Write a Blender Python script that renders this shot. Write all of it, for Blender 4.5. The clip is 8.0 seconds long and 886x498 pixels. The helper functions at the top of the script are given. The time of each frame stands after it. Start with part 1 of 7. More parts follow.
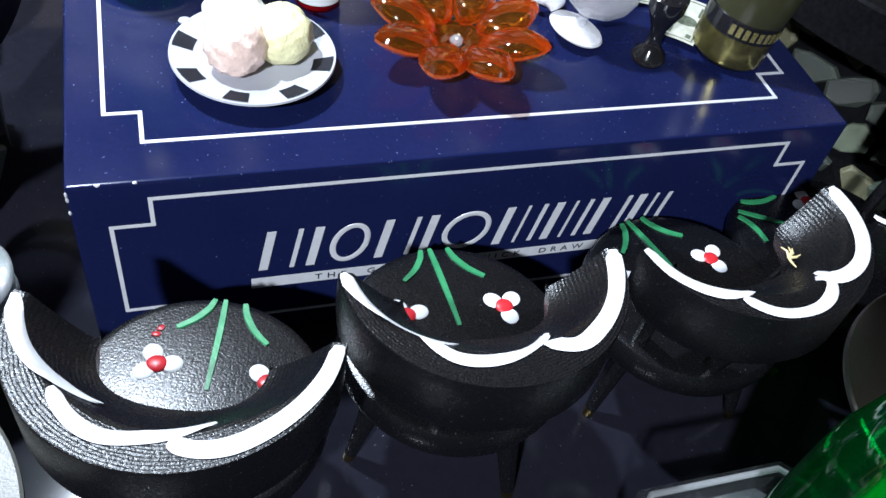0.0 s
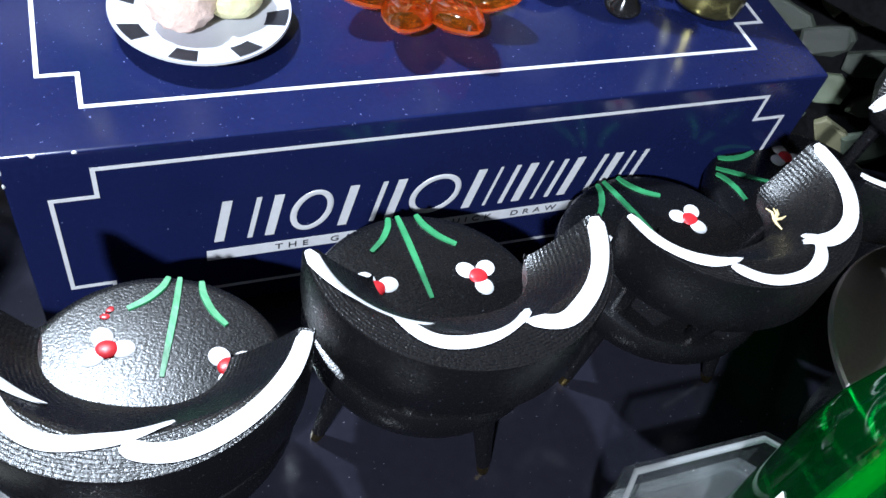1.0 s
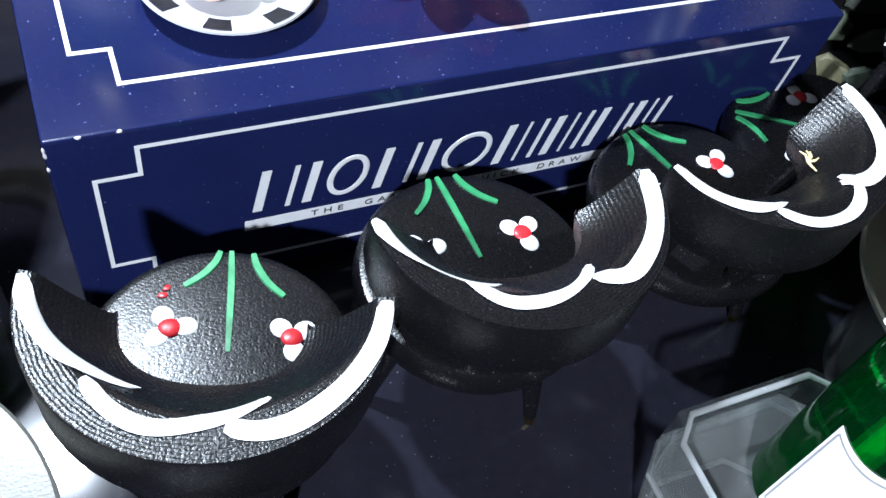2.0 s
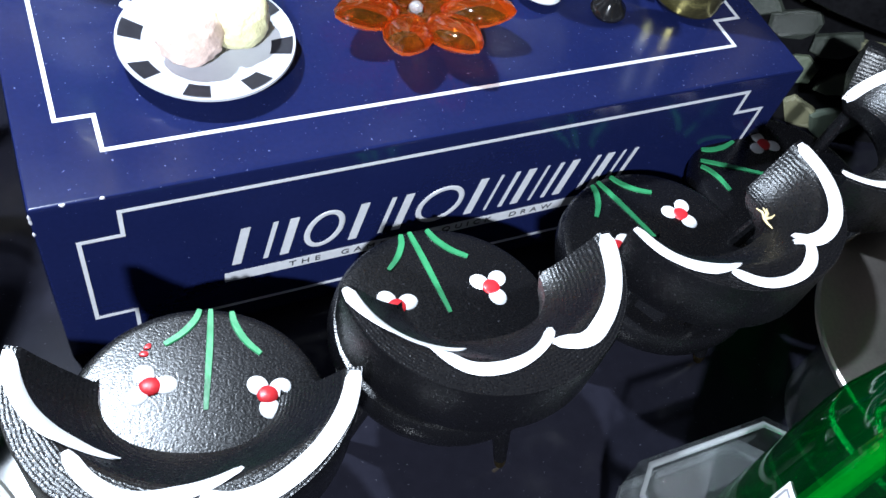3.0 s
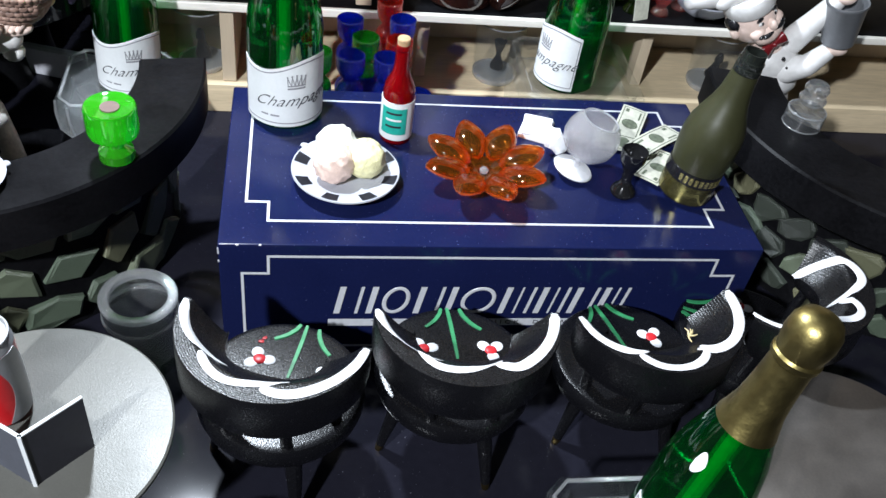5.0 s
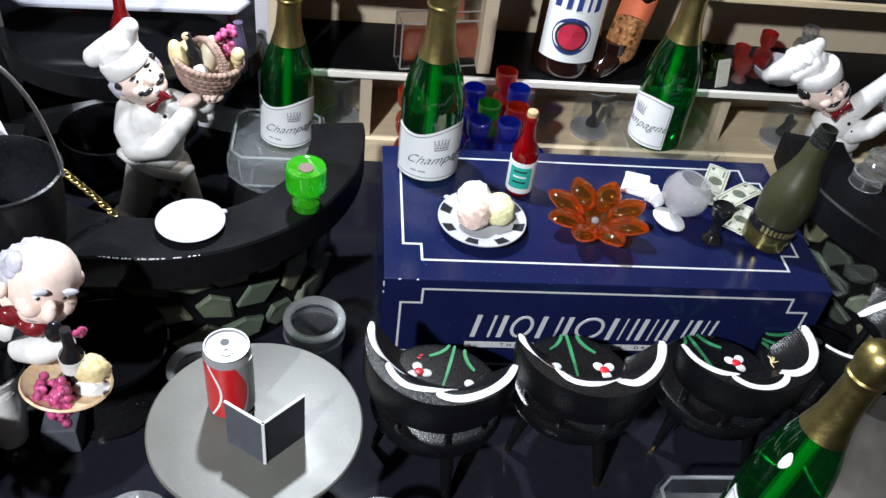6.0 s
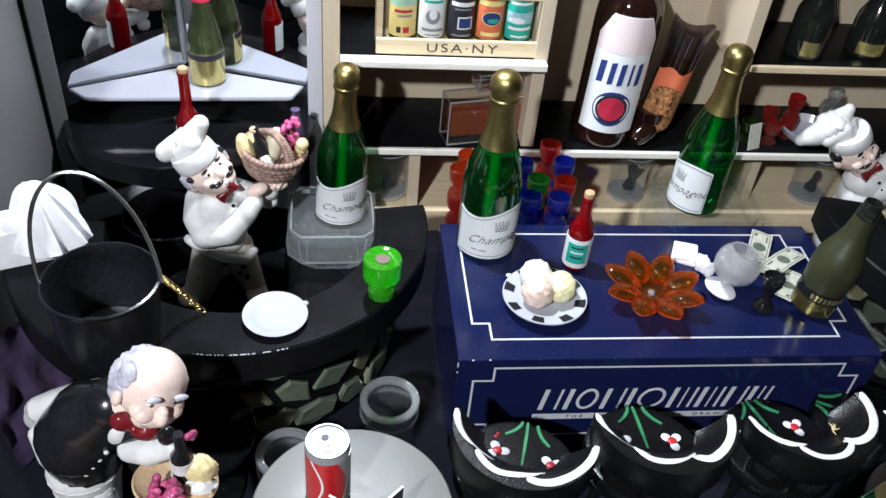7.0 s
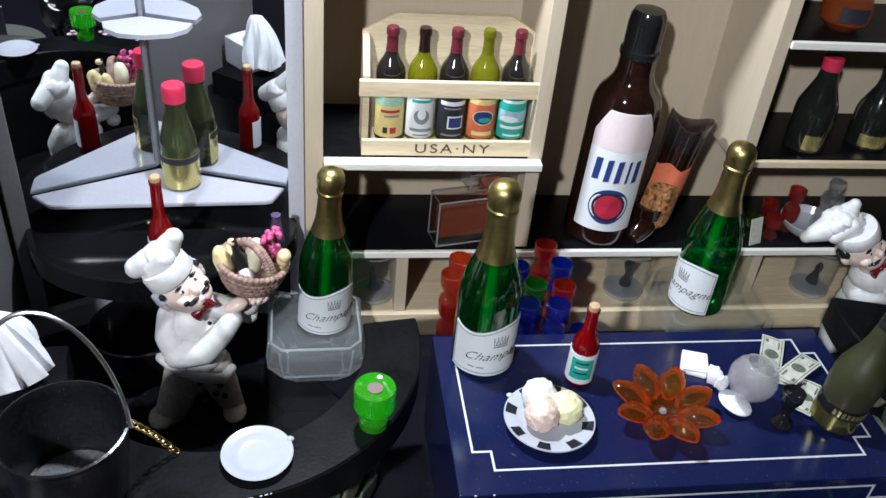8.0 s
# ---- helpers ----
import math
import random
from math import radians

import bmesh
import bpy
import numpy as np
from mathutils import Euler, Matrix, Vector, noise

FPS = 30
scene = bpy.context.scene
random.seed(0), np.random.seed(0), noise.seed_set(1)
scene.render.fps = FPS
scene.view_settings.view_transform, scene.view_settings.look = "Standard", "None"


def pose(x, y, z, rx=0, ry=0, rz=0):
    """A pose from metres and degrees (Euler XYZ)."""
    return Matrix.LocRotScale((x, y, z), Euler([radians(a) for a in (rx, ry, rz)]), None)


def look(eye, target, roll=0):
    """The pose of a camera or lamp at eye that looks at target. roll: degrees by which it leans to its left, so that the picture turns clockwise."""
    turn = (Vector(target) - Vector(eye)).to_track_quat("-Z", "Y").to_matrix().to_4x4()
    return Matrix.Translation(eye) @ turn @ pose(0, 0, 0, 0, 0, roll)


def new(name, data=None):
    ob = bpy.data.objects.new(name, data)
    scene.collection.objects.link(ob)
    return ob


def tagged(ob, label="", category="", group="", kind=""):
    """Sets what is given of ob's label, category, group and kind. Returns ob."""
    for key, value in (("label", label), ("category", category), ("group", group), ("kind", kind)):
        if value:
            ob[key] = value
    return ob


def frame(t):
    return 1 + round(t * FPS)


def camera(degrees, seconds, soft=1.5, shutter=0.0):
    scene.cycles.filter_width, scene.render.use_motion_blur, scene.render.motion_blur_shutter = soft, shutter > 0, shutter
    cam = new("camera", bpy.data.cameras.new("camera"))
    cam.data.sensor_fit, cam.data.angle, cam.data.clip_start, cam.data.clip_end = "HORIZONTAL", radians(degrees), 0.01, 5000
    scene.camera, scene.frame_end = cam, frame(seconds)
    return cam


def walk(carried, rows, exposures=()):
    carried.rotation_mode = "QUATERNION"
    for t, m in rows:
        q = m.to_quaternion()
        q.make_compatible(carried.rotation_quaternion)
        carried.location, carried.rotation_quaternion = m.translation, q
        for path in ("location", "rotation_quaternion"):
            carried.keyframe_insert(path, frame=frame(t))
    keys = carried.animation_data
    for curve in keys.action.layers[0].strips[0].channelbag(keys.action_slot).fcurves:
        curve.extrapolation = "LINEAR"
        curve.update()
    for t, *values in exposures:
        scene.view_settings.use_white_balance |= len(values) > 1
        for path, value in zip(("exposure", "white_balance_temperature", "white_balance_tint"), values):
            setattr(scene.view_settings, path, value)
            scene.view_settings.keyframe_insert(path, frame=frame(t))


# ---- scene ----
cam = camera(53.0, 8.0)
PATH = [
    (0, (-0.10373, -0.19380, 0.27465), (-0.02046, -0.01224, 0.05082), 12.47),
    (0.5, (-0.11120, -0.19356, 0.25519), (-0.02495, -0.01104, 0.03328), 13.82),
    (1, (-0.10213, -0.17806, 0.26524), (-0.00707, -0.01417, 0.03264), 15.54),
    (1.5, (-0.10362, -0.16921, 0.26453), (0.00083, -0.01637, 0.02846), 18.07),
    (1.7, (-0.12219, -0.17005, 0.26474), (-0.01871, -0.02064, 0.02606), 17.08),
    (2.8, (-0.12717, -0.15553, 0.27515), (-0.02324, -0.01449, 0.03162), 16.84),
    (3, (-0.12013, -0.16168, 0.28471), (-0.01339, -0.01765, 0.04417), 17.58),
    (3.5, (-0.09450, -0.18097, 0.30345), (0.00843, -0.01425, 0.07627), 15.49),
    (4, (-0.09250, -0.20986, 0.31936), (-0.00226, -0.02610, 0.10006), 14.74),
    (4.2, (-0.09051, -0.24049, 0.32497), (-0.01310, -0.04785, 0.10841), 13.46),
    (5.3, (-0.10990, -0.32036, 0.38722), (-0.06698, -0.10283, 0.18514), 8.70),
    (5.5, (-0.12439, -0.33525, 0.39916), (-0.08512, -0.11951, 0.19443), 8.77),
    (6, (-0.15712, -0.36381, 0.43138), (-0.12443, -0.14155, 0.23256), 7.53),
    (6.5, (-0.18734, -0.37122, 0.44293), (-0.15471, -0.15321, 0.23944), 7.32),
    (7, (-0.20629, -0.35545, 0.47001), (-0.17093, -0.12820, 0.27737), 5.85),
    (7.5, (-0.21227, -0.32696, 0.47672), (-0.17252, -0.09460, 0.29116), 5.49),
    (8, (-0.21406, -0.30187, 0.47032), (-0.16964, -0.06286, 0.29452), 5.91),
]
EXPOSURES = [(0.0, 0.58, 5950, 10), (1.0, 0.98, 5950, 9), (3.5, 1.01, 5900, 9), (4.2, 0.80, 5850, 9), (5.5, 0.48, 6400, 10), (6.5, 0.22, 6350, 10), (7.5, 0.01, 6250, 10), (8.0, -0.09, 6200, 10)]
walk(cam, [(t, look(eye, target, roll)) for t, eye, target, roll in PATH], EXPOSURES)

# ---- world and light ----
world = bpy.data.worlds.new("dim_room")
scene.world = world
world.use_nodes = True
world.node_tree.nodes["Background"].inputs[0].default_value = (0.75, 0.85, 1.0, 1)
world.node_tree.nodes["Background"].inputs[1].default_value = 0.010


def lamp(name, place, target, watts, size, colour):
    data = bpy.data.lights.new(name, "AREA")
    data.shape, data.size, data.energy, data.color = "DISK", size, watts, colour
    ob = new(name, data)
    ob.matrix_world = look(place, target)
    return ob


# two small white lamps: one over the bar, one held in front of it
lamp("lamp_over_bar", (-0.200, 0.178, 0.50), (-0.06, 0.02, 0.05), 3.1, 0.03, (0.86, 0.93, 1.0))
lamp("lamp_front", (-0.60, -0.80, 0.88), (-0.02, 0.16, 0.10), 16.0, 0.05, (0.94, 0.97, 1.0))


# ---- materials ----
def material(name):
    m = bpy.data.materials.new(name)
    m.use_nodes = True
    n, l = m.node_tree.nodes, m.node_tree.links
    return m, n, l, n["Principled BSDF"]


def varied(name, colour, rough=0.5, metal=0.0, spread=0.15, scale=60.0, bump=0.1, fine=400.0, coat=0.0, streak=None, spec=0.5, specks=0.0, speck_colour=(0.8, 0.8, 0.85)):
    """A surface with a large and a fine variation, bump and rubbed roughness."""
    m, n, l, p = material(name)
    tex = n.new("ShaderNodeTexCoord")
    mapping = n.new("ShaderNodeMapping")
    l.new(tex.outputs["Object"], mapping.inputs[0])
    if streak:
        mapping.inputs["Scale"].default_value = streak
    big, small = n.new("ShaderNodeTexNoise"), n.new("ShaderNodeTexNoise")
    big.inputs["Scale"].default_value, small.inputs["Scale"].default_value = scale, fine
    big.inputs["Detail"].default_value = small.inputs["Detail"].default_value = 4
    l.new(mapping.outputs[0], big.inputs["Vector"])
    l.new(mapping.outputs[0], small.inputs["Vector"])
    both = n.new("ShaderNodeMath")
    both.operation = "ADD"
    l.new(big.outputs["Fac"], both.inputs[0])
    l.new(small.outputs["Fac"], both.inputs[1])
    ramp = n.new("ShaderNodeValToRGB")
    ramp.color_ramp.elements[0].position, ramp.color_ramp.elements[1].position = 0.35, 0.68
    half = n.new("ShaderNodeMath")
    half.operation = "MULTIPLY"
    half.inputs[1].default_value = 0.5
    l.new(both.outputs[0], half.inputs[0])
    l.new(half.outputs[0], ramp.inputs[0])
    ramp.color_ramp.elements[0].color = (*[c * (1 - spread) for c in colour], 1)
    ramp.color_ramp.elements[1].color = (*[min(1, c * (1 + spread)) for c in colour], 1)
    out = ramp.outputs[0]
    if specks:
        dots = n.new("ShaderNodeTexNoise")
        dots.inputs["Scale"].default_value, dots.inputs["Detail"].default_value = 900, 2
        l.new(tex.outputs["Object"], dots.inputs["Vector"])
        cut = n.new("ShaderNodeValToRGB")
        cut.color_ramp.elements[0].position, cut.color_ramp.elements[1].position = 0.72 - 0.03 * specks, 0.76 - 0.03 * specks
        l.new(dots.outputs["Fac"], cut.inputs[0])
        mix = n.new("ShaderNodeMixRGB")
        mix.inputs[2].default_value = (*speck_colour, 1)
        l.new(cut.outputs[0], mix.inputs[0])
        l.new(out, mix.inputs[1])
        out = mix.outputs[0]
    l.new(out, p.inputs["Base Color"])
    rr = n.new("ShaderNodeMapRange")
    rr.inputs["To Min"].default_value, rr.inputs["To Max"].default_value = max(0.0, rough - 0.08), min(1, rough + 0.1)
    l.new(big.outputs["Fac"], rr.inputs[0])
    l.new(rr.outputs[0], p.inputs["Roughness"])
    p.inputs["Metallic"].default_value = metal
    p.inputs["Coat Weight"].default_value = coat
    p.inputs["Coat Roughness"].default_value = 0.08
    p.inputs["Specular IOR Level"].default_value = spec
    if bump:
        b = n.new("ShaderNodeBump")
        b.inputs["Strength"].default_value, b.inputs["Distance"].default_value = bump, 0.0006
        l.new(small.outputs["Fac"], b.inputs["Height"])
        l.new(b.outputs[0], p.inputs["Normal"])
    return m


def painted_wood(name, kind, scale, rough, depth, shine, gritty):
    """Black paint on turned or planed wood: the grain shows as fine ridges, with a gritty varnish and scattered pale
    flecks.
    """
    m, n, l, p = material(name)
    tex, wave, grit, flecks, cut = n.new("ShaderNodeTexCoord"), n.new("ShaderNodeTexWave"), n.new("ShaderNodeTexNoise"), n.new("ShaderNodeTexNoise"), n.new("ShaderNodeValToRGB")
    wave.wave_type = kind
    wave.rings_direction, wave.bands_direction = "Z", "X"
    for key, value in (("Scale", scale), ("Distortion", 3.0), ("Detail", 3.0), ("Detail Scale", 0.9)):
        wave.inputs[key].default_value = value
    grit.inputs["Scale"].default_value, grit.inputs["Detail"].default_value = 1500, 3
    flecks.inputs["Scale"].default_value, flecks.inputs["Detail"].default_value = 1100, 2
    for node in (wave, grit, flecks):
        l.new(tex.outputs["Object"], node.inputs["Vector"])
    cut.color_ramp.elements[0].position, cut.color_ramp.elements[1].position = 0.71, 0.77
    cut.color_ramp.elements[0].color, cut.color_ramp.elements[1].color = (0.0040, 0.0040, 0.0050, 1), (0.06, 0.06, 0.07, 1)
    l.new(flecks.outputs["Fac"], cut.inputs[0])
    l.new(cut.outputs[0], p.inputs["Base Color"])
    rr = n.new("ShaderNodeMapRange")
    rr.inputs["To Min"].default_value, rr.inputs["To Max"].default_value = rough - 0.10, rough + 0.14
    l.new(grit.outputs["Fac"], rr.inputs[0])
    l.new(rr.outputs[0], p.inputs["Roughness"])
    p.inputs["Specular IOR Level"].default_value = shine
    low, high = n.new("ShaderNodeBump"), n.new("ShaderNodeBump")
    low.inputs["Strength"].default_value, low.inputs["Distance"].default_value = depth * 0.55, 0.0003
    high.inputs["Strength"].default_value, high.inputs["Distance"].default_value = gritty, 0.0003
    l.new(wave.outputs["Fac"], low.inputs["Height"])
    l.new(grit.outputs["Fac"], high.inputs["Height"])
    l.new(low.outputs[0], high.inputs["Normal"])
    l.new(high.outputs[0], p.inputs["Normal"])
    return m


def glass(name, colour, clear=0.6, rough=0.02, ior=1.45, wave=0.0, milk=0.0, milk_colour=None, shine=0.05, edge=0.75):
    """Clear or tinted glass and plastic: refraction, with a part of the light passing straight so that light gets in."""
    m, n, l, p = material(name)
    n.remove(p)
    g, t, mix = n.new("ShaderNodeBsdfGlass"), n.new("ShaderNodeBsdfTransparent"), n.new("ShaderNodeMixShader")
    g.inputs["Color"].default_value = t.inputs["Color"].default_value = (*colour, 1)
    g.inputs["Roughness"].default_value, g.inputs["IOR"].default_value = rough, ior
    mix.inputs[0].default_value = clear
    l.new(g.outputs[0], mix.inputs[1])
    l.new(t.outputs[0], mix.inputs[2])
    if milk:
        d, t2, half, mm = n.new("ShaderNodeBsdfDiffuse"), n.new("ShaderNodeBsdfTranslucent"), n.new("ShaderNodeMixShader"), n.new("ShaderNodeMixShader")
        d.inputs[0].default_value = t2.inputs[0].default_value = (*(milk_colour or colour), 1)
        half.inputs[0].default_value, mm.inputs[0].default_value = 0.5, milk
        l.new(d.outputs[0], half.inputs[1])
        l.new(t2.outputs[0], half.inputs[2])
        l.new(mix.outputs[0], mm.inputs[1])
        l.new(half.outputs[0], mm.inputs[2])
        mix = mm
    gloss, lay, top = n.new("ShaderNodeBsdfGlossy"), n.new("ShaderNodeLayerWeight"), n.new("ShaderNodeMixShader")
    steep, fres = n.new("ShaderNodeMath"), n.new("ShaderNodeMapRange")
    gloss.inputs["Roughness"].default_value = 0.05
    steep.operation, steep.inputs[1].default_value = "POWER", 4.0
    fres.inputs["To Min"].default_value, fres.inputs["To Max"].default_value = shine, edge
    l.new(lay.outputs["Facing"], steep.inputs[0])
    l.new(steep.outputs[0], fres.inputs[0])
    l.new(fres.outputs[0], top.inputs[0])
    l.new(mix.outputs[0], top.inputs[1])
    l.new(gloss.outputs[0], top.inputs[2])
    if wave:
        tex, b = n.new("ShaderNodeTexNoise"), n.new("ShaderNodeBump")
        tex.inputs["Scale"].default_value = 90
        b.inputs["Strength"].default_value, b.inputs["Distance"].default_value = wave, 0.003
        l.new(tex.outputs["Fac"], b.inputs["Height"])
        l.new(b.outputs[0], g.inputs["Normal"])
        l.new(b.outputs[0], gloss.inputs["Normal"])
    l.new(top.outputs[0], n["Material Output"].inputs[0])
    return m


BOX_BLUE = varied("navy_card", (0.0070, 0.0105, 0.050), 0.17, spread=0.12, scale=25, bump=0.03, fine=600, coat=0.06, spec=0.30, specks=0.18, speck_colour=(0.10, 0.12, 0.26))
SILVER_INK = varied("silver_ink", (0.72, 0.73, 0.77), 0.35, metal=0.25, spread=0.08, bump=0.03)
INK = varied("dark_ink", (0.02, 0.02, 0.03), 0.5, spread=0.2, bump=0)
GREY_INK = varied("grey_ink", (0.25, 0.25, 0.27), 0.5, spread=0.2, bump=0)
BLACK_WOOD = painted_wood("black_painted_wood", "RINGS", 330, 0.27, 0.34, 0.45, 0.50)
SEAT_WOOD = painted_wood("black_varnished_seat", "BANDS", 150, 0.25, 0.045, 0.48, 0.30)
BLACK_BAR = varied("black_bar_paint", (0.006, 0.006, 0.007), 0.36, spec=0.06, spread=0.4, scale=40, bump=0.15, fine=500, specks=0)
BLACK_GLOSS = varied("black_gloss", (0.006, 0.006, 0.007), 0.10, spread=0.3, scale=30, bump=0.02, spec=0.4, specks=0.05, speck_colour=(0.1, 0.1, 0.11))
FLOOR_BLACK = varied("black_glossy_floor", (0.011, 0.011, 0.017), 0.13, spread=0.15, spec=0.12, scale=9, bump=0.0, fine=250, specks=0.04, speck_colour=(0.12, 0.12, 0.15))
POT_BLACK = varied("black_enamel", (0.008, 0.008, 0.010), 0.30, spread=0.5, scale=60, bump=0.2, fine=350, specks=0.08, speck_colour=(0.10, 0.10, 0.11))
# paler than the enamel: light on the pot's bottom is put into this colour
LIT_BOTTOM_GREY = varied("lit_bottom_grey", (0.13, 0.13, 0.14), 0.7, spread=0.45, scale=300, bump=0.4, fine=700)
WHITE_PAINT = varied("white_paint", (0.80, 0.80, 0.82), 0.42, spread=0.06, scale=120, bump=0.35, fine=300)
GREEN_PAINT = varied("green_paint", (0.035, 0.23, 0.09), 0.4, spread=0.15, scale=150, bump=0.3)
RED_PAINT = varied("red_paint", (0.58, 0.022, 0.03), 0.35, spread=0.15, scale=200, bump=0.3)
CERAMIC = varied("white_ceramic", (0.43, 0.44, 0.49), 0.16, spread=0.03, bump=0.02)
SKIN = varied("painted_pink_resin", (0.82, 0.64, 0.56), 0.35, spread=0.10, scale=70, bump=0.1)
RESIN_WHITE = varied("painted_white_resin", (0.68, 0.67, 0.66), 0.46, spread=0.12, scale=70, bump=0.40, fine=170)
RESIN_BLACK = varied("painted_black_resin", (0.012, 0.012, 0.014), 0.2, spread=0.3, bump=0.1)
RESIN_GREY = varied("painted_grey_resin", (0.46, 0.45, 0.52), 0.45, spread=0.3, scale=120, bump=0.4, fine=250)
RESIN_CREAM = varied("painted_cream_resin", (0.72, 0.66, 0.48), 0.45, spread=0.12, scale=60, bump=0.15, fine=200)
TROUSERS = varied("painted_trousers", (0.47, 0.42, 0.37), 0.5, spread=0.3, scale=90, bump=0.2)
RESIN_RED = varied("painted_red_resin", (0.17, 0.012, 0.016), 0.25, spread=0.3, bump=0.1)
RESIN_TAN = varied("painted_tan_resin", (0.66, 0.48, 0.30), 0.4, spread=0.2, scale=90, bump=0.2)
BASKET = varied("painted_basket_resin", (0.30, 0.19, 0.15), 0.5, spread=0.5, scale=160, bump=0.9, fine=230)
BREAD = varied("painted_bread_resin", (0.70, 0.57, 0.30), 0.45, spread=0.25, scale=120, bump=0.3)
GRAPES = varied("painted_grapes", (0.46, 0.075, 0.19), 0.12, spread=0.9, scale=170, bump=0.1)
PAPER = varied("label_paper", (0.72, 0.74, 0.75), 0.55, spread=0.04, scale=40, bump=0.08)
NAPKIN = varied("white_tissue", (0.85, 0.85, 0.88), 0.8, spread=0.05, scale=100, bump=0.6, fine=160)
GOLD_FOIL = varied("gold_foil", (0.36, 0.29, 0.11), 0.36, metal=1.0, spread=0.15, scale=120, bump=0.4, fine=260)
GOLD = varied("gold_metal", (0.27, 0.20, 0.075), 0.32, metal=1.0, spread=0.15, bump=0.1)
GOLD_LABEL = varied("gold_label", (0.58, 0.50, 0.20), 0.25, metal=0.8, spread=0.15, bump=0.1)
STEEL = varied("brushed_steel", (0.125, 0.124, 0.112), 0.33, metal=0.06, spec=0.24, spread=0.08, scale=60, bump=0.10, fine=1400)
BROWN_STEEL = varied("warm_steel", (0.72, 0.66, 0.61), 0.42, metal=1.0, spread=0.08, scale=40, bump=0.06, fine=900)
MAGNET = varied("brownish_magnet", (0.16, 0.11, 0.095), 0.4, metal=0.3, spread=0.15, bump=0.1)
CAN_SILVER = varied("pale_can_silver", (0.36, 0.365, 0.38), 0.32, metal=0.35, spread=0.06, bump=0.03)
DARK_GOLD = varied("dark_gold_label", (0.21, 0.185, 0.065), 0.20, metal=0.85, spread=0.35, scale=140, bump=0.15)
COPPER = varied("copper_metal", (0.80, 0.30, 0.16), 0.28, metal=0.8, spread=0.12, bump=0.05)
ALUMINIUM = varied("aluminium", (0.27, 0.28, 0.30), 0.45, metal=0.6, spread=0.06, bump=0.05)
CAN_RED = varied("can_red", (0.55, 0.014, 0.018), 0.3, spread=0.08, bump=0.02, coat=0.5)
WIRE = varied("wire", (0.55, 0.55, 0.56), 0.3, metal=1.0, spread=0.1, bump=0.1)
PINE = varied("pine", (0.51, 0.42, 0.305), 0.55, spread=0.05, scale=26, bump=0.15, fine=160, streak=(5.0, 5.0, 0.5))
PINE_LONG = varied("pine_lengthwise", (0.62, 0.50, 0.33), 0.5, spread=0.16, scale=26, bump=0.15, fine=160, streak=(0.5, 5.0, 5.0))
PINE_WHITE = varied("whitewashed_pine", (0.76, 0.73, 0.66), 0.6, spread=0.1, scale=40, bump=0.3, fine=200, streak=(0.6, 4, 4))
BARREL_WOOD = varied("turned_wood", (0.31, 0.20, 0.105), 0.45, spread=0.2, scale=30, bump=0.2, fine=160, streak=(3.0, 3.0, 0.6))
BARREL_BAND = varied("burnt_groove", (0.06, 0.035, 0.02), 0.6, spread=0.3, bump=0.2)
GREY_FRAME = varied("grey_frame", (0.50, 0.50, 0.54), 0.35, spread=0.06, scale=30, bump=0.05)
GREY_WALL = varied("grey_panel", (0.165, 0.16, 0.16), 0.6, spread=0.12, scale=12, bump=0.1)
ROOM = varied("room_paint", (0.10, 0.09, 0.085), 0.8, spread=0.15, scale=2, bump=0.05, fine=60)
ACRYLIC_WHITE = varied("white_acrylic", (0.38, 0.38, 0.43), 0.16, spread=0.05, scale=30, bump=0.02)
STONE = varied("slate_stone", (0.105, 0.115, 0.100), 0.30, spread=0.4, scale=55, bump=0.5, fine=220, coat=0.4)
_n, _l = STONE.node_tree.nodes, STONE.node_tree.links
_info, _tone, _mix = _n.new("ShaderNodeObjectInfo"), _n.new("ShaderNodeValToRGB"), _n.new("ShaderNodeMixRGB")
_tone.color_ramp.elements[0].color, _tone.color_ramp.elements[1].color = (0.30, 0.30, 0.32, 1), (1.70, 1.45, 0.95, 1)
_tone.color_ramp.elements.new(0.62).color = (1.05, 1.25, 1.00, 1)
_mix.blend_type, _mix.inputs[0].default_value = "MULTIPLY", 1.0
_old = _n["Principled BSDF"].inputs["Base Color"].links[0].from_socket
_l.new(_info.outputs["Random"], _tone.inputs[0])
_l.new(_old, _mix.inputs[1])
_l.new(_tone.outputs[0], _mix.inputs[2])
_l.new(_mix.outputs[0], _n["Principled BSDF"].inputs["Base Color"])
BILL = varied("bill_paper", (0.50, 0.50, 0.42), 0.7, spread=0.15, scale=220, bump=0.15)
BILL_INK = varied("bill_ink", (0.11, 0.13, 0.09), 0.7, spread=0.4, scale=500, bump=0)
TEAL = varied("teal_print", (0.02, 0.36, 0.29), 0.5, spread=0.15, bump=0.02)
CORK = varied("cork", (0.45, 0.30, 0.16), 0.7, spread=0.25, scale=300, bump=0.4)
CREAM_WHITE = varied("white_scoop", (0.70, 0.70, 0.65), 0.55, spread=0.08, scale=200, bump=1.0, fine=420)
CREAM_PINK = varied("pink_scoop", (0.72, 0.54, 0.46), 0.55, spread=0.16, scale=170, bump=1.0, fine=420)
CREAM_YELLOW = varied("yellow_scoop", (0.74, 0.70, 0.40), 0.55, spread=0.12, scale=200, bump=1.0, fine=420)
NAVY_PRINT = varied("navy_print", (0.02, 0.04, 0.17), 0.45, spread=0.1, bump=0.02)
MINT = varied("mint_print", (0.33, 0.55, 0.42), 0.5, spread=0.1, bump=0.02)
PALE_BLUE = varied("pale_blue_print", (0.30, 0.50, 0.58), 0.5, spread=0.2, scale=300, bump=0.02)
BURGUNDY = varied("burgundy_foil", (0.10, 0.012, 0.020), 0.3, spread=0.2, bump=0.1)
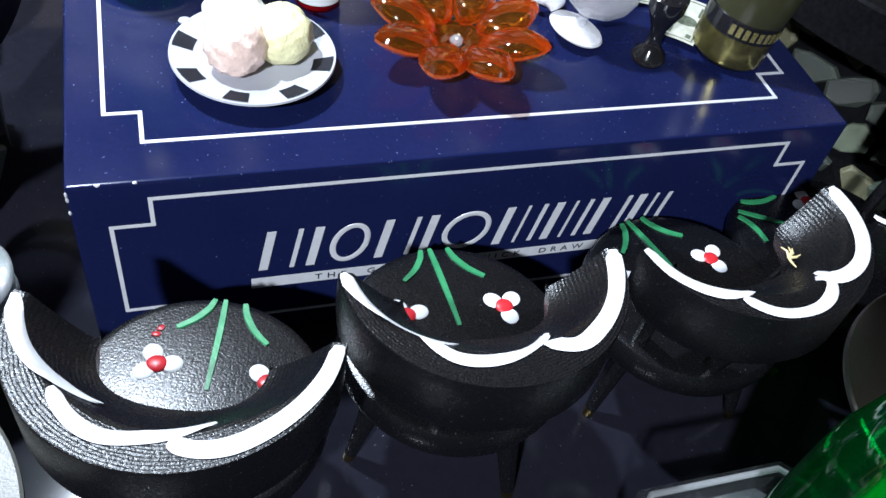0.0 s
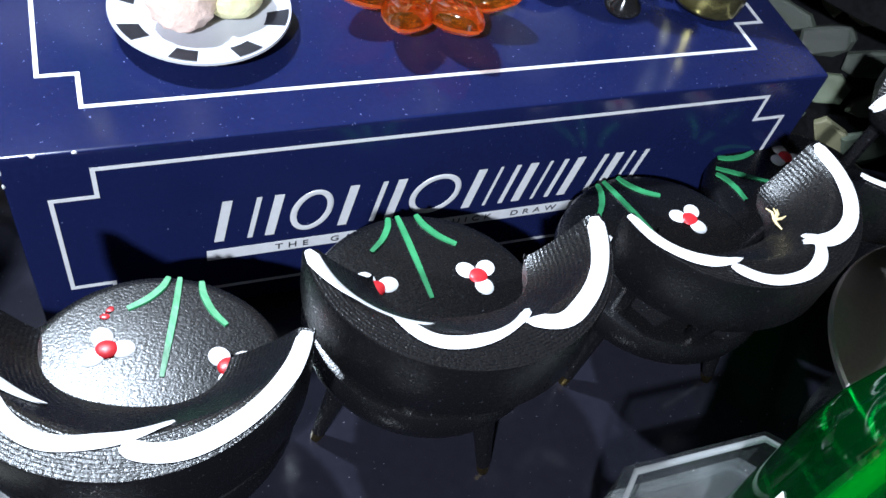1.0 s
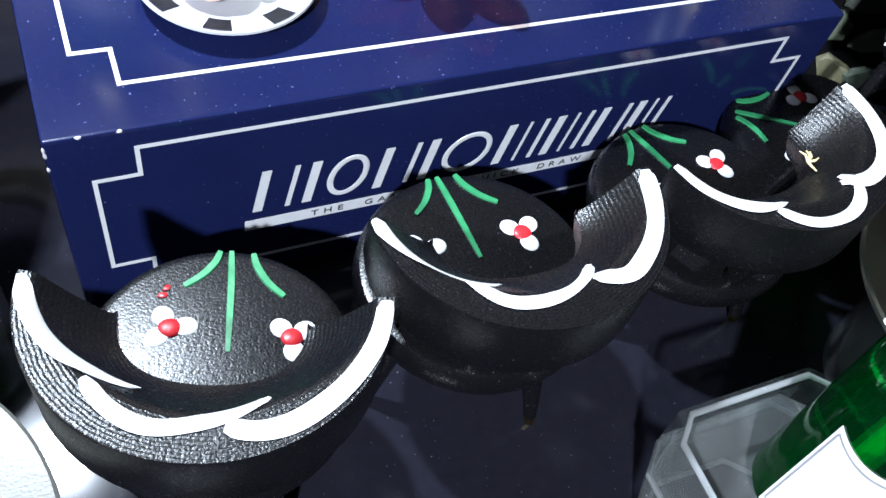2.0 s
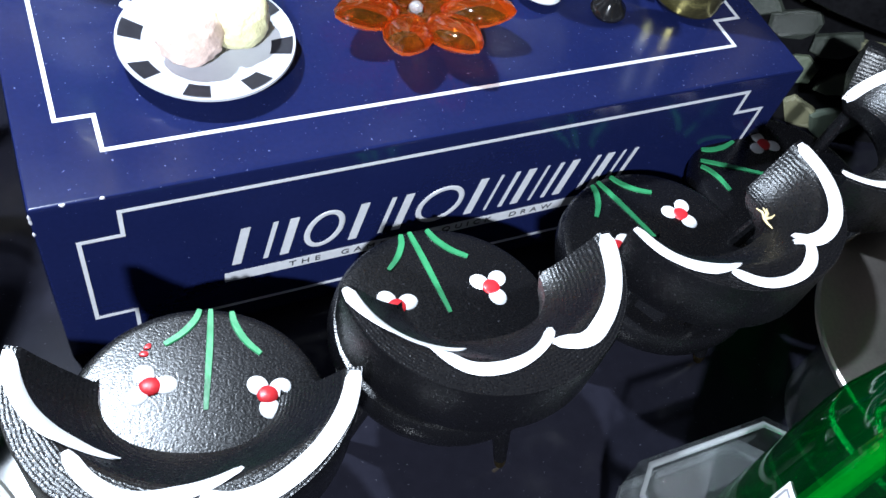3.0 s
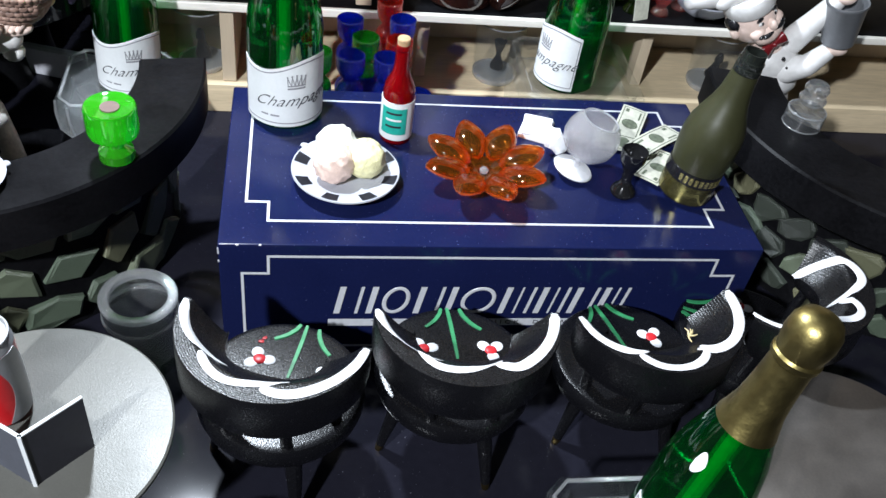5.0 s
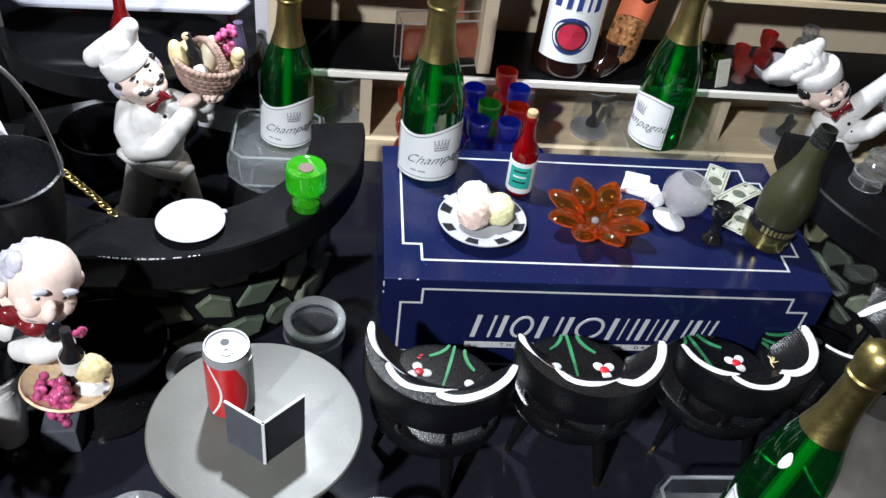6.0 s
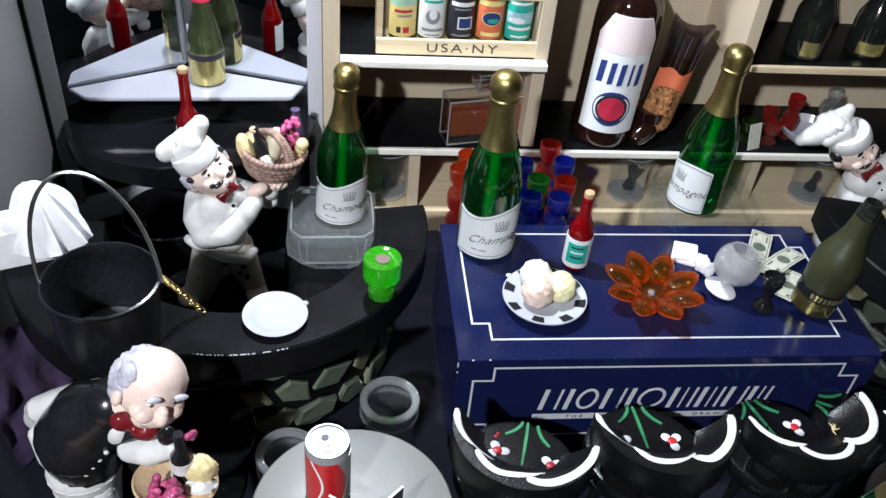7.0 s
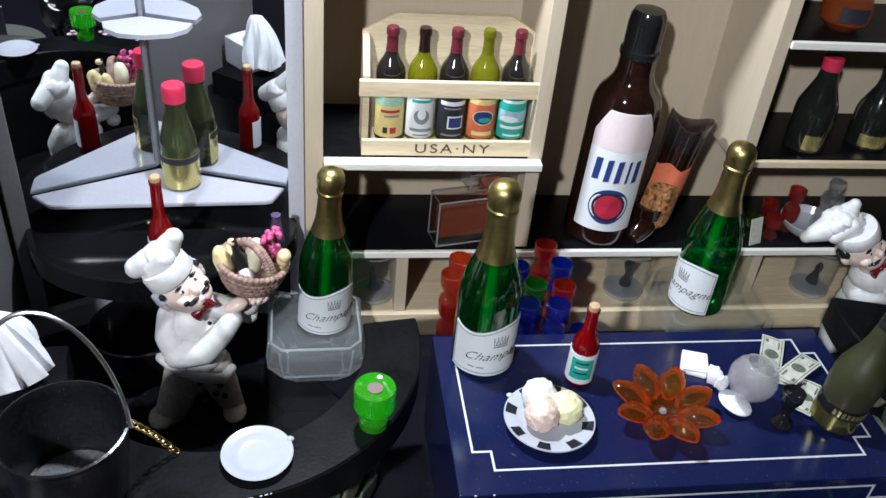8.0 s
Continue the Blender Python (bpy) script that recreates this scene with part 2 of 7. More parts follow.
RED_PRINT = varied("red_print", (0.45, 0.02, 0.05), 0.45, spread=0.1, bump=0.02)
PINK_PAPER = varied("pale_label", (0.72, 0.60, 0.60), 0.5, spread=0.05, bump=0.05)
YELLOW_PRINT = varied("yellow_print", (0.72, 0.58, 0.22), 0.5, spread=0.1, bump=0.02)
ORANGE_PRINT = varied("orange_print", (0.62, 0.15, 0.07), 0.5, spread=0.1, bump=0.02)
BLACK_PLASTIC = varied("black_plastic", (0.010, 0.010, 0.011), 0.12, spread=0.2, bump=0.02)
RED_CAP = varied("red_cap", (0.60, 0.03, 0.08), 0.3, spread=0.1, bump=0.05)
OLIVE_FROST = varied("frosted_olive_glass", (0.032, 0.033, 0.014), 0.36, spread=0.12, scale=40, bump=0.05)
DARK_BOTTLE = varied("dark_bottle_glass", (0.012, 0.014, 0.012), 0.10, spread=0.3, bump=0.02, coat=0.5)
BROWN_GLASS = varied("brown_bottle_glass", (0.014, 0.005, 0.0035), 0.06, spread=0.3, bump=0.02, coat=0.6)
WINE_GLASS = varied("wine_bottle_glass", (0.012, 0.010, 0.010), 0.08, spread=0.3, bump=0.02, coat=0.5)
PURPLE = varied("purple_foil", (0.17, 0.12, 0.24), 0.25, metal=0.5, spread=0.4, scale=40, bump=0.4, fine=90)
BOOT_PRINT = varied("orange_leather_print", (0.34, 0.15, 0.06), 0.3, spread=0.95, scale=260, bump=0.2)
SLATE = varied("slate_block", (0.075, 0.080, 0.100), 0.5, spread=0.1, bump=0.05)

GREEN_GLASS = glass("green_bottle_glass", (0.04, 0.52, 0.16), 0.60, milk=0.035, milk_colour=(0.02, 0.36, 0.09), shine=0.08)
WAND_GREEN = varied("green_plastic", (0.03, 0.62, 0.16), 0.35, spread=0.05, bump=0)
CLEAR_GLASS = glass("clear_glass", (0.97, 0.985, 0.985), 0.72, wave=0.35, milk=0.04, milk_colour=(0.86, 0.90, 0.93))
THIN_GLASS = glass("thin_glass", (0.98, 0.99, 0.99), 0.95, milk=0.04, milk_colour=(0.9, 0.93, 0.95), shine=0.06, edge=0.40)
TUMBLER_GLASS = glass("tumbler_glass", (0.985, 0.99, 0.99), 0.985, milk=0.02, milk_colour=(0.9, 0.93, 0.95), shine=0.022, edge=0.30)
VASE_GLASS = glass("vase_wall_glass", (0.98, 0.99, 0.99), 0.965, milk=0.008, milk_colour=(0.9, 0.93, 0.95), shine=0.03)
JAR_GLASS = glass("jar_glass", (0.98, 0.99, 0.99), 0.80, wave=0.12, milk=0.05, milk_colour=(0.9, 0.93, 0.95), shine=0.07)
STOPPER_GLASS = glass("stopper_glass", (0.98, 0.99, 0.99), 0.55, milk=0.09, milk_colour=(0.92, 0.94, 0.97), shine=0.24)
# white milk in these two imitates the light that rims and edges catch
RIM_GLASS = glass("glass_rim", (0.97, 0.985, 0.985), 0.70, wave=0.25, milk=0.32, milk_colour=(0.94, 0.96, 0.99), shine=0.30)
CUT_EDGE = glass("cut_glass_edge", (0.97, 0.985, 0.985), 0.75, wave=0.4, milk=0.42, milk_colour=(0.95, 0.97, 1.0), shine=0.35)
THICK_GLASS = glass("thick_glass", (0.97, 0.985, 0.985), 0.50, wave=0.9, shine=0.16, milk=0.15, milk_colour=(0.86, 0.90, 0.93))
CLEAR_PLASTIC = glass("clear_plastic", (0.98, 0.98, 0.99), 0.86, rough=0.02, milk=0.13, milk_colour=(0.98, 0.97, 0.99), shine=0.12)
FROST_PLASTIC = varied("frosted_clear_plastic", (0.80, 0.81, 0.84), 0.25, spread=0.06, scale=60, bump=0.2)
AMBER = glass("amber_acrylic", (0.95, 0.52, 0.14), 0.55, ior=1.49, milk=0.030, milk_colour=(1.0, 0.48, 0.06), shine=0.07)
# brighter copy of the amber: light gathered in the petal rims, put into colour
AMBER_LIT_EDGE = glass("amber_lit_edge", (1.0, 0.42, 0.04), 0.25, ior=1.49, wave=0.4, milk=0.42, milk_colour=(1.0, 0.24, 0.012), shine=0.20)
NEON = glass("neon_green_acrylic", (0.25, 1.0, 0.08), 0.40, milk=0.42, milk_colour=(0.10, 0.74, 0.03), shine=0.10)
RED_WINE = glass("red_bottle", (0.72, 0.03, 0.05), 0.55, milk=0.10, milk_colour=(0.70, 0.015, 0.04))
RED_FILL = varied("red_filling", (0.36, 0.008, 0.020), 0.3, spread=0.2, bump=0.0)
YELLOW_GLASS = glass("yellow_green_glass", (0.62, 0.62, 0.05), 0.5, milk=0.3, milk_colour=(0.45, 0.45, 0.03))
SMOKE_OLIVE = glass("olive_bottle_glass", (0.42, 0.46, 0.26), 0.5, rough=0.12, milk=0.25, milk_colour=(0.10, 0.12, 0.07))
SNIFTER_GLASS = glass("snifter_plastic", (0.98, 0.98, 0.99), 0.84, wave=0.4, milk=0.17, milk_colour=(0.97, 0.96, 0.99), shine=0.16)
FLASK_GLASS = glass("flask_glass", (0.99, 0.98, 0.96), 0.86, wave=0.1, milk=0.006, milk_colour=(0.9, 0.8, 0.75), shine=0.09)
SMOKE_GLASS = glass("smoky_glass", (0.55, 0.48, 0.50), 0.55, milk=0.03, milk_colour=(0.5, 0.45, 0.45), shine=0.10)
AMBER_LIQUID = glass("amber_liquid", (0.80, 0.25, 0.07), 0.70, wave=0.5, milk=0.30, milk_colour=(0.80, 0.22, 0.05), shine=0.16)
OLIVE_CUP = glass("olive_acrylic", (0.20, 0.34, 0.05), 0.35, milk=0.14, milk_colour=(0.08, 0.14, 0.02), shine=0.10)
RED_CUP = glass("red_acrylic", (0.95, 0.08, 0.03), 0.42, wave=0.3, milk=0.08, shine=0.16)
ORANGE_CUP = glass("orange_acrylic", (1.0, 0.25, 0.05), 0.42, wave=0.3, milk=0.08, shine=0.16)
BLUE_CUP = glass("blue_acrylic", (0.02, 0.10, 0.85), 0.42, wave=0.3, milk=0.08, shine=0.16)
GREEN_CUP = glass("green_acrylic", (0.10, 0.75, 0.08), 0.42, wave=0.3, milk=0.08, shine=0.16)
MIRROR, _, _, _p = material("mirror")
_p.inputs["Base Color"].default_value, _p.inputs["Metallic"].default_value, _p.inputs["Roughness"].default_value = (0.80, 0.82, 0.84, 1), 1.0, 0.01


# ---- building blocks ----
def part(name, bm, mat, parent=None, label="", smooth=35):
    """Links a bmesh as one mesh object, under a thing or a part where one is given."""
    mesh = bpy.data.meshes.new(name)
    bm.to_mesh(mesh)
    bm.free()
    for m in mat if isinstance(mat, (list, tuple)) else (mat,):
        mesh.materials.append(m)
    if smooth:
        mesh.shade_smooth()
        mesh.set_sharp_from_angle(angle=radians(smooth))
    ob = new(name, mesh)
    if smooth == 35:
        ob.modifiers.new("weighted_normal", "WEIGHTED_NORMAL").keep_sharp = True
    if parent:
        ob.parent = parent
    return tagged(ob, label)


def thing(name, place, label, category, turn=0.0, group="", kind=""):
    ob = new(name)
    ob.empty_display_size = 0.01
    ob.matrix_world = pose(*place, 0, 0, turn)
    return tagged(ob, label, category, group, kind)


def solid(name, bm, mat, label, category, place=(0, 0, 0), turn=0.0, group="", kind="", smooth=35):
    """A thing that is one mesh."""
    ob = part(name, bm, mat, None, label, smooth)
    ob.matrix_world = pose(*place, 0, 0, turn)
    return tagged(ob, label, category, group, kind)


def bm_new():
    return bmesh.new()


def add_box(bm, lo, hi, bevel=0.0, m=None, index=0):
    c, s = [(a + b) / 2 for a, b in zip(lo, hi)], [b - a for a, b in zip(lo, hi)]
    made = bmesh.ops.create_cube(bm, size=1, matrix=Matrix.Translation(c) @ Matrix.Diagonal((*s, 1)))
    verts = made["verts"]
    if m is not None:
        bmesh.ops.transform(bm, matrix=m, verts=verts)
    faces = {f for v in verts for f in v.link_faces}
    if bevel:
        edges = {e for v in verts for e in v.link_edges}
        out = bmesh.ops.bevel(bm, geom=list(edges), offset=bevel, segments=2, affect="EDGES", profile=0.5)
        faces = set(f for f in faces if f.is_valid) | set(out["faces"])
    for f in faces:
        f.material_index = index
    return bm


def add_lathe(bm, profile, seg=40, m=None, index=0, start=0.0, sweep=360.0):
    """Turns a profile of (radius, height) about z."""
    whole = abs(sweep - 360) < 1e-6
    rings, n = [], seg if whole else seg + 1
    for r, z in profile:
        if r < 1e-7 and whole:
            rings.append([bm.verts.new((0, 0, z))])
        else:
            rings.append([bm.verts.new((r * math.cos(radians(start + sweep * k / seg)), r * math.sin(radians(start + sweep * k / seg)), z)) for k in range(n)])
    for a, b in zip(rings, rings[1:]):
        for k in range(seg):
            j = (k + 1) % n
            quad = [a[k % len(a)], a[j % len(a)], b[j % len(b)], b[k % len(b)]]
            quad = list(dict.fromkeys(quad))
            if len(quad) > 2:
                try:
                    bm.faces.new(quad).material_index = index
                except ValueError:
                    pass
    if m is not None:
        bmesh.ops.transform(bm, matrix=m, verts=[v for r in rings for v in r])
    bmesh.ops.recalc_face_normals(bm, faces=list({f for r in rings for v in r for f in v.link_faces}))
    return bm


def add_ball(bm, place, radii, m=None, index=0, u=20, v=12, rough=0.0, seed=0):
    turn = Matrix.Translation(place) @ (m if m is not None else Matrix.Identity(4)) @ Matrix.Diagonal((*radii, 1))

    def corner(a, b):
        q = Vector((math.sin(b) * math.cos(a), math.sin(b) * math.sin(a), math.cos(b)))
        if rough:
            q *= 1 + rough * noise.noise(q * 3.2 + Vector((seed * 7.1, seed, 0)))
        return bm.verts.new(turn @ q)

    rings = [[corner(0, 0)]] + [[corner(2 * math.pi * k / u, math.pi * j / v) for k in range(u)] for j in range(1, v)] + [[corner(0, math.pi)]]
    for a, b in zip(rings, rings[1:]):
        for k in range(u):
            j = (k + 1) % u
            f = bm.faces.new(list(dict.fromkeys((a[k % len(a)], b[k % len(b)], b[j % len(b)], a[j % len(a)]))))
            f.material_index = index
    return bm


def add_tube(bm, points, radii, seg=10, index=0, closed=False):
    """A round bar along points; radii is one number or one for each point."""
    points = [Vector(p) for p in points]
    count = len(points)
    radii = radii if isinstance(radii, (list, tuple)) else [radii] * count
    rings, side = [], None
    for k, p in enumerate(points):
        ahead = (points[(k + 1) % count] - points[k - 1]) if closed else (points[min(k + 1, count - 1)] - points[max(k - 1, 0)])
        ahead.normalize()
        if side is None:
            side = ahead.cross(Vector((0.31, 0.57, 0.76))).normalized()
        side = (side - ahead * side.dot(ahead)).normalized()
        up = ahead.cross(side)
        rings.append([bm.verts.new(p + radii[k] * (side * math.cos(2 * math.pi * j / seg) + up * math.sin(2 * math.pi * j / seg))) for j in range(seg)])
    pairs = list(zip(rings, rings[1:])) + ([(rings[-1], rings[0])] if closed else [])
    for a, b in pairs:
        for j in range(seg):
            bm.faces.new((a[j], a[(j + 1) % seg], b[(j + 1) % seg], b[j])).material_index = index
    if not closed:
        for ring in (rings[0][::-1], rings[-1]):
            bm.faces.new(ring).material_index = index
    return bm


def add_ribbon(bm, points, widths, thick, index=0):
    """A flat painted stroke that lies along points, z up, with rounded ends and a little thickness."""
    points = [Vector(p) for p in points]
    count, low, high = len(points), [], []
    for k, p in enumerate(points):
        ahead = points[min(k + 1, count - 1)] - points[max(k - 1, 0)]
        ahead.z = 0
        ahead.normalize()
        across = Vector((-ahead.y, ahead.x, 0)) * (widths[k] if isinstance(widths, (list, tuple)) else widths) / 2
        low.append((bm.verts.new(p + across), bm.verts.new(p - across)))
        high.append((bm.verts.new(p + across * 0.85 + Vector((0, 0, thick))), bm.verts.new(p - across * 0.85 + Vector((0, 0, thick)))))
    for k in range(count - 1):
        for quad in ((high[k][0], high[k][1], high[k + 1][1], high[k + 1][0]), (low[k][0], high[k][0], high[k + 1][0], low[k + 1][0]), (high[k][1], low[k][1], low[k + 1][1], high[k + 1][1])):
            bm.faces.new(quad).material_index = index
    for k in (0, count - 1):
        bm.faces.new((low[k][0], low[k][1], high[k][1], high[k][0])).material_index = index
    bmesh.ops.recalc_face_normals(bm, faces=bm.faces)
    return bm


def add_outline(bm, outline, z0, z1, m=None, index=0):
    """A flat shape of the given outline (x, y), from height z0 to z1."""
    low, high = [bm.verts.new((x, y, z0)) for x, y in outline], [bm.verts.new((x, y, z1)) for x, y in outline]
    faces = [bm.faces.new(high), bm.faces.new(low[::-1])]
    n = len(outline)
    for k in range(n):
        faces.append(bm.faces.new((low[k], low[(k + 1) % n], high[(k + 1) % n], high[k])))
    for f in faces:
        f.material_index = index
    if m is not None:
        bmesh.ops.transform(bm, matrix=m, verts=low + high)
    bmesh.ops.recalc_face_normals(bm, faces=faces)
    return bm


def letters(text, size, depth=0.0002, lean=0.0, stretch=1.0, thin=0.0, space=1.0):
    """Built-in lettering as a bmesh in the x-y plane, its middle at the origin."""
    curve = bpy.data.curves.new("lettering", "FONT")
    curve.body, curve.size, curve.extrude, curve.shear = text, size, depth, lean
    curve.offset, curve.space_character = -thin, space
    curve.align_x, curve.align_y = "CENTER", "CENTER"
    ob = bpy.data.objects.new("lettering", curve)
    mesh = bpy.data.meshes.new_from_object(ob)
    bm = bmesh.new()
    bm.from_mesh(mesh)
    bpy.data.objects.remove(ob)
    bpy.data.curves.remove(curve)
    bpy.data.meshes.remove(mesh)
    bmesh.ops.scale(bm, vec=(stretch, 1, 1), verts=bm.verts)
    return bm


def wrap(bm, radius, angle, height):
    """Lays a flat bmesh (x along, y up, z out) round an upright cylinder; angle in degrees is where its middle comes."""
    for v in bm.verts:
        x, y, z = v.co
        a = radians(angle) + x / radius
        r = radius + z
        v.co = (r * math.cos(a), r * math.sin(a), height + y)
    return bm


def flat_sheet(nx, ny, width, top, bottom, z=0.0, thick=0.0003):
    """A thin sheet, x from -width/2 to width/2, its upper and lower edge given as functions of -1..1, finely divided."""
    bm = bmesh.new()
    rows = {}
    for layer, h in ((0, z), (1, z + thick)):
        for i in range(nx + 1):
            u = -1 + 2 * i / nx
            for j in range(ny + 1):
                lo, hi = bottom(u), top(u)
                rows[layer, i, j] = bm.verts.new((u * width / 2, lo + (hi - lo) * j / ny, h))
    for i in range(nx):
        for j in range(ny):
            bm.faces.new([rows[1, i, j], rows[1, i + 1, j], rows[1, i + 1, j + 1], rows[1, i, j + 1]])
            bm.faces.new([rows[0, i, j], rows[0, i, j + 1], rows[0, i + 1, j + 1], rows[0, i + 1, j]])
    for i in range(nx):
        for j in (0, ny):
            bm.faces.new([rows[0, i, j], rows[0, i + 1, j], rows[1, i + 1, j], rows[1, i, j]])
    for j in range(ny):
        for i in (0, nx):
            bm.faces.new([rows[0, i, j], rows[0, i, j + 1], rows[1, i, j + 1], rows[1, i, j]])
    bmesh.ops.recalc_face_normals(bm, faces=bm.faces)
    return bm


def stroke_frame(points, width):
    """A line of even width along straight stretches in the x-y plane, with square corners."""
    bm = bmesh.new()
    for (x0, y0), (x1, y1) in zip(points, points[1:]):
        h = width / 2
        g = h if abs(x1 - x0) > abs(y1 - y0) else -h
        add_box(bm, (min(x0, x1) - h, min(y0, y1) - (h if g > 0 else g), 0), (max(x0, x1) + h, max(y0, y1) + (h if g > 0 else g), 0.0002))
    return bm


# ---- the setting ----
bm = bm_new()
add_box(bm, (-1.0, -1.0, -0.03), (1.0, 0.62, 0.0), 0.002)
tagged(part("floor", bm, FLOOR_BLACK), "black glossy tabletop under the whole miniature bar", "floor", kind="structure")
bm = bm_new()
add_box(bm, (-1.6, 0.95, -0.8), (1.6, 1.0, 1.5))
tagged(part("wall_north", bm, ROOM), "dim greyish-brown painted room wall", "wall", kind="structure")
bm = bm_new()
add_box(bm, (-1.6, -1.7, -0.8), (1.6, -1.65, 1.5))
tagged(part("wall_south", bm, ROOM), "dim greyish-brown painted room wall", "wall", kind="structure")
bm = bm_new()
add_box(bm, (-1.65, -1.7, -0.8), (-1.6, 1.0, 1.5))
tagged(part("wall_west", bm, ROOM), "dim greyish-brown painted room wall", "wall", kind="structure")
bm = bm_new()
add_box(bm, (1.6, -1.7, -0.8), (1.65, 1.0, 1.5))
tagged(part("wall_east", bm, ROOM), "dim greyish-brown painted room wall", "wall", kind="structure")
bm = bm_new()
add_box(bm, (-1.65, -1.7, 1.5), (1.65, 1.0, 1.55))
tagged(part("ceiling", bm, ROOM), "dim painted room ceiling", "ceiling", kind="structure")
bm = bm_new()
add_box(bm, (-1.65, -1.7, -0.85), (1.65, 1.0, -0.8))
tagged(part("room_floor", bm, ROOM), "dark room floor under the table", "floor", kind="structure")
bm = bm_new()
add_box(bm, (-0.432, 0.02, 0.0), (-0.420, 0.43, 0.62), 0.001)
tagged(part("panel_west", bm, GREY_WALL), "grey side panel beside the mirror corner", "panel", kind="structure")
bm = bm_new()
add_box(bm, (-0.42, 0.36, 0.0), (0.42, 0.375, 0.62), 0.001)
tagged(part("panel_back", bm, GREY_WALL), "grey back panel behind the shelves", "panel", kind="structure")

# ---- shelf unit behind the bar ----
SY, BY = 0.222, 0.300
unit = thing("display_shelf", (0, 0, 0), "pale pine display shelf unit with black shelf tops", "shelf")
bm = bm_new()
add_box(bm, (-0.205, BY, 0.0), (0.40, BY + 0.008, 0.42))
part("backboard", bm, PINE, unit, "pale pine backboard")
bm = bm_new()
add_box(bm, (-0.217, SY - 0.004, 0.0), (-0.205, BY + 0.008, 0.42), 0.0008)
part("side_panel", bm, PINE, unit)
bm = bm_new()
add_box(bm, (0.40, SY - 0.004, 0.0), (0.412, BY + 0.008, 0.42), 0.0008)
part("side_panel", bm, PINE, unit)
for lo, hi, name in (((-0.063, SY + 0.001, 0.086), (-0.053, BY, 0.42), "divider"), ((0.094, SY + 0.001, 0.1565), (0.104, BY, 0.42), "divider"), ((-0.15, SY + 0.004, 0.0225), (-0.141, BY, 0.0775), "divider"), ((-0.018, SY + 0.02, 0.0225), (-0.010, BY, 0.0775), "divider"), ((0.145, SY + 0.02, 0.0225), (0.153, BY, 0.0775), "divider")):
    bm = bm_new()
    add_box(bm, lo, hi, 0.0006)
    part(name, bm, PINE, unit)
for x0, x1, z, front in ((-0.205, 0.40, 0.083, PINE_WHITE), (-0.205, -0.063, 0.163, PINE_WHITE), (0.104, 0.40, 0.163, PINE_LONG), (0.104, 0.40, 0.255, PINE_WHITE)):
    bm = bm_new()
    add_box(bm, (x0 + 0.0003, SY + (0.0007 if z == 0.163 and x0 < 0 else 0.003), z - 0.005), (x1 - 0.0003, BY - 0.0003, z), 0.0004)
    board = part("shelf_board", bm, BLACK_BAR, unit, "black-topped shelf board")
    bm = bm_new()
    lip = z == 0.163 and x0 < 0
    add_box(bm, (x0 + 0.0003, SY - (0.009 if lip else 0.001), z - 0.0056), (x1 + (0.0085 if lip else -0.0003), SY + (0.0006 if lip else 0.003), z - 0.0004), 0.0006)
    part("front_edge", bm, front, board, "pale front edge")
# unseen board, added to keep the overhead lamp out of the bays
bm = bm_new()
add_box(bm, (-0.205, SY, 0.345), (0.40, BY, 0.352), 0.0008)
part("top_board", bm, PINE_LONG, unit)
bm = bm_new()
add_box(bm, (-0.205, SY, 0.0), (0.40, BY, 0.022), 0.0008)
part("plinth", bm, PINE_LONG, unit)

# ---- mirror corner ----
APEX, LEFT, RIGHT = Vector((-0.3227, 0.2765, 0)), Vector((-0.407, 0.2356, 0)), Vector((-0.228, 0.249, 0))
mirror = thing("corner_mirror", (APEX.x, APEX.y, 0), "two grey-framed mirrors meeting in a corner", "mirror")
for end, name in ((LEFT, "mirror_panel"), (RIGHT, "mirror_panel")):
    way = (end - APEX).normalized()
    length = (end - APEX).length
    m = Matrix.Rotation(math.atan2(way.y, way.x), 4, "Z")
    sgn = -1 if end is LEFT else 1
    bm = bm_new()
    add_box(bm, (0.0, 0.0 if sgn > 0 else -0.003, 0.02), (length, 0.003 if sgn > 0 else 0.0, 0.5), m=m)
    panel = part(name, bm, MIRROR, mirror, "mirror glass", 0)
    bm = bm_new()
    add_box(bm, (length, -0.005, 0.02), (length + 0.012, 0.005, 0.5), 0.001, m=m)
    part("frame", bm, GREY_FRAME if end is RIGHT else GREY_WALL, panel, "grey frame strip")
    bm = bm_new()
    add_box(bm, (0.0, -0.004, 0.0), (length + 0.012, 0.004, 0.02), 0.0008, m=m)
    part("frame", bm, GREY_FRAME, panel, "grey frame strip")


def corner_shelf(z, inset):
    a = APEX + Vector((0.0005, -0.0035, 0))
    front = [Vector((-0.4010, 0.2355, 0)), Vector((-0.3880, 0.2235, 0)), Vector((-0.3840, 0.2225, 0)), Vector((-0.2440, 0.2290, 0)), Vector((-0.2400, 0.2305, 0)), Vector((-0.2325, 0.2470, 0))]
    outline = [a] + [a + (p - a) * inset for p in front]
    bm = bm_new()
    add_outline(bm, [(p.x, p.y) for p in outline], z - 0.003, z)
    bmesh.ops.bevel(bm, geom=[e for e in bm.edges if abs(e.verts[0].co.z - e.verts[1].co.z) < 1e-6], offset=0.0006, segments=2, affect="EDGES")
    return solid("corner_shelf", bm, ACRYLIC_WHITE, "pale grey acrylic triangular shelf set in the mirror corner", "shelf", group="corner shelves")


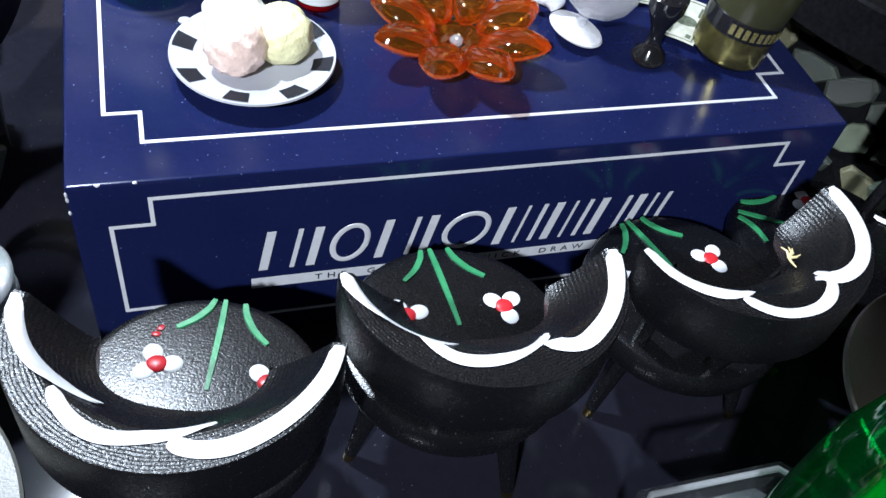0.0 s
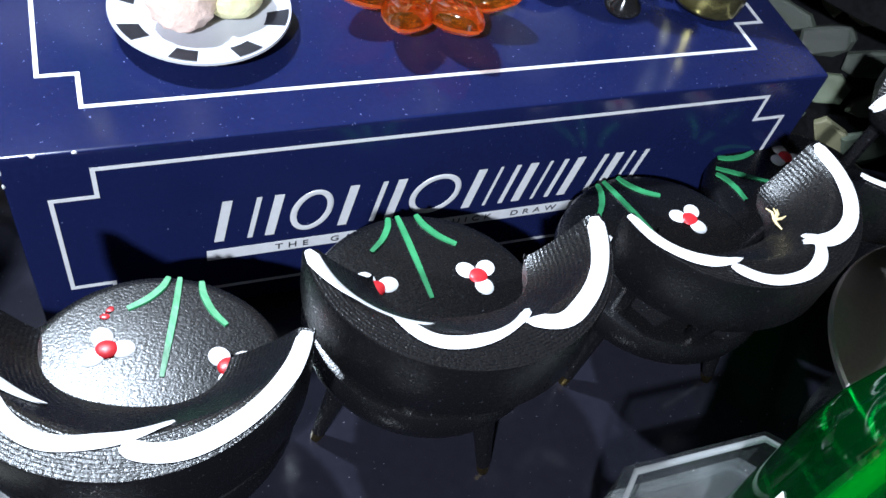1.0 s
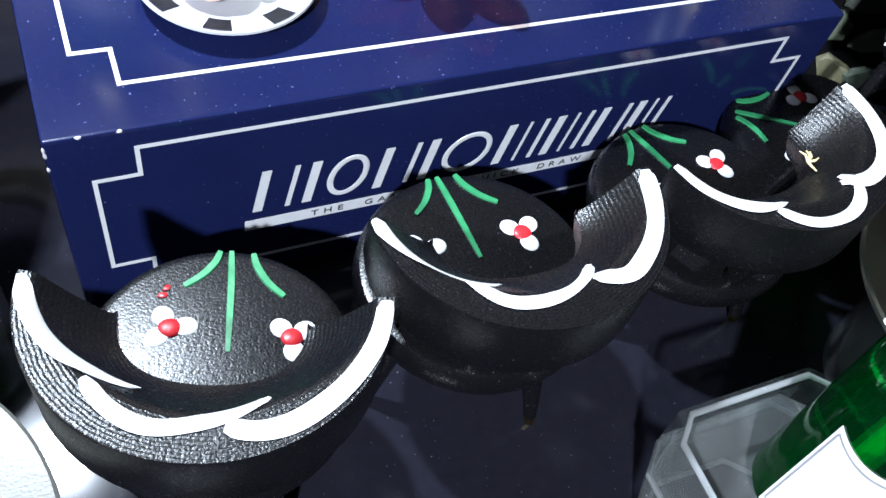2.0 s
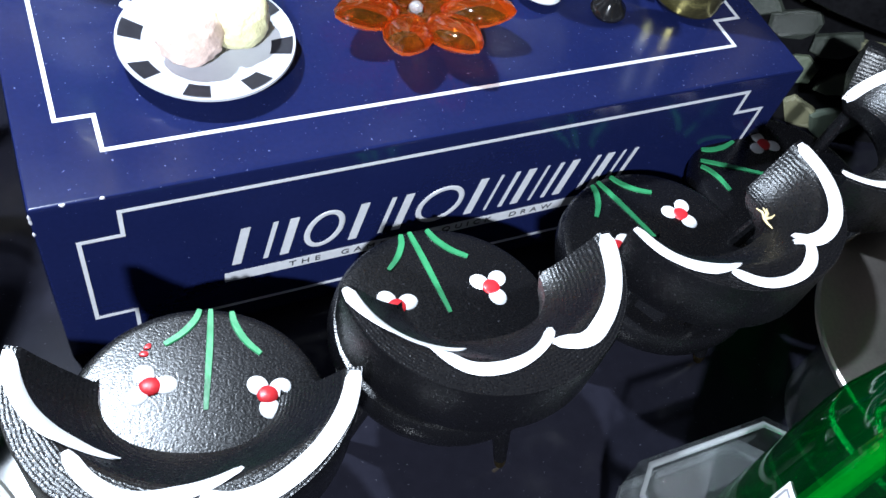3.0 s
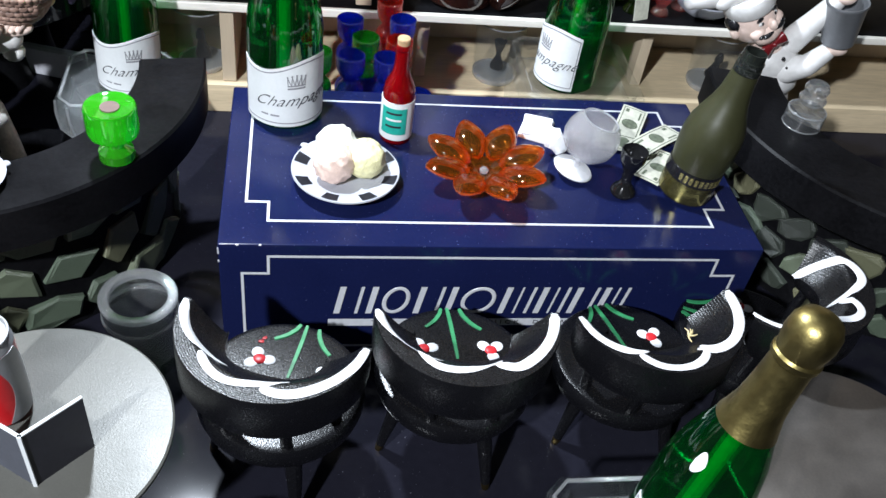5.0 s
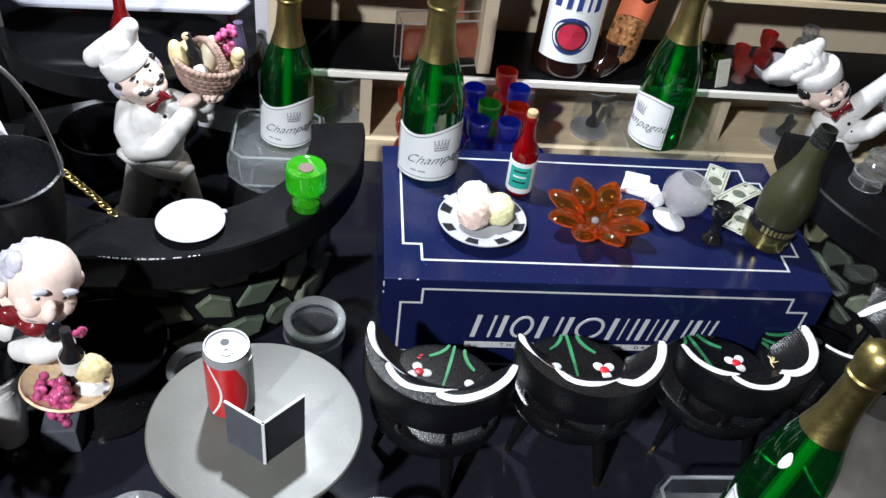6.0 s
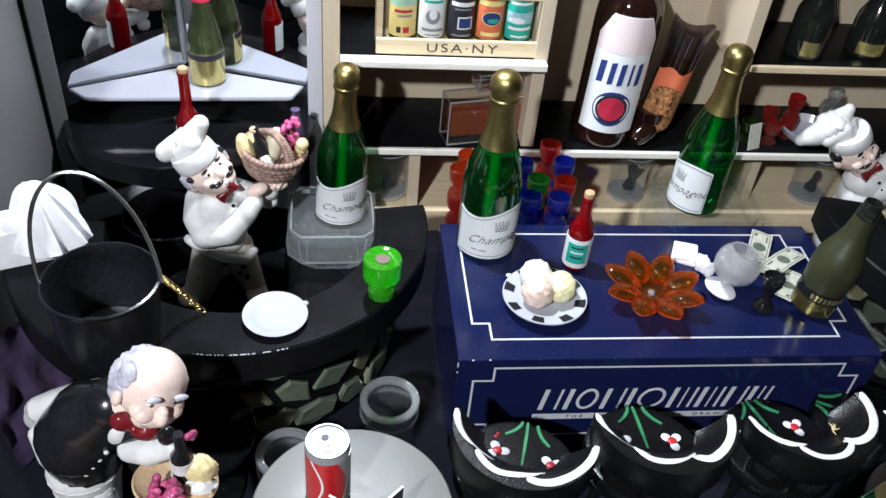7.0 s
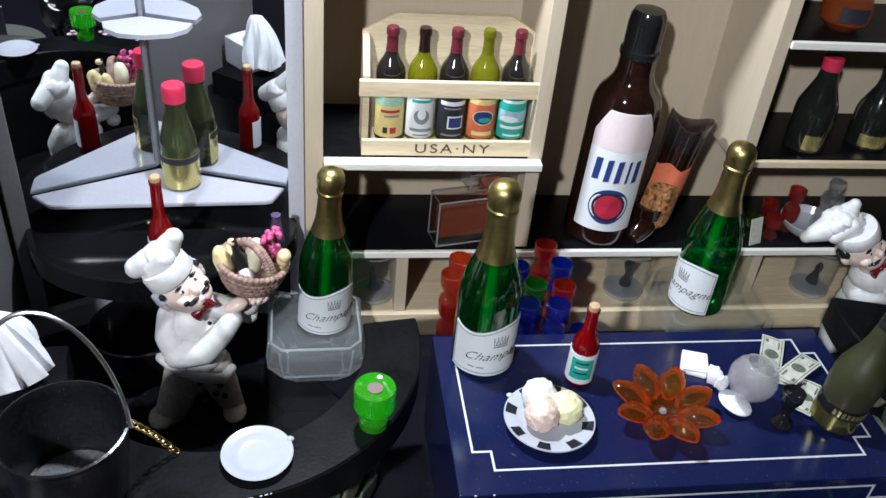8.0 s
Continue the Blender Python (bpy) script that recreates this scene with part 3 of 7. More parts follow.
corner_shelf(0.122, 1.0)
bm = bm_new()
add_outline(bm, [(APEX.x + 0.0005, APEX.y - 0.0035)] + [(APEX.x + 0.85 * x, APEX.y + 0.85 * y) for x, y in ((-0.0260, -0.0165), (-0.0225, -0.0285), (-0.0110, -0.0380), (0.0080, -0.0405), (0.0260, -0.0360), (0.0370, -0.0260), (0.0400, -0.0150))], 0.2340, 0.2370)
solid("corner_shelf", bm, ACRYLIC_WHITE, "small pale grey rounded shelf high in the mirror corner", "shelf", group="corner shelves")
bm = bm_new()
add_lathe(bm, [(0, 0.078), (0.090, 0.078), (0.0930, 0.080), (0.0930, 0.0965), (0.0915, 0.098), (0, 0.098)], 72, Matrix.Diagonal((1, 0.70, 1, 1)))
stage = solid("round_stage", bm, BLACK_GLOSS, "black glossy round platform in front of the mirror corner", "platform", (-0.316, 0.2350, 0))
bm = bm_new()
add_lathe(bm, [(0, 0), (0.022, 0), (0.020, 0.01), (0.016, 0.05), (0.020, 0.0778), (0, 0.0778)], 40, Matrix.Translation((0.012, 0.018, 0)))
p = part("pedestal", bm, BLACK_BAR, None)
p.parent = stage
bm = bm_new()
add_lathe(bm, [(0, 0.0), (0.030, 0.0), (0.0335, 0.036), (0.0345, 0.038), (0.0335, 0.039), (0.0315, 0.036), (0.028, 0.006), (0, 0.006)], 48)
solid("black_bowl", bm, BLACK_GLOSS, "black glossy round bowl behind the chef", "bowl", (-0.335, 0.1970, 0.0))


bm = bm_new()
add_tube(bm, [(APEX.x, APEX.y - 0.0022, 0.125), (APEX.x, APEX.y - 0.0022, 0.5)], 0.0016, 10)
p = part("joint_strip", bm, ALUMINIUM, None, "chrome joint strip")
p.parent = mirror
p.matrix_parent_inverse = mirror.matrix_world.inverted()

# ---- the two curved bars ----
def curved_bar(name, centre, first, last, inner, outer, group):
    """A curved counter with a stone-clad wall; angles in degrees, outer is a function of the angle."""
    bar = thing(name, (*centre, 0), "curved black-painted bar counter with a slate-clad wall", "bar counter", group=group)
    n, rings = 90, []
    bm = bm_new()
    z0, z1 = 0.082, 0.105
    for k in range(n + 1):
        a = first + (last - first) * k / n
        ro, ri, c, s = outer(a), inner, math.cos(radians(a)), math.sin(radians(a))
        rings.append([bm.verts.new((r * c, r * s, z)) for r, z in ((ri, z0), (ro - 0.001, z0), (ro, z0 + 0.001), (ro, z1 - 0.0012), (ro - 0.0012, z1), (ri + 0.001, z1), (ri, z1 - 0.001))])
    for a, b in zip(rings, rings[1:]):
        for j in range(7):
            bm.faces.new((a[j], b[j], b[(j + 1) % 7], a[(j + 1) % 7]))
    bm.faces.new(rings[0])
    bm.faces.new(rings[-1][::-1])
    bmesh.ops.recalc_face_normals(bm, faces=bm.faces)
    part("countertop", bm, BLACK_BAR, bar)
    bm = bm_new()
    rings = []
    for k in range(n + 1):
        a = radians(first + (last - first) * k / n)
        rings.append([bm.verts.new((r * math.cos(a), r * math.sin(a), z)) for r, z in ((0.088, 0), (0.0965, 0), (0.0965, 0.082), (0.088, 0.082))])
    for a, b in zip(rings, rings[1:]):
        for j in range(4):
            bm.faces.new((a[j], b[j], b[(j + 1) % 4], a[(j + 1) % 4]))
    bm.faces.new(rings[0])
    bm.faces.new(rings[-1][::-1])
    bmesh.ops.recalc_face_normals(bm, faces=bm.faces)
    wall = part("bar_wall", bm, BLACK_BAR, bar)
    bm = bm_new()
    add_lathe(bm, [(0, 0.0), (0.087, 0.0), (0.087, 0.003), (0.086, 0.004), (0, 0.004)], 60)
    part("platform", bm, BLACK_GLOSS, bar, "black raised floor")
    return bar, wall


bar_left, wall_left = curved_bar("bar_counter", (-0.267, 0.105), 8, -178, 0.086, lambda a: 0.120 + 0.024 * min(1, max(0, (-a - 95) / 32)) ** 1.5, "curved bars")
rnd = random.Random(33)
# small pale balls imitate the glints along the worn rim
bm = bm_new()
for k in range(46):
    a = radians(rnd.uniform(-99, -73))
    c = Vector((0.1197 * math.cos(a), 0.1197 * math.sin(a), 0.1046))
    add_ball(bm, c, (rnd.uniform(0.0002, 0.0009), 0.0004, rnd.uniform(0.0002, 0.0004)), Matrix.Rotation(a + math.pi / 2, 4, "Z"), u=8, v=5, rough=0.4, seed=k)
part("worn_edge", bm, GREY_FRAME, bar_left, "pale specks standing in for glints on the counter's worn rim", 0)
bar_right, wall_right = curved_bar("bar_counter", (0.268, 0.105), 166, 358, 0.086, lambda a: 0.128, "curved bars")

# ---- the big blue box ----
BT, BD, BW = 0.082, 0.130, 0.135
box = thing("game_box", (0, 0, 0), "large navy blue cardboard game box with silver border lines", "box")
bm = bm_new()
add_box(bm, (-BW, 0, 0), (BW, BD, BT), 0.0012)
part("box_body", bm, BOX_BLUE, box)


rnd = random.Random(5)
for k in range(4):
    z = rnd.choice((rnd.uniform(0.070, 0.081), rnd.uniform(0.01, 0.08)))
    bm = bm_new()
    add_ball(bm, (-BW + 0.0004, 0.0004, z), (0.0005, 0.0005, rnd.uniform(0.0004, 0.0014)), u=8, v=6, rough=0.4, seed=k)
    part("worn_spot", bm, GREY_FRAME, box, "white scuffed card edge")
for k in range(2):
    bm = bm_new()
    add_ball(bm, (-BW + rnd.uniform(0.0, 0.05), 0.0005, BT - 0.0005), (rnd.uniform(0.0004, 0.0010), 0.00055, 0.00045), u=8, v=6, rough=0.4, seed=k + 20)
    part("worn_spot", bm, GREY_FRAME, box, "white scuffed card edge")


def notched(x0, x1, y0, y1, step_x, step_y):
    return [(x0, y0 + step_y), (x0 + step_x, y0 + step_y), (x0 + step_x, y0), (x1 - step_x, y0), (x1 - step_x, y0 + step_y), (x1, y0 + step_y), (x1, y1 - step_y), (x1 - step_x, y1 - step_y), (x1 - step_x, y1), (x0 + step_x, y1), (x0 + step_x, y1 - step_y), (x0, y1 - step_y), (x0, y0 + step_y)]


UPRIGHT = pose(0, 0, 0, 90, 0, 0)
bm = stroke_frame(notched(-0.1232, 0.1232, 0.0168, 0.1185, 0.0107, 0.0137), 0.0013)
bmesh.ops.translate(bm, vec=(0, 0, BT + 0.00005), verts=bm.verts)
part("border_line", bm, SILVER_INK, box, "silver border line")
bm = stroke_frame(notched(-0.1243, 0.1243, 0.0108, 0.0748, 0.0123, 0.0112), 0.0013)
bmesh.ops.transform(bm, matrix=UPRIGHT, verts=bm.verts)
bmesh.ops.translate(bm, vec=(0, -0.00005, 0), verts=bm.verts)
part("border_line", bm, SILVER_INK, box, "silver border line")
bm = bm_new()
add_box(bm, (-0.083, 0.0262, 0), (0.064, 0.0312, 0.0002))
bmesh.ops.transform(bm, matrix=UPRIGHT, verts=bm.verts)
bmesh.ops.translate(bm, vec=(0, -0.00005, 0), verts=bm.verts)
strip = part("silver_strip", bm, SILVER_INK, box, "silver strip with small dark lettering")
bm = letters("THE  GAME  OF  QUICK  DRAW", 0.0038, 0.0001, stretch=1.15, space=1.75)
bmesh.ops.transform(bm, matrix=Matrix.Translation((-0.0095, -0.00035, 0.0287)) @ UPRIGHT, verts=bm.verts)
part("lettering", bm, INK, strip, "", 0)


def mark(x0, x1):
    """One plain slanted silver bar of the wordmark."""
    bm = bm_new()
    add_box(bm, (x0, 0.0355, 0), (x1, 0.0545, 0.0002))
    for v in bm.verts:
        v.co.x += 0.16 * (v.co.y - 0.045)
    bmesh.ops.transform(bm, matrix=UPRIGHT, verts=bm.verts)
    bmesh.ops.translate(bm, vec=(0, -0.00005, 0), verts=bm.verts)
    part("wordmark_bar", bm, SILVER_INK, box, "plain silver bar", 0)


for x0, x1 in ((-0.0790, -0.0670), (-0.0630, -0.0600), (-0.0565, -0.0425), (-0.0390, -0.0265), (-0.0230, -0.0200), (-0.0165, 0.0015), (0.0050, 0.0205), (0.0240, 0.0385), (0.0420, 0.0540), (0.0570, 0.0705)):
    w = x1 - x0
    if x0 in (-0.0565, -0.0165):
        bm = bm_new()
        add_tube(bm, [((x0 + x1) / 2 + (w / 2 - 0.0012) * math.cos(t) + 0.0014 * math.sin(t), 0.0085 * math.sin(t), 0) for t in [2 * math.pi * j / 40 for j in range(40)]], 0.0011, 8, closed=True)
        for v in bm.verts:
            v.co.z *= 0.15
        bmesh.ops.transform(bm, matrix=Matrix.Translation((0, -0.0001, 0.045)) @ UPRIGHT, verts=bm.verts)
        part("wordmark_ring", bm, SILVER_INK, box, "plain silver ring", 60)
        continue
    mark(x0, x0 + 0.0030)
    if w > 0.005:
        mark(x1 - 0.0016, x1)
    if w > 0.013:
        mark((x0 + x1) / 2 + 0.0002, (x0 + x1) / 2 + 0.0012)


# ---- bar chairs ----
def along(knots, u):
    """A smooth value through evenly spaced knots, u from 0 to 1."""
    x = u * (len(knots) - 1)
    k = min(int(x), len(knots) - 2)
    p = [knots[max(0, min(len(knots) - 1, k + j))] for j in (-1, 0, 1, 2)]
    t = x - k
    return 0.5 * (2 * p[1] + (p[2] - p[0]) * t + (2 * p[0] - 5 * p[1] + 4 * p[2] - p[3]) * t * t + (3 * p[1] - p[0] - 3 * p[2] + p[3]) * t ** 3)


def ring_inner(a):
    """The inner radius of the chair back at an angle in degrees: thickest behind."""
    return 0.0175 + 0.0035 * math.cos(radians(a)) ** 2


def ring_height(r, a):
    """The height of the chair back's upper side over its lower edge: a flat rim, then a hollow slope that falls deepest at the two ends."""
    side = math.cos(radians(a)) ** 2
    ri, line, low = ring_inner(a), 0.0290 + 0.0070 * side ** 2, 0.0125 - 0.0045 * side
    u = min(1, max(0, (r - ri) / (line - ri)))
    return low + (0.0225 - low) * u ** 1.35 + 0.0012 * max(0, (r - line) / 0.011)


def painted_stroke(knots, width, tail, base):
    """A thick white brush stroke on the chair back's upper side through knots of (angle, radius in mm); tail: how thin it runs out."""
    bm, rows, n = bm_new(), [], 44
    for k in range(n + 1):
        u = k / n
        d, r = along([q[0] for q in knots], u), along([q[1] for q in knots], u) / 1000
        d2, r2 = along([q[0] for q in knots], min(1, u + 0.02)), along([q[1] for q in knots], min(1, u + 0.02)) / 1000
        d1, r1 = along([q[0] for q in knots], max(0, u - 0.02)), along([q[1] for q in knots], max(0, u - 0.02)) / 1000
        p2, p1 = Vector((r2 * math.cos(radians(d2)), r2 * math.sin(radians(d2)))), Vector((r1 * math.cos(radians(d1)), r1 * math.sin(radians(d1))))
        way = (p2 - p1).normalized()
        c = Vector((r * math.cos(radians(d)), r * math.sin(radians(d))))
        w = width / 2 * (1 - (1 - tail) * max(0, (u - 0.68) / 0.32) ** 1.3) * min(1, 0.55 + 6 * u) * (1 + 0.05 * math.sin(11 * u + knots[0][0]))
        if u > 0.97:
            w *= 0.7
        row = []
        for q in (-1, -0.6, 0, 0.6, 1):
            p = c + Vector((-way.y, way.x)) * q * w
            rr = min(p.length, 0.0394)
            p = p.normalized() * rr
            aa = math.degrees(math.atan2(p.y, p.x))
            row.append(bm.verts.new((p.x, p.y, base + ring_height(rr, aa) + (0.0008 if abs(q) < 1 else 0.0003))))
        rows.append(row)
    for a, b in zip(rows, rows[1:]):
        for j in range(4):
            bm.faces.new((a[j], a[j + 1], b[j + 1], b[j]))
    bmesh.ops.recalc_face_normals(bm, faces=bm.faces)
    return bm


SCALLOPS_EVEN = (((-180, 38.6), (-161, 35.0), (-149, 32.0), (-136, 28.0), (-119, 24.0)),
                 ((-134, 31.2), (-119, 32.8), (-105, 33.2), (-89, 31.0), (-74, 29.0), (-58, 27.0)),
                 ((-78, 31.8), (-69, 34.2), (-58, 35.6), (-43, 36.0), (-27, 36.6), (-12, 37.4), (0, 37.8)))
SCALLOPS_WAVY = (((-181, 38.6), (-160, 33.0), (-139, 27.4), (-120, 22.8)),
                 ((-141, 28.5), (-121, 32.2), (-105, 31.6), (-88, 29.2), (-58, 23.8)),
                 ((-72, 27.8), (-60, 33.6), (-45, 34.8), (-22, 36.0), (0, 37.4)))
SCALLOPS_WIDE = (((-181, 38.4), (-160, 37.0), (-143, 34.4), (-126, 29.6)),
                 ((-132, 33.0), (-119, 36.2), (-107, 36.8), (-92, 35.6), (-78, 32.0), (-66, 25.6)),
                 ((-76, 26.6), (-69, 31.6), (-54, 35.0), (-38, 36.4), (-17, 37.0), (0, 37.4)))
SCALLOPS_HOOKED = (((2, 19.0), (-10, 27.0), (-20, 32.0), (-32, 36.0), (-48, 36.0), (-60, 31.0), (-72, 24.0), (-84, 20.5)),
                   ((-74, 25.0), (-79, 31.0), (-88, 34.5), (-100, 33.5), (-116, 28.0), (-134, 24.0)),
                   ((-124, 27.0), (-138, 31.5), (-152, 34.2), (-168, 35.8), (-185, 36.2)))


def bar_chair(place, turn, top, strokes, label, st=0.0555, spin=0.0):
    """A three-legged chair: round seat, a heavy horseshoe back on posts, painted by hand; top is the height of the back's rim, st of the seat, spin how far the seat is turned."""
    chair = thing("bar_chair", (*place, 0), label, "chair", turn, group="chairs along the bar")
    base = top - 0.0225
    bm = bm_new()
    add_lathe(bm, [(0, st - 0.0125), (0.0325, st - 0.0125), (0.0355, st - 0.0110), (0.0366, st - 0.0070), (0.0362, st - 0.0030), (0.0350, st - 0.0009), (0.0325, st), (0, st + 0.0004)], 64, Matrix.Translation((0, 0.0050, 0)))
    seat = part("seat", bm, SEAT_WOOD, chair)
    seat.matrix_basis = pose(0, 0.005, 0, 0, 0, spin) @ Matrix.Translation((0, -0.005, 0))
    for pts, w in (([(-0.0010, 0.0395), (0.0000, 0.030), (0.0008, 0.019), (0.0015, 0.0080)], 0.0018), ([(-0.0040, 0.0392), (-0.0050, 0.0355), (-0.0080, 0.0310), (-0.0122, 0.0272)], 0.0019), ([(0.0050, 0.0392), (0.0065, 0.0350), (0.0100, 0.0300), (0.0145, 0.0262)], 0.0019)):
        bm = bm_new()
        fine = [(along([p[0] for p in pts], k / 14), along([p[1] for p in pts], k / 14), st + 0.0001) for k in range(15)]
        add_ribbon(bm, fine, [w * (0.75 + 0.5 * math.sin(math.pi * k / 14) ** 0.6 * (1 - 0.45 * k / 14)) for k in range(15)], 0.0006)
        part("painted_stem", bm, GREEN_PAINT, seat, "green painted stem", 60)
    for fx, fy, angles in ((0.0175, 0.0135, (138, 38, -78)), (-0.0140, 0.0140, (122, 12, 225)), (0.0045, -0.0165, (95, -25, 200))):
        for a in angles:
            bm = bm_new()
            add_ball(bm, (fx + 0.0040 * math.cos(radians(a)), fy + 0.0040 * math.sin(radians(a)), st + 0.0003), (0.0032, 0.0028, 0.0006), Matrix.Rotation(radians(a), 4, "Z"), u=16, v=8)
            part("painted_petal", bm, WHITE_PAINT, seat, "white painted petal")
        bm = bm_new()
        add_ball(bm, (fx, fy, st + 0.0005), (0.0030, 0.0028, 0.0009), u=16, v=8)
        part("painted_berry", bm, RED_PAINT, seat, "red painted berry")
    bm, rows, n = bm_new(), [], 72
    for k in range(n + 1):
        a = 2 - 184 * k / n
        end = min(1.0, min(2 - a, a + 182) / 12.0)
        low = base + 0.007 * (1 - end) ** 2
        c, s, ri = math.cos(radians(a)), math.sin(radians(a)), ring_inner(a)
        row = []
        for u in [j / 15 for j in range(15)] + [0.985, 1.0]:
            r = ri + (0.0397 - ri) * u
            row.append((r, base + ring_height(r, a) - (0.0007 if u == 1.0 else 0.0)))
        row += [(0.0397, low + 0.003), (0.0382, low), (ri + 0.002, low), (ri, low + 0.003)]
        rows.append([bm.verts.new((r * c, r * s, z)) for r, z in row])
    for a, b in zip(rows, rows[1:]):
        for j in range(21):
            bm.faces.new((a[j], b[j], b[(j + 1) % 21], a[(j + 1) % 21]))
    bm.faces.new(rows[0])
    bm.faces.new(rows[-1][::-1])
    bmesh.ops.recalc_face_normals(bm, faces=bm.faces)
    back = part("backrest", bm, BLACK_WOOD, chair, "", 60)
    for k, (knots, width, tail) in enumerate(zip(strokes, (0.0040, 0.0037, 0.0046), (0.18, 0.55, 0.85))):
        part("painted_scallop", painted_stroke(knots, width, tail, base), WHITE_PAINT, back, "white painted scallop line", 60)
    for a in (-14, -62, -118, -166):
        c, s = math.cos(radians(a)), math.sin(radians(a))
        bm = bm_new()
        add_tube(bm, [(0.0285 * c, 0.0285 * s + 0.002, st - 0.002), (0.0330 * c, 0.0330 * s, base + 0.002)], [0.0027, 0.0024], 10)
        part("back_post", bm, BLACK_WOOD, chair)
    for a in (-54, -174, 66):
        c, s = math.cos(radians(a)), math.sin(radians(a))
        bm = bm_new()
        add_tube(bm, [(0.020 * c, 0.020 * s + 0.003, st - 0.011), (0.0260 * c, 0.0260 * s + 0.002, 0.026), (0.0310 * c, 0.0310 * s + 0.001, 0.004)], [0.0044, 0.0036, 0.0022], 10)
        leg = part("leg", bm, BLACK_WOOD, chair)
        bm = bm_new()
        add_tube(bm, [(0.0310 * c, 0.0310 * s + 0.001, 0.004), (0.0318 * c, 0.0318 * s + 0.001, 0.0)], [0.0022, 0.0018], 10)
        part("leg_tip", bm, GOLD, leg, "worn brass-coloured tip")
    return chair


first_chair = bar_chair((-0.1065, -0.0640), -20.7, 0.0985, SCALLOPS_EVEN, "black bar chair with an even white scalloped back and berries")
bar_chair((-0.0270, -0.0552), -1.5, 0.0955, SCALLOPS_WAVY, "black bar chair with a wavy white scalloped back and berries")
bar_chair((0.0608, -0.0465), 12.8, 0.0915, SCALLOPS_WIDE, "black bar chair with a wide white scalloped back and berries", 0.0495)
bar_chair((0.1330, -0.0283), 45, 0.0915, SCALLOPS_HOOKED, "black bar chair with hooked white scallops, turned sideways to the box", 0.0460, 11)


bm = bm_new()
for x, y, z in ((-0.0165, 0.0262, 0.0558), (-0.0172, 0.0238, 0.0558)):
    add_ball(bm, (x, y, z), (0.0013, 0.0009, 0.0002), Matrix.Rotation(x * 900, 4, "Z"), u=10, v=6, rough=0.3, seed=y * 900)
part("paint_smudge", bm, RED_PAINT, first_chair, "faint red paint smudges", 60)
rnd = random.Random(8)
bm = bm_new()
for k in range(5):
    a = rnd.uniform(0, 6.28)
    add_tube(bm, [(0, 0, 0), (0.0022 * math.cos(a), 0.0022 * math.sin(a), 0.0006), (0.0042 * math.cos(a + 0.3), 0.0042 * math.sin(a + 0.3), 0.0004)], [0.0005, 0.0004, 0.0002], 6)
solid("straw_crumb", bm, BREAD, "tiny pale straw crumb lying on a chair back", "crumb", (0.0755, -0.0565, 0.0820))

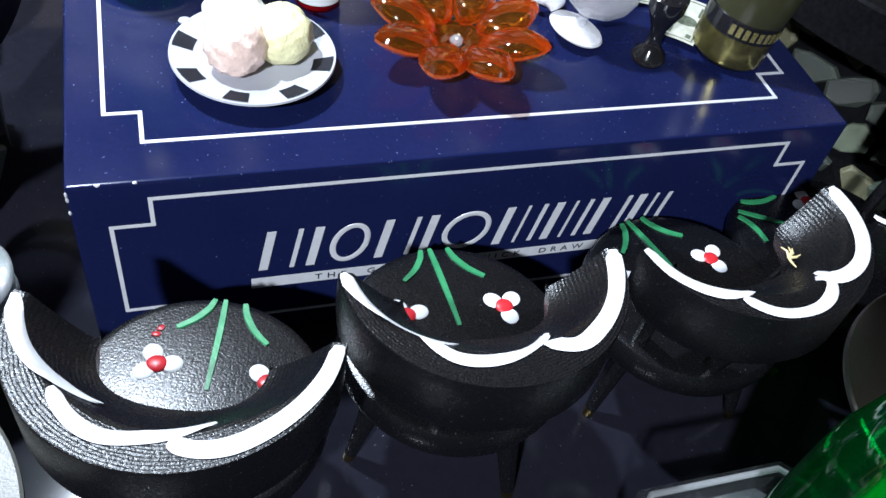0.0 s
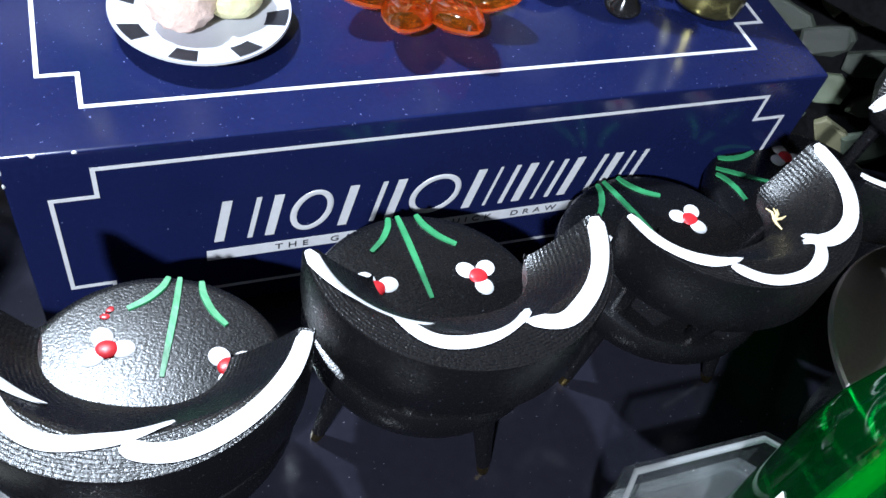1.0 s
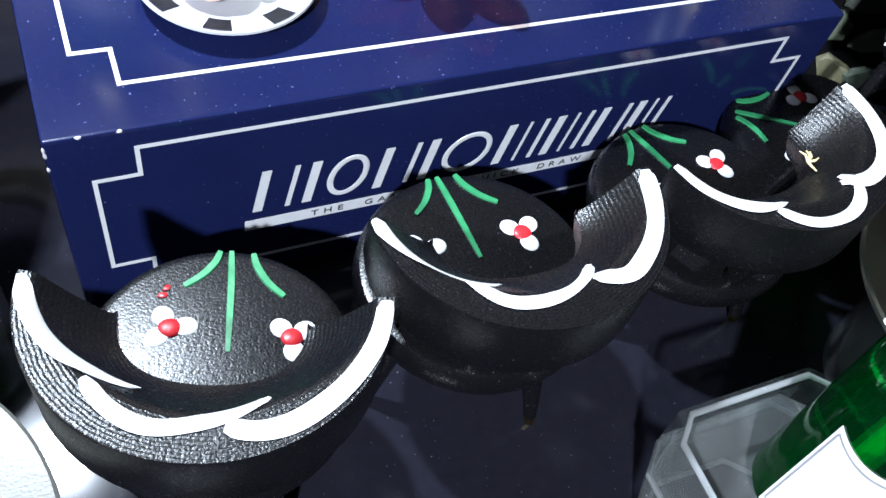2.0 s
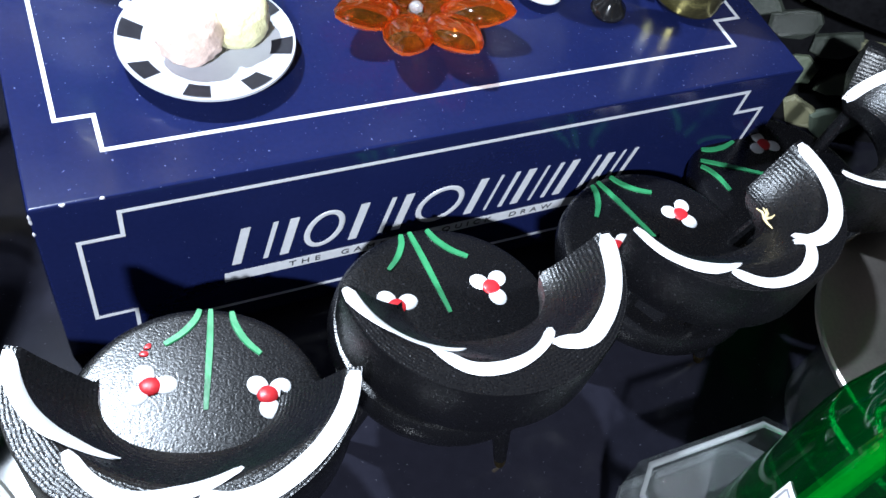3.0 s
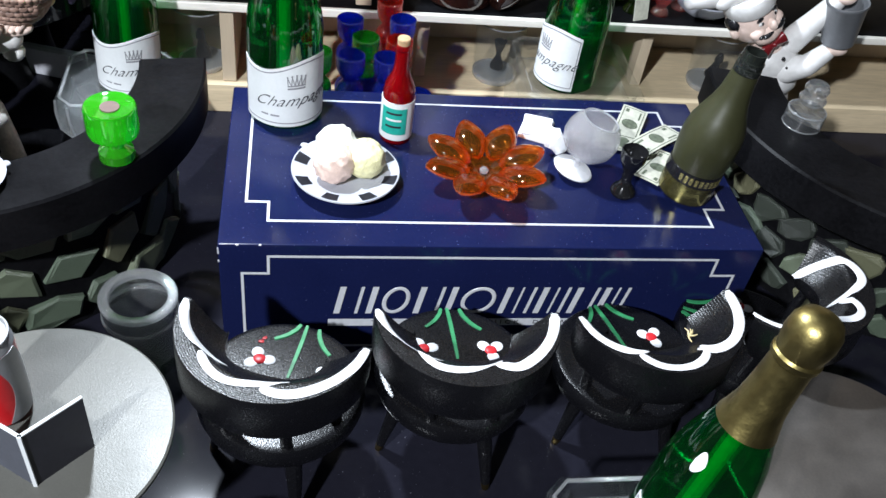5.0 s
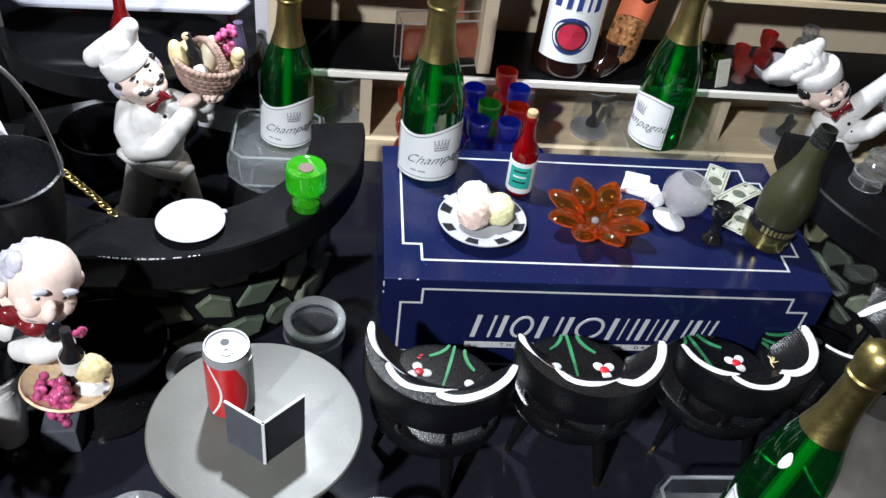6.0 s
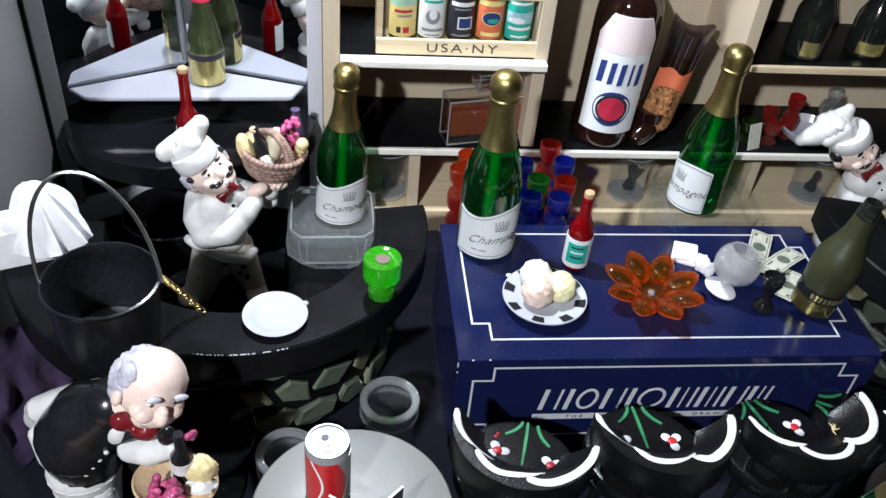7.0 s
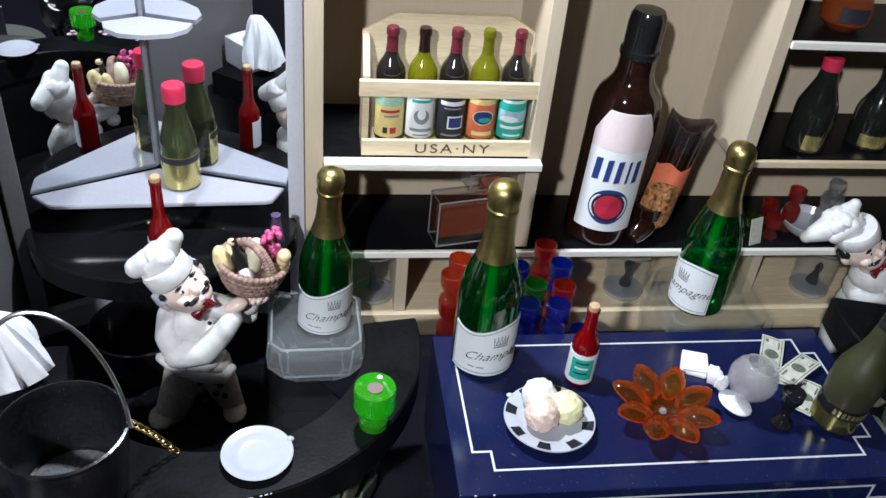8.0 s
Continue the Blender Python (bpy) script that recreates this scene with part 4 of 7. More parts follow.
# ---- champagne bottles ----
def champagne(place, face, lean=0.0, size=1.0, group="champagne bottles", back=0.0, slim=1.0):
    bottle = thing("champagne_bottle", place, "green champagne bottle with gold foil and white crown label", "bottle", face, group=group)
    bottle.matrix_world = pose(*place, -back, lean, 0) @ pose(0, 0, 0, 0, 0, face) @ Matrix.Diagonal((size * slim, size * slim, size, 1))
    bm = bm_new()
    add_lathe(bm, [(0, 0.003), (0.012, 0.001), (0.0185, 0), (0.0205, 0.002), (0.0208, 0.006), (0.0208, 0.056), (0.0200, 0.064), (0.0175, 0.075), (0.0135, 0.086), (0.0105, 0.095), (0.0088, 0.104), (0.0082, 0.118), (0, 0.118)], 48)
    part("bottle_glass", bm, GREEN_GLASS, bottle)
    bm = bm_new()
    add_tube(bm, [(0, 0, 0.004), (0, 0, 0.116)], 0.0030, 10)
    part("bubble_wand", bm, WAND_GREEN, bottle, "bright green plastic stick inside")
    bm = bm_new()
    add_lathe(bm, [(0.0130, 0.0885), (0.0122, 0.091), (0.0103, 0.098), (0.0094, 0.106), (0.0088, 0.118), (0.0088, 0.1205), (0.0098, 0.1215), (0.0100, 0.1235), (0.0092, 0.1245), (0.0096, 0.127), (0.0104, 0.131), (0.0100, 0.136), (0.0080, 0.1395), (0.0040, 0.1414), (0, 0.1418)], 40)
    part("foil", bm, GOLD_FOIL, bottle, "crinkled gold foil")
    r, wide = 0.0210, 0.0600
    top = lambda u: 0.0425 + 0.0035 * math.sin(u * 3.0 + 0.2)
    low = lambda u: 0.0035
    bm = flat_sheet(48, 2, wide, top, low)
    wrap(bm, r, 0, 0)
    label = part("paper_label", bm, PAPER, bottle, "white paper label", 50)
    for t, b in ((lambda u: top(u) - 0.0016, lambda u: top(u) - 0.0023), (lambda u: 0.0062, lambda u: 0.0056)):
        bm = flat_sheet(48, 1, wide * 0.96, t, b, 0.00035, 0.00015)
        wrap(bm, r, 0, 0)
        part("border_line", bm, GREY_INK, label, "grey border line", 50)
    for s in (-1, 1):
        bm = flat_sheet(1, 4, 0.0006, lambda u: top(s * 0.96) - 0.002, lambda u: 0.0058, 0.00035, 0.00015)
        bmesh.ops.translate(bm, vec=(s * wide * 0.48, 0, 0), verts=bm.verts)
        wrap(bm, r, 0, 0)
        part("border_line", bm, GREY_INK, label, "grey border line", 50)
    bm = letters("Champagne", 0.0098, 0.00012, lean=0.60, stretch=1.02, thin=0.00016, space=1.06)
    for v in bm.verts:
        v.co.x += 0.0050
        v.co.y += 0.06 * v.co.x
        v.co.z += 0.0005
    wrap(bm, r, 0, 0.0205)
    part("lettering", bm, INK, label, "slanted dark lettering", 0)
    bm = bm_new()
    def ink_line(x0, y0, x1, y1, w):
        dx, dy = x1 - x0, y1 - y0
        n = w / 2 / math.hypot(dx, dy)
        add_outline(bm, [(x0 - dy * n, y0 + dx * n), (x0 + dy * n, y0 - dx * n), (x1 + dy * n, y1 - dx * n), (x1 - dy * n, y1 + dx * n)], 0.0004, 0.0006)
    for k in range(5):
        x = (k - 2) * 0.0017
        tip, h = x * 1.32, 0.0058 - 0.0004 * abs(k - 2)
        ink_line(x - 0.00080, 0.0006, tip, h, 0.00036)
        ink_line(x + 0.00080, 0.0006, tip, h, 0.00036)
        add_ball(bm, (tip, h + 0.0004, 0.0005), (0.00048, 0.00048, 0.0002), u=8, v=5)
    for k in range(8):
        x0, x1 = -0.0044 + 0.0011 * k, -0.0033 + 0.0011 * k
        ink_line(x0, 0.0004, x1, 0.0004, 0.0007)
        ink_line(x0, -0.0011, x1, -0.0011, 0.0009)
    bmesh.ops.scale(bm, vec=(1.12, 1.12, 1), verts=bm.verts)
    bmesh.ops.translate(bm, vec=(0.0045, 0.0300, 0), verts=bm.verts)
    wrap(bm, r, 0, 0)
    part("crown_print", bm, GREY_INK, label, "small grey crown", 0)
    for x, w in ((-0.0135, 0.0042), (-0.0075, 0.0050)):
        bm = flat_sheet(6, 1, w, lambda u: 0.0112, lambda u: 0.0102, 0.0004, 0.0001)
        bmesh.ops.translate(bm, vec=(x, 0, 0), verts=bm.verts)
        wrap(bm, r, 0, 0)
        part("small_print", bm, GREY_INK, label, "", 0)
    return bottle


champagne((-0.1060, 0.1080, BT), -84, 0, 0.94)
champagne((-0.2045, 0.1990, 0.0372), -84, 2, 0.92)
champagne((0.0750, 0.1900, 0.0580), -172, 0, 0.97)
front_bottle = champagne((0.0428, -0.1400, 0.0370), -112, 10.4, back=4.4, slim=0.90)
bm = flat_sheet(10, 2, 0.0050, lambda u: 0.0040 * (1 - u * u) ** 0.5 * (1 - 0.35 * u), lambda u: -0.0040 * (1 - u * u) ** 0.5 * (1 - 0.35 * u), 0, 0.0003)
wrap(bm, 0.0180, -40, 0.0740)
for v in bm.verts:
    shrink = (0.0178 - 0.40 * (v.co.z - 0.0745)) / 0.0178
    v.co.x *= shrink
    v.co.y *= shrink
part("white_drop", bm, PAPER, front_bottle, "white drop-shaped sticker", 60)


def glass_block(place, turn, profile, floor_h, label, uprights=False, edges=True, base_glass=None):
    """A heavy square glass vase with cut corners, open at the top; profile of (half width, cut, height) from the foot up."""
    def loop(half, cut, z):
        return [(x, y, z) for x, y in ((half, half - cut), (half - cut, half), (cut - half, half), (-half, half - cut), (-half, cut - half), (cut - half, -half), (half - cut, -half), (half, cut - half))]

    def shell(loops):
        bm = bm_new()
        rings = [[bm.verts.new(p) for p in loop(*l)] for l in loops]
        for a, b in zip(rings, rings[1:]):
            for k in range(8):
                bm.faces.new((a[k], a[(k + 1) % 8], b[(k + 1) % 8], b[k]))
        return bm, rings

    vase = thing("glass_vase", place, label, "vase", turn, group="glass vases")
    at = next(k for k, p in enumerate(profile) if p[2] > floor_h)
    (h0, c0, z0), (h1, c1, z1) = profile[at - 1], profile[at]
    u = (floor_h - z0) / (z1 - z0)
    hm, cm = h0 + (h1 - h0) * u, c0 + (c1 - c0) * u
    bm, rings = shell(profile[:at] + [(hm, cm, floor_h)])
    bm.faces.new(rings[0][::-1])
    bm.faces.new(rings[-1])
    bmesh.ops.recalc_face_normals(bm, faces=bm.faces)
    part("vase_base", bm, base_glass or THICK_GLASS, vase, "thick solid glass base", 20)
    ht, ct, zt = profile[-1]
    inner = [(h - 0.004, c, z) for h, c, z in profile[at:][::-1]]
    bm, rings = shell([(hm, cm, floor_h + 0.0003)] + profile[at:] + [(ht - 0.001, ct, zt + 0.001), (ht - 0.003, ct, zt + 0.001)] + inner + [(hm - 0.004, cm, floor_h + 0.0003)])
    for k in range(8):
        bm.faces.new((rings[-1][k], rings[-1][(k + 1) % 8], rings[0][(k + 1) % 8], rings[0][k]))
    bmesh.ops.recalc_face_normals(bm, faces=bm.faces)
    part("vase_wall", bm, VASE_GLASS, vase, "", 20)
    if not edges:
        return vase
    # milky tubes laid along the edges as painted highlights
    bm = bm_new()
    for h, c, z in (profile[0], profile[2], (ht - 0.002, ct, zt + 0.0008)):
        add_tube(bm, [Vector(p) * 1.0 for p in loop(h - 0.0004, c, max(z, 0.0010))], 0.0010, 8, closed=True)
    for k in range(8 if uprights else 0):
        add_tube(bm, [loop(h - 0.0003, c, max(z, 0.0007))[k] for h, c, z in profile], 0.0008, 8)
    part("glass_edge", bm, CUT_EDGE, vase, "milky tubes standing in for light caught on the vase edges", 60)
    return vase


glass_block((-0.2105, 0.1905, 0.004), 1, [(0.0205, 0.0085, 0.0), (0.0222, 0.0090, 0.002), (0.0338, 0.0105, 0.0175), (0.0345, 0.0095, 0.031), (0.0335, 0.0080, 0.040)], 0.0328, "heavy clear glass vase holding a champagne bottle", True)
glass_block((0.0780, 0.1780, 0.0), 0, [(0.0306, 0.010, 0.0), (0.034, 0.010, 0.003), (0.0372, 0.008, 0.040), (0.038, 0.007, 0.073)], 0.0578, "heavy clear glass vase holding a champagne bottle", edges=False, base_glass=THIN_GLASS)
glass_block((0.0350, -0.1380, 0.0), 0, [(0.0243, 0.010, 0.0), (0.027, 0.010, 0.003), (0.0299, 0.008, 0.029), (0.0305, 0.007, 0.051)], 0.0345, "heavy clear glass vase holding a champagne bottle")


# ---- things on the box ----
def small_wine(place, face, z=BT, tall=0.0):
    b = thing("wine_bottle", (*place, z), "tiny red wine bottle with white and teal label", "bottle", face, group="tiny red wine bottles")
    bm = bm_new()
    add_lathe(bm, [(0, 0), (0.0078, 0), (0.0084, 0.001), (0.0084, 0.030), (0.0076, 0.0345), (0.0052, 0.0395), (0.0040, 0.0440), (0.0036, 0.0545 + tall), (0.0040, 0.0550 + tall), (0.0040, 0.0572 + tall), (0, 0.0572 + tall)], 32)
    part("bottle_glass", bm, RED_WINE, b)
    bm = bm_new()
    add_lathe(bm, [(0, 0.0005), (0.0068, 0.0005), (0.0072, 0.002), (0.0072, 0.029), (0.0048, 0.0375), (0.0030, 0.0440), (0.0028, 0.0535 + tall), (0, 0.0536 + tall)], 24)
    part("wine_fill", bm, RED_FILL, b, "red filling")
    bm = bm_new()
    add_lathe(bm, [(0, 0.0545 + tall), (0.0032, 0.0545 + tall), (0.0034, 0.0600 + tall), (0.0030, 0.0606 + tall), (0, 0.0606 + tall)], 20)
    part("cork", bm, CORK, b)
    bm = flat_sheet(30, 2, 0.034, lambda u: 0.0265, lambda u: 0.0035)
    wrap(bm, 0.0085, 0, 0)
    lab = part("paper_label", bm, PAPER, b, "white paper label", 50)
    bm = flat_sheet(20, 2, 0.0135, lambda u: 0.0235, lambda u: 0.0075, 0.0004, 0.0002)
    wrap(bm, 0.0085, 0, 0)
    part("print", bm, TEAL, lab, "teal print", 50)
    for y in (0.0205, 0.0165, 0.0125):
        bm = flat_sheet(10, 1, 0.008, lambda u: y + 0.0006, lambda u: y - 0.0006, 0.00065, 0.0001)
        wrap(bm, 0.0085, 0, 0)
        part("small_print", bm, PAPER if y == 0.0165 else INK, lab, "", 0)
    return b


small_wine((-0.0470, 0.0870), -108)
small_wine((-0.3090, 0.1840), -75, 0.098, 0.0115)

plate = thing("dessert_plate", (-0.0750, 0.0490, BT), "white china plate with black bars round its rim", "plate")
bm = bm_new()
add_lathe(bm, [(0, 0.0015), (0.010, 0.0015), (0.0105, 0.0), (0.012, 0.0), (0.0125, 0.002), (0.0175, 0.0036), (0.0262, 0.0062), (0.0272, 0.0068), (0.0270, 0.0075), (0.0255, 0.0074), (0.0180, 0.0052), (0.0150, 0.0036), (0, 0.0034)], 64)
add_ball(bm, (-0.0205, 0.0185, 0.0072), (0.0022, 0.0018, 0.0010), u=10, v=6)
part("plate_body", bm, CERAMIC, plate)
for k in range(8):
    a = 25 + 45 * k
    bm = bm_new()
    rows = []
    for i in range(5):
        t = radians(a - 9 + 18 * i / 4)
        rows.append([bm.verts.new((r * math.cos(t), r * math.sin(t), z)) for r, z in ((0.0196, 0.00585), (0.0228, 0.00675), (0.0262, 0.00775))])
    for p, q in zip(rows, rows[1:]):
        for j in range(2):
            bm.faces.new((p[j], q[j], q[j + 1], p[j + 1]))
    bmesh.ops.solidify(bm, geom=bm.faces[:], thickness=0.0002)
    part("rim_bar", bm, INK, plate, "black painted bar", 60)
for k, (x, y, mat, lab) in enumerate(((-0.0045, 0.0125, CREAM_WHITE, "round white ice cream scoop on the plate"), (-0.0058, -0.0030, CREAM_PINK, "round pale pink ice cream scoop on the plate"), (0.0095, 0.0015, CREAM_YELLOW, "round pale yellow ice cream scoop on the plate"))):
    bm = bm_new()
    add_ball(bm, (0, 0, 0.0092), (0.0105, 0.0102, 0.0100), rough=0.07, seed=k, u=40, v=26)
    for v in bm.verts:
        v.co += 0.0007 * noise.noise(v.co * 420 + Vector((k * 3.0, 0, 0))) * (v.co - Vector((0, 0, 0.0092))).normalized()
    solid("ice_cream_scoop", bm, mat, lab, "ice cream", (-0.0750 + x, 0.0490 + y, BT + 0.0036), 40 * k, group="scoops on the plate")

flower = thing("flower_dish", (-0.0035, 0.0520, BT), "clear amber acrylic flower dish with eight almond petals", "dish")
bm = bm_new()
add_lathe(bm, [(0.0032, 0.0040), (0.0060, 0.0036), (0.0105, 0.0052), (0.0112, 0.0068), (0.0095, 0.0072), (0.0055, 0.0052), (0.0032, 0.0050), (0.0032, 0.0040)], 16)
part("centre_ring", bm, AMBER, flower, "", 10)
bm = bm_new()
add_ball(bm, (0, 0, 0.0058), (0.0026, 0.0026, 0.0020), u=7, v=5)
part("centre_bead", bm, RIM_GLASS, flower, "small clear faceted bead", 5)
bm = bm_new()
add_lathe(bm, [(0, 0.0), (0.0090, 0.0), (0.0096, 0.001), (0.0070, 0.0038), (0, 0.0038)], 16)
part("foot", bm, AMBER, flower)
for k in range(8):
    a = 45 * k + 14
    bm = bm_new()
    rows = []
    shape = [(-0.80, 0.0), (-0.76, 0.34), (-0.44, 0.74), (-0.12, 0.97), (0.08, 1.0), (0.36, 0.93), (0.62, 0.76), (0.74, 0.60), (0.82, 0.30), (0.84, 0.0)]
    for z, w in shape:
        if w == 0:
            rows.append([bm.verts.new((0, 0, z))])
        else:
            rows.append([bm.verts.new((w * (math.cos(t) + 0.16 * math.cos(t) ** 3), w * math.sin(t) * (1 - 0.24 * math.cos(t) ** 2), z)) for t in [2 * math.pi * j / 16 for j in range(16)]])
    for i, (p, q) in enumerate(zip(rows, rows[1:])):
        for j in range(16):
            quad = list(dict.fromkeys([p[j % len(p)], p[(j + 1) % 16 % len(p)], q[(j + 1) % 16 % len(q)], q[j % len(q)]]))
            # the girdle faces take the lit copy of the amber
            bm.faces.new(quad).material_index = 1 if i in (2, 3) else 0
    bmesh.ops.recalc_face_normals(bm, faces=bm.faces)
    bmesh.ops.transform(bm, matrix=Matrix.Rotation(radians(a), 4, "Z") @ Matrix.Translation((0.0207, 0, 0.0104)) @ Matrix.Rotation(radians(-15), 4, "Y") @ Matrix.Diagonal((0.0113, 0.0085, 0.0060, 1)), verts=bm.verts)
    part("petal", bm, (AMBER, AMBER_LIT_EDGE), flower, "", 24)

goblet = thing("snifter_glass", (0.0470, 0.0585, BT), "frosted clear plastic snifter glass leaning over its round foot", "glass")
goblet.matrix_world = pose(0.0460, 0.0585, BT + 0.0030, 0, 15, 0)
bm = bm_new()
add_lathe(bm, [(0, 0.0), (0.0108, 0.0), (0.0112, 0.0008), (0.0105, 0.0016), (0.004, 0.003), (0, 0.0032)], 36)
part("foot", bm, FROST_PLASTIC, goblet, "frosted white foot")
bm = bm_new()
add_tube(bm, [(0, 0, 0.003), (0, 0, 0.0088)], [0.0024, 0.0022], 12)
part("stem", bm, CLEAR_PLASTIC, goblet)
bm = bm_new()
add_lathe(bm, [(0, 0.0085), (0.005, 0.0090), (0.0100, 0.0118), (0.0135, 0.0160), (0.0149, 0.0212), (0.0146, 0.0255), (0.0128, 0.0300), (0.0100, 0.0330), (0.0092, 0.0328), (0.0118, 0.0295), (0.0135, 0.0250), (0.0137, 0.0212), (0.0124, 0.0168), (0.0090, 0.0132), (0.0045, 0.0112), (0, 0.0108)], 48)
part("bowl", bm, SNIFTER_GLASS, goblet)
bm = bm_new()
add_lathe(bm, [(0.0092, 0.0329), (0.0100, 0.0331), (0.0101, 0.0334), (0.0097, 0.0337), (0.0091, 0.0334), (0.0092, 0.0329)], 48)
part("lip", bm, CUT_EDGE, goblet, "bright lip")
bm = bm_new()
for k, a in enumerate((150, 172, 195)):
    add_ball(bm, (0.018 * math.cos(radians(a)), 0.018 * math.sin(radians(a)) + 0.012, 0.006 + 0.003 * k), (0.0055, 0.0028, 0.0065), Matrix.Rotation(radians(a), 4, "Z") @ Matrix.Rotation(0.5, 4, "Y"), u=10, v=7, rough=0.3, seed=k)
solid("crumpled_wrap", bm, FROST_PLASTIC, "small crumpled clear plastic wrap", "wrap", (0.0560, 0.0600, BT + 0.0005))
bm = bm_new()
add_box(bm, (-0.0085, -0.0105, 0.0), (0.0085, 0.0105, 0.0030), 0.0008)
add_box(bm, (-0.0080, -0.0100, 0.0030), (0.0085, 0.0085, 0.0052), 0.0008, Matrix.Rotation(0.12, 4, "Z"))
solid("paper_napkin", bm, NAPKIN, "small folded white paper napkin", "napkin", (0.0335, 0.0960, BT), -24)

bm = bm_new()
add_lathe(bm, [(0, 0), (0.0072, 0), (0.0080, 0.0016), (0.0074, 0.0042), (0.0046, 0.0068), (0.0032, 0.011), (0.0036, 0.017), (0.0060, 0.0225), (0.0080, 0.027), (0.0083, 0.033), (0.0076, 0.0336), (0.0066, 0.030), (0.0048, 0.0265), (0, 0.0255)], 36, Matrix.Scale(0.84, 4))
solid("goblet", bm, BLACK_PLASTIC, "tiny glossy black goblet", "goblet", (0.0705, 0.0430, BT))

sake = thing("olive_bottle", (0.1055, 0.0440, BT), "frosted olive bottle leaning, with a gold base label and black band", "bottle")
sake.matrix_world = pose(0.1045, 0.0440, BT + 0.0014, 0, 6.5, 0)
bm = bm_new()
add_lathe(bm, [(0.0141, 0.0195), (0.0148, 0.024), (0.0154, 0.031), (0.0155, 0.037), (0.0147, 0.0435), (0.0124, 0.050), (0.0096, 0.057), (0.0078, 0.064), (0.0066, 0.075)], 44)
part("bottle_glass", bm, OLIVE_FROST, sake)
bm = bm_new()
add_lathe(bm, [(0.0064, 0.075), (0.0067, 0.0755), (0.0067, 0.078), (0.0061, 0.0785), (0.0065, 0.0795), (0.0065, 0.0815), (0.0059, 0.0820), (0.0055, 0.0860), (0.0047, 0.0860), (0.0047, 0.0780), (0, 0.0775)], 32)
part("bottle_neck", bm, DARK_BOTTLE, sake, "dark glossy neck")
bm = bm_new()
add_lathe(bm, [(0, 0), (0.0128, 0), (0.0141, 0.0014), (0.0144, 0.004), (0.0144, 0.0125)], 44)
part("gold_label", bm, DARK_GOLD, sake, "shiny dark gold label")
bm = bm_new()
add_lathe(bm, [(0.0144, 0.0125), (0.0147, 0.0127), (0.0147, 0.0193), (0.0141, 0.0196)], 44)
band = part("black_band", bm, BLACK_PLASTIC, sake, "black label band")
for k in range(9):
    a = -140 + 11 * k
    bm = bm_new()
    add_box(bm, (-0.0009, 0.0140, 0.00008), (0.0009, 0.0180, 0.0002))
    wrap(bm, 0.0147, a, 0)
    part("band_print", bm, GOLD_LABEL, band, "", 0)


def banknote(place, turn, tilt, seed):
    note = thing("banknote", place, "tiny green-grey paper banknote", "banknote", turn, group="banknotes on the box")
    bend = lambda x, y: 0.0012 * math.sin(90 * x + seed) + 0.0006 * math.sin(160 * y + 2 * seed) + tilt * (x + 0.017) + 0.0016
    bm = flat_sheet(16, 8, 0.034, lambda u: 0.0075, lambda u: -0.0075, 0, 0.0002)
    for v in bm.verts:
        v.co.z += bend(v.co.x, v.co.y)
    part("paper", bm, BILL, note, "", 60)
    for lo, hi in (((-0.0150, 0.0058), (0.0150, 0.0063)), ((-0.0150, -0.0063), (0.0150, -0.0058)), ((-0.0155, -0.0063), (-0.0150, 0.0063)), ((0.0150, -0.0063), (0.0155, 0.0063)), ((-0.0135, -0.0050), (-0.0105, -0.0030)), ((0.0105, 0.0030), (0.0135, 0.0050)), ((0.0060, -0.0045), (0.0130, -0.0035)), ((-0.0130, 0.0030), (-0.0070, 0.0044))):
        bm = flat_sheet(10, 2, hi[0] - lo[0], lambda u: hi[1], lambda u: lo[1], 0.00025, 0.0001)
        bmesh.ops.translate(bm, vec=((lo[0] + hi[0]) / 2, 0, 0), verts=bm.verts)
        for v in bm.verts:
            v.co.z += bend(v.co.x, v.co.y)
        part("print_bar", bm, BILL_INK, note, "", 0)
    bm = bm_new()
    add_lathe(bm, [(0, 0.00045), (0.0038, 0.00045), (0.0038, 0.00055), (0, 0.00055)], 20)
    for v in bm.verts:
        v.co.y *= 1.25
        v.co.z += bend(v.co.x, v.co.y)
    part("print_oval", bm, BILL_INK, note, "", 0)


banknote((0.0900, 0.1020, BT), 62, 0.02, 0.3)
banknote((0.1010, 0.0860, BT + 0.0012), 33, 0.05, 1.7)
banknote((0.0820, 0.0840, BT + 0.0006), -12, 0.0, 2.9)
banknote((0.0960, 0.0630, BT + 0.0006), 48, 0.0, 4.1)

# ---- round tables, can and card ----
def round_table(place, r, top, mat, label):
    t = thing("round_table", (*place, 0), label, "table", group="round tables")
    bm = bm_new()
    add_lathe(bm, [(0, top - 0.003), (r - 0.002, top - 0.003), (r, top - 0.0022), (r, top - 0.0007), (r - 0.0008, top), (0, top)], 96)
    part("tabletop", bm, mat, t)
    bm = bm_new()
    add_lathe(bm, [(0, 0), (0.030, 0), (0.033, 0.002), (0.034, top * 0.5), (0.036, top - 0.0035), (0.033, top - 0.0035), (0.031, top * 0.5), (0.029, 0.006), (0, 0.006)], 48)
    part("glass_base", bm, CLEAR_GLASS, t, "clear glass tumbler base")
    return t


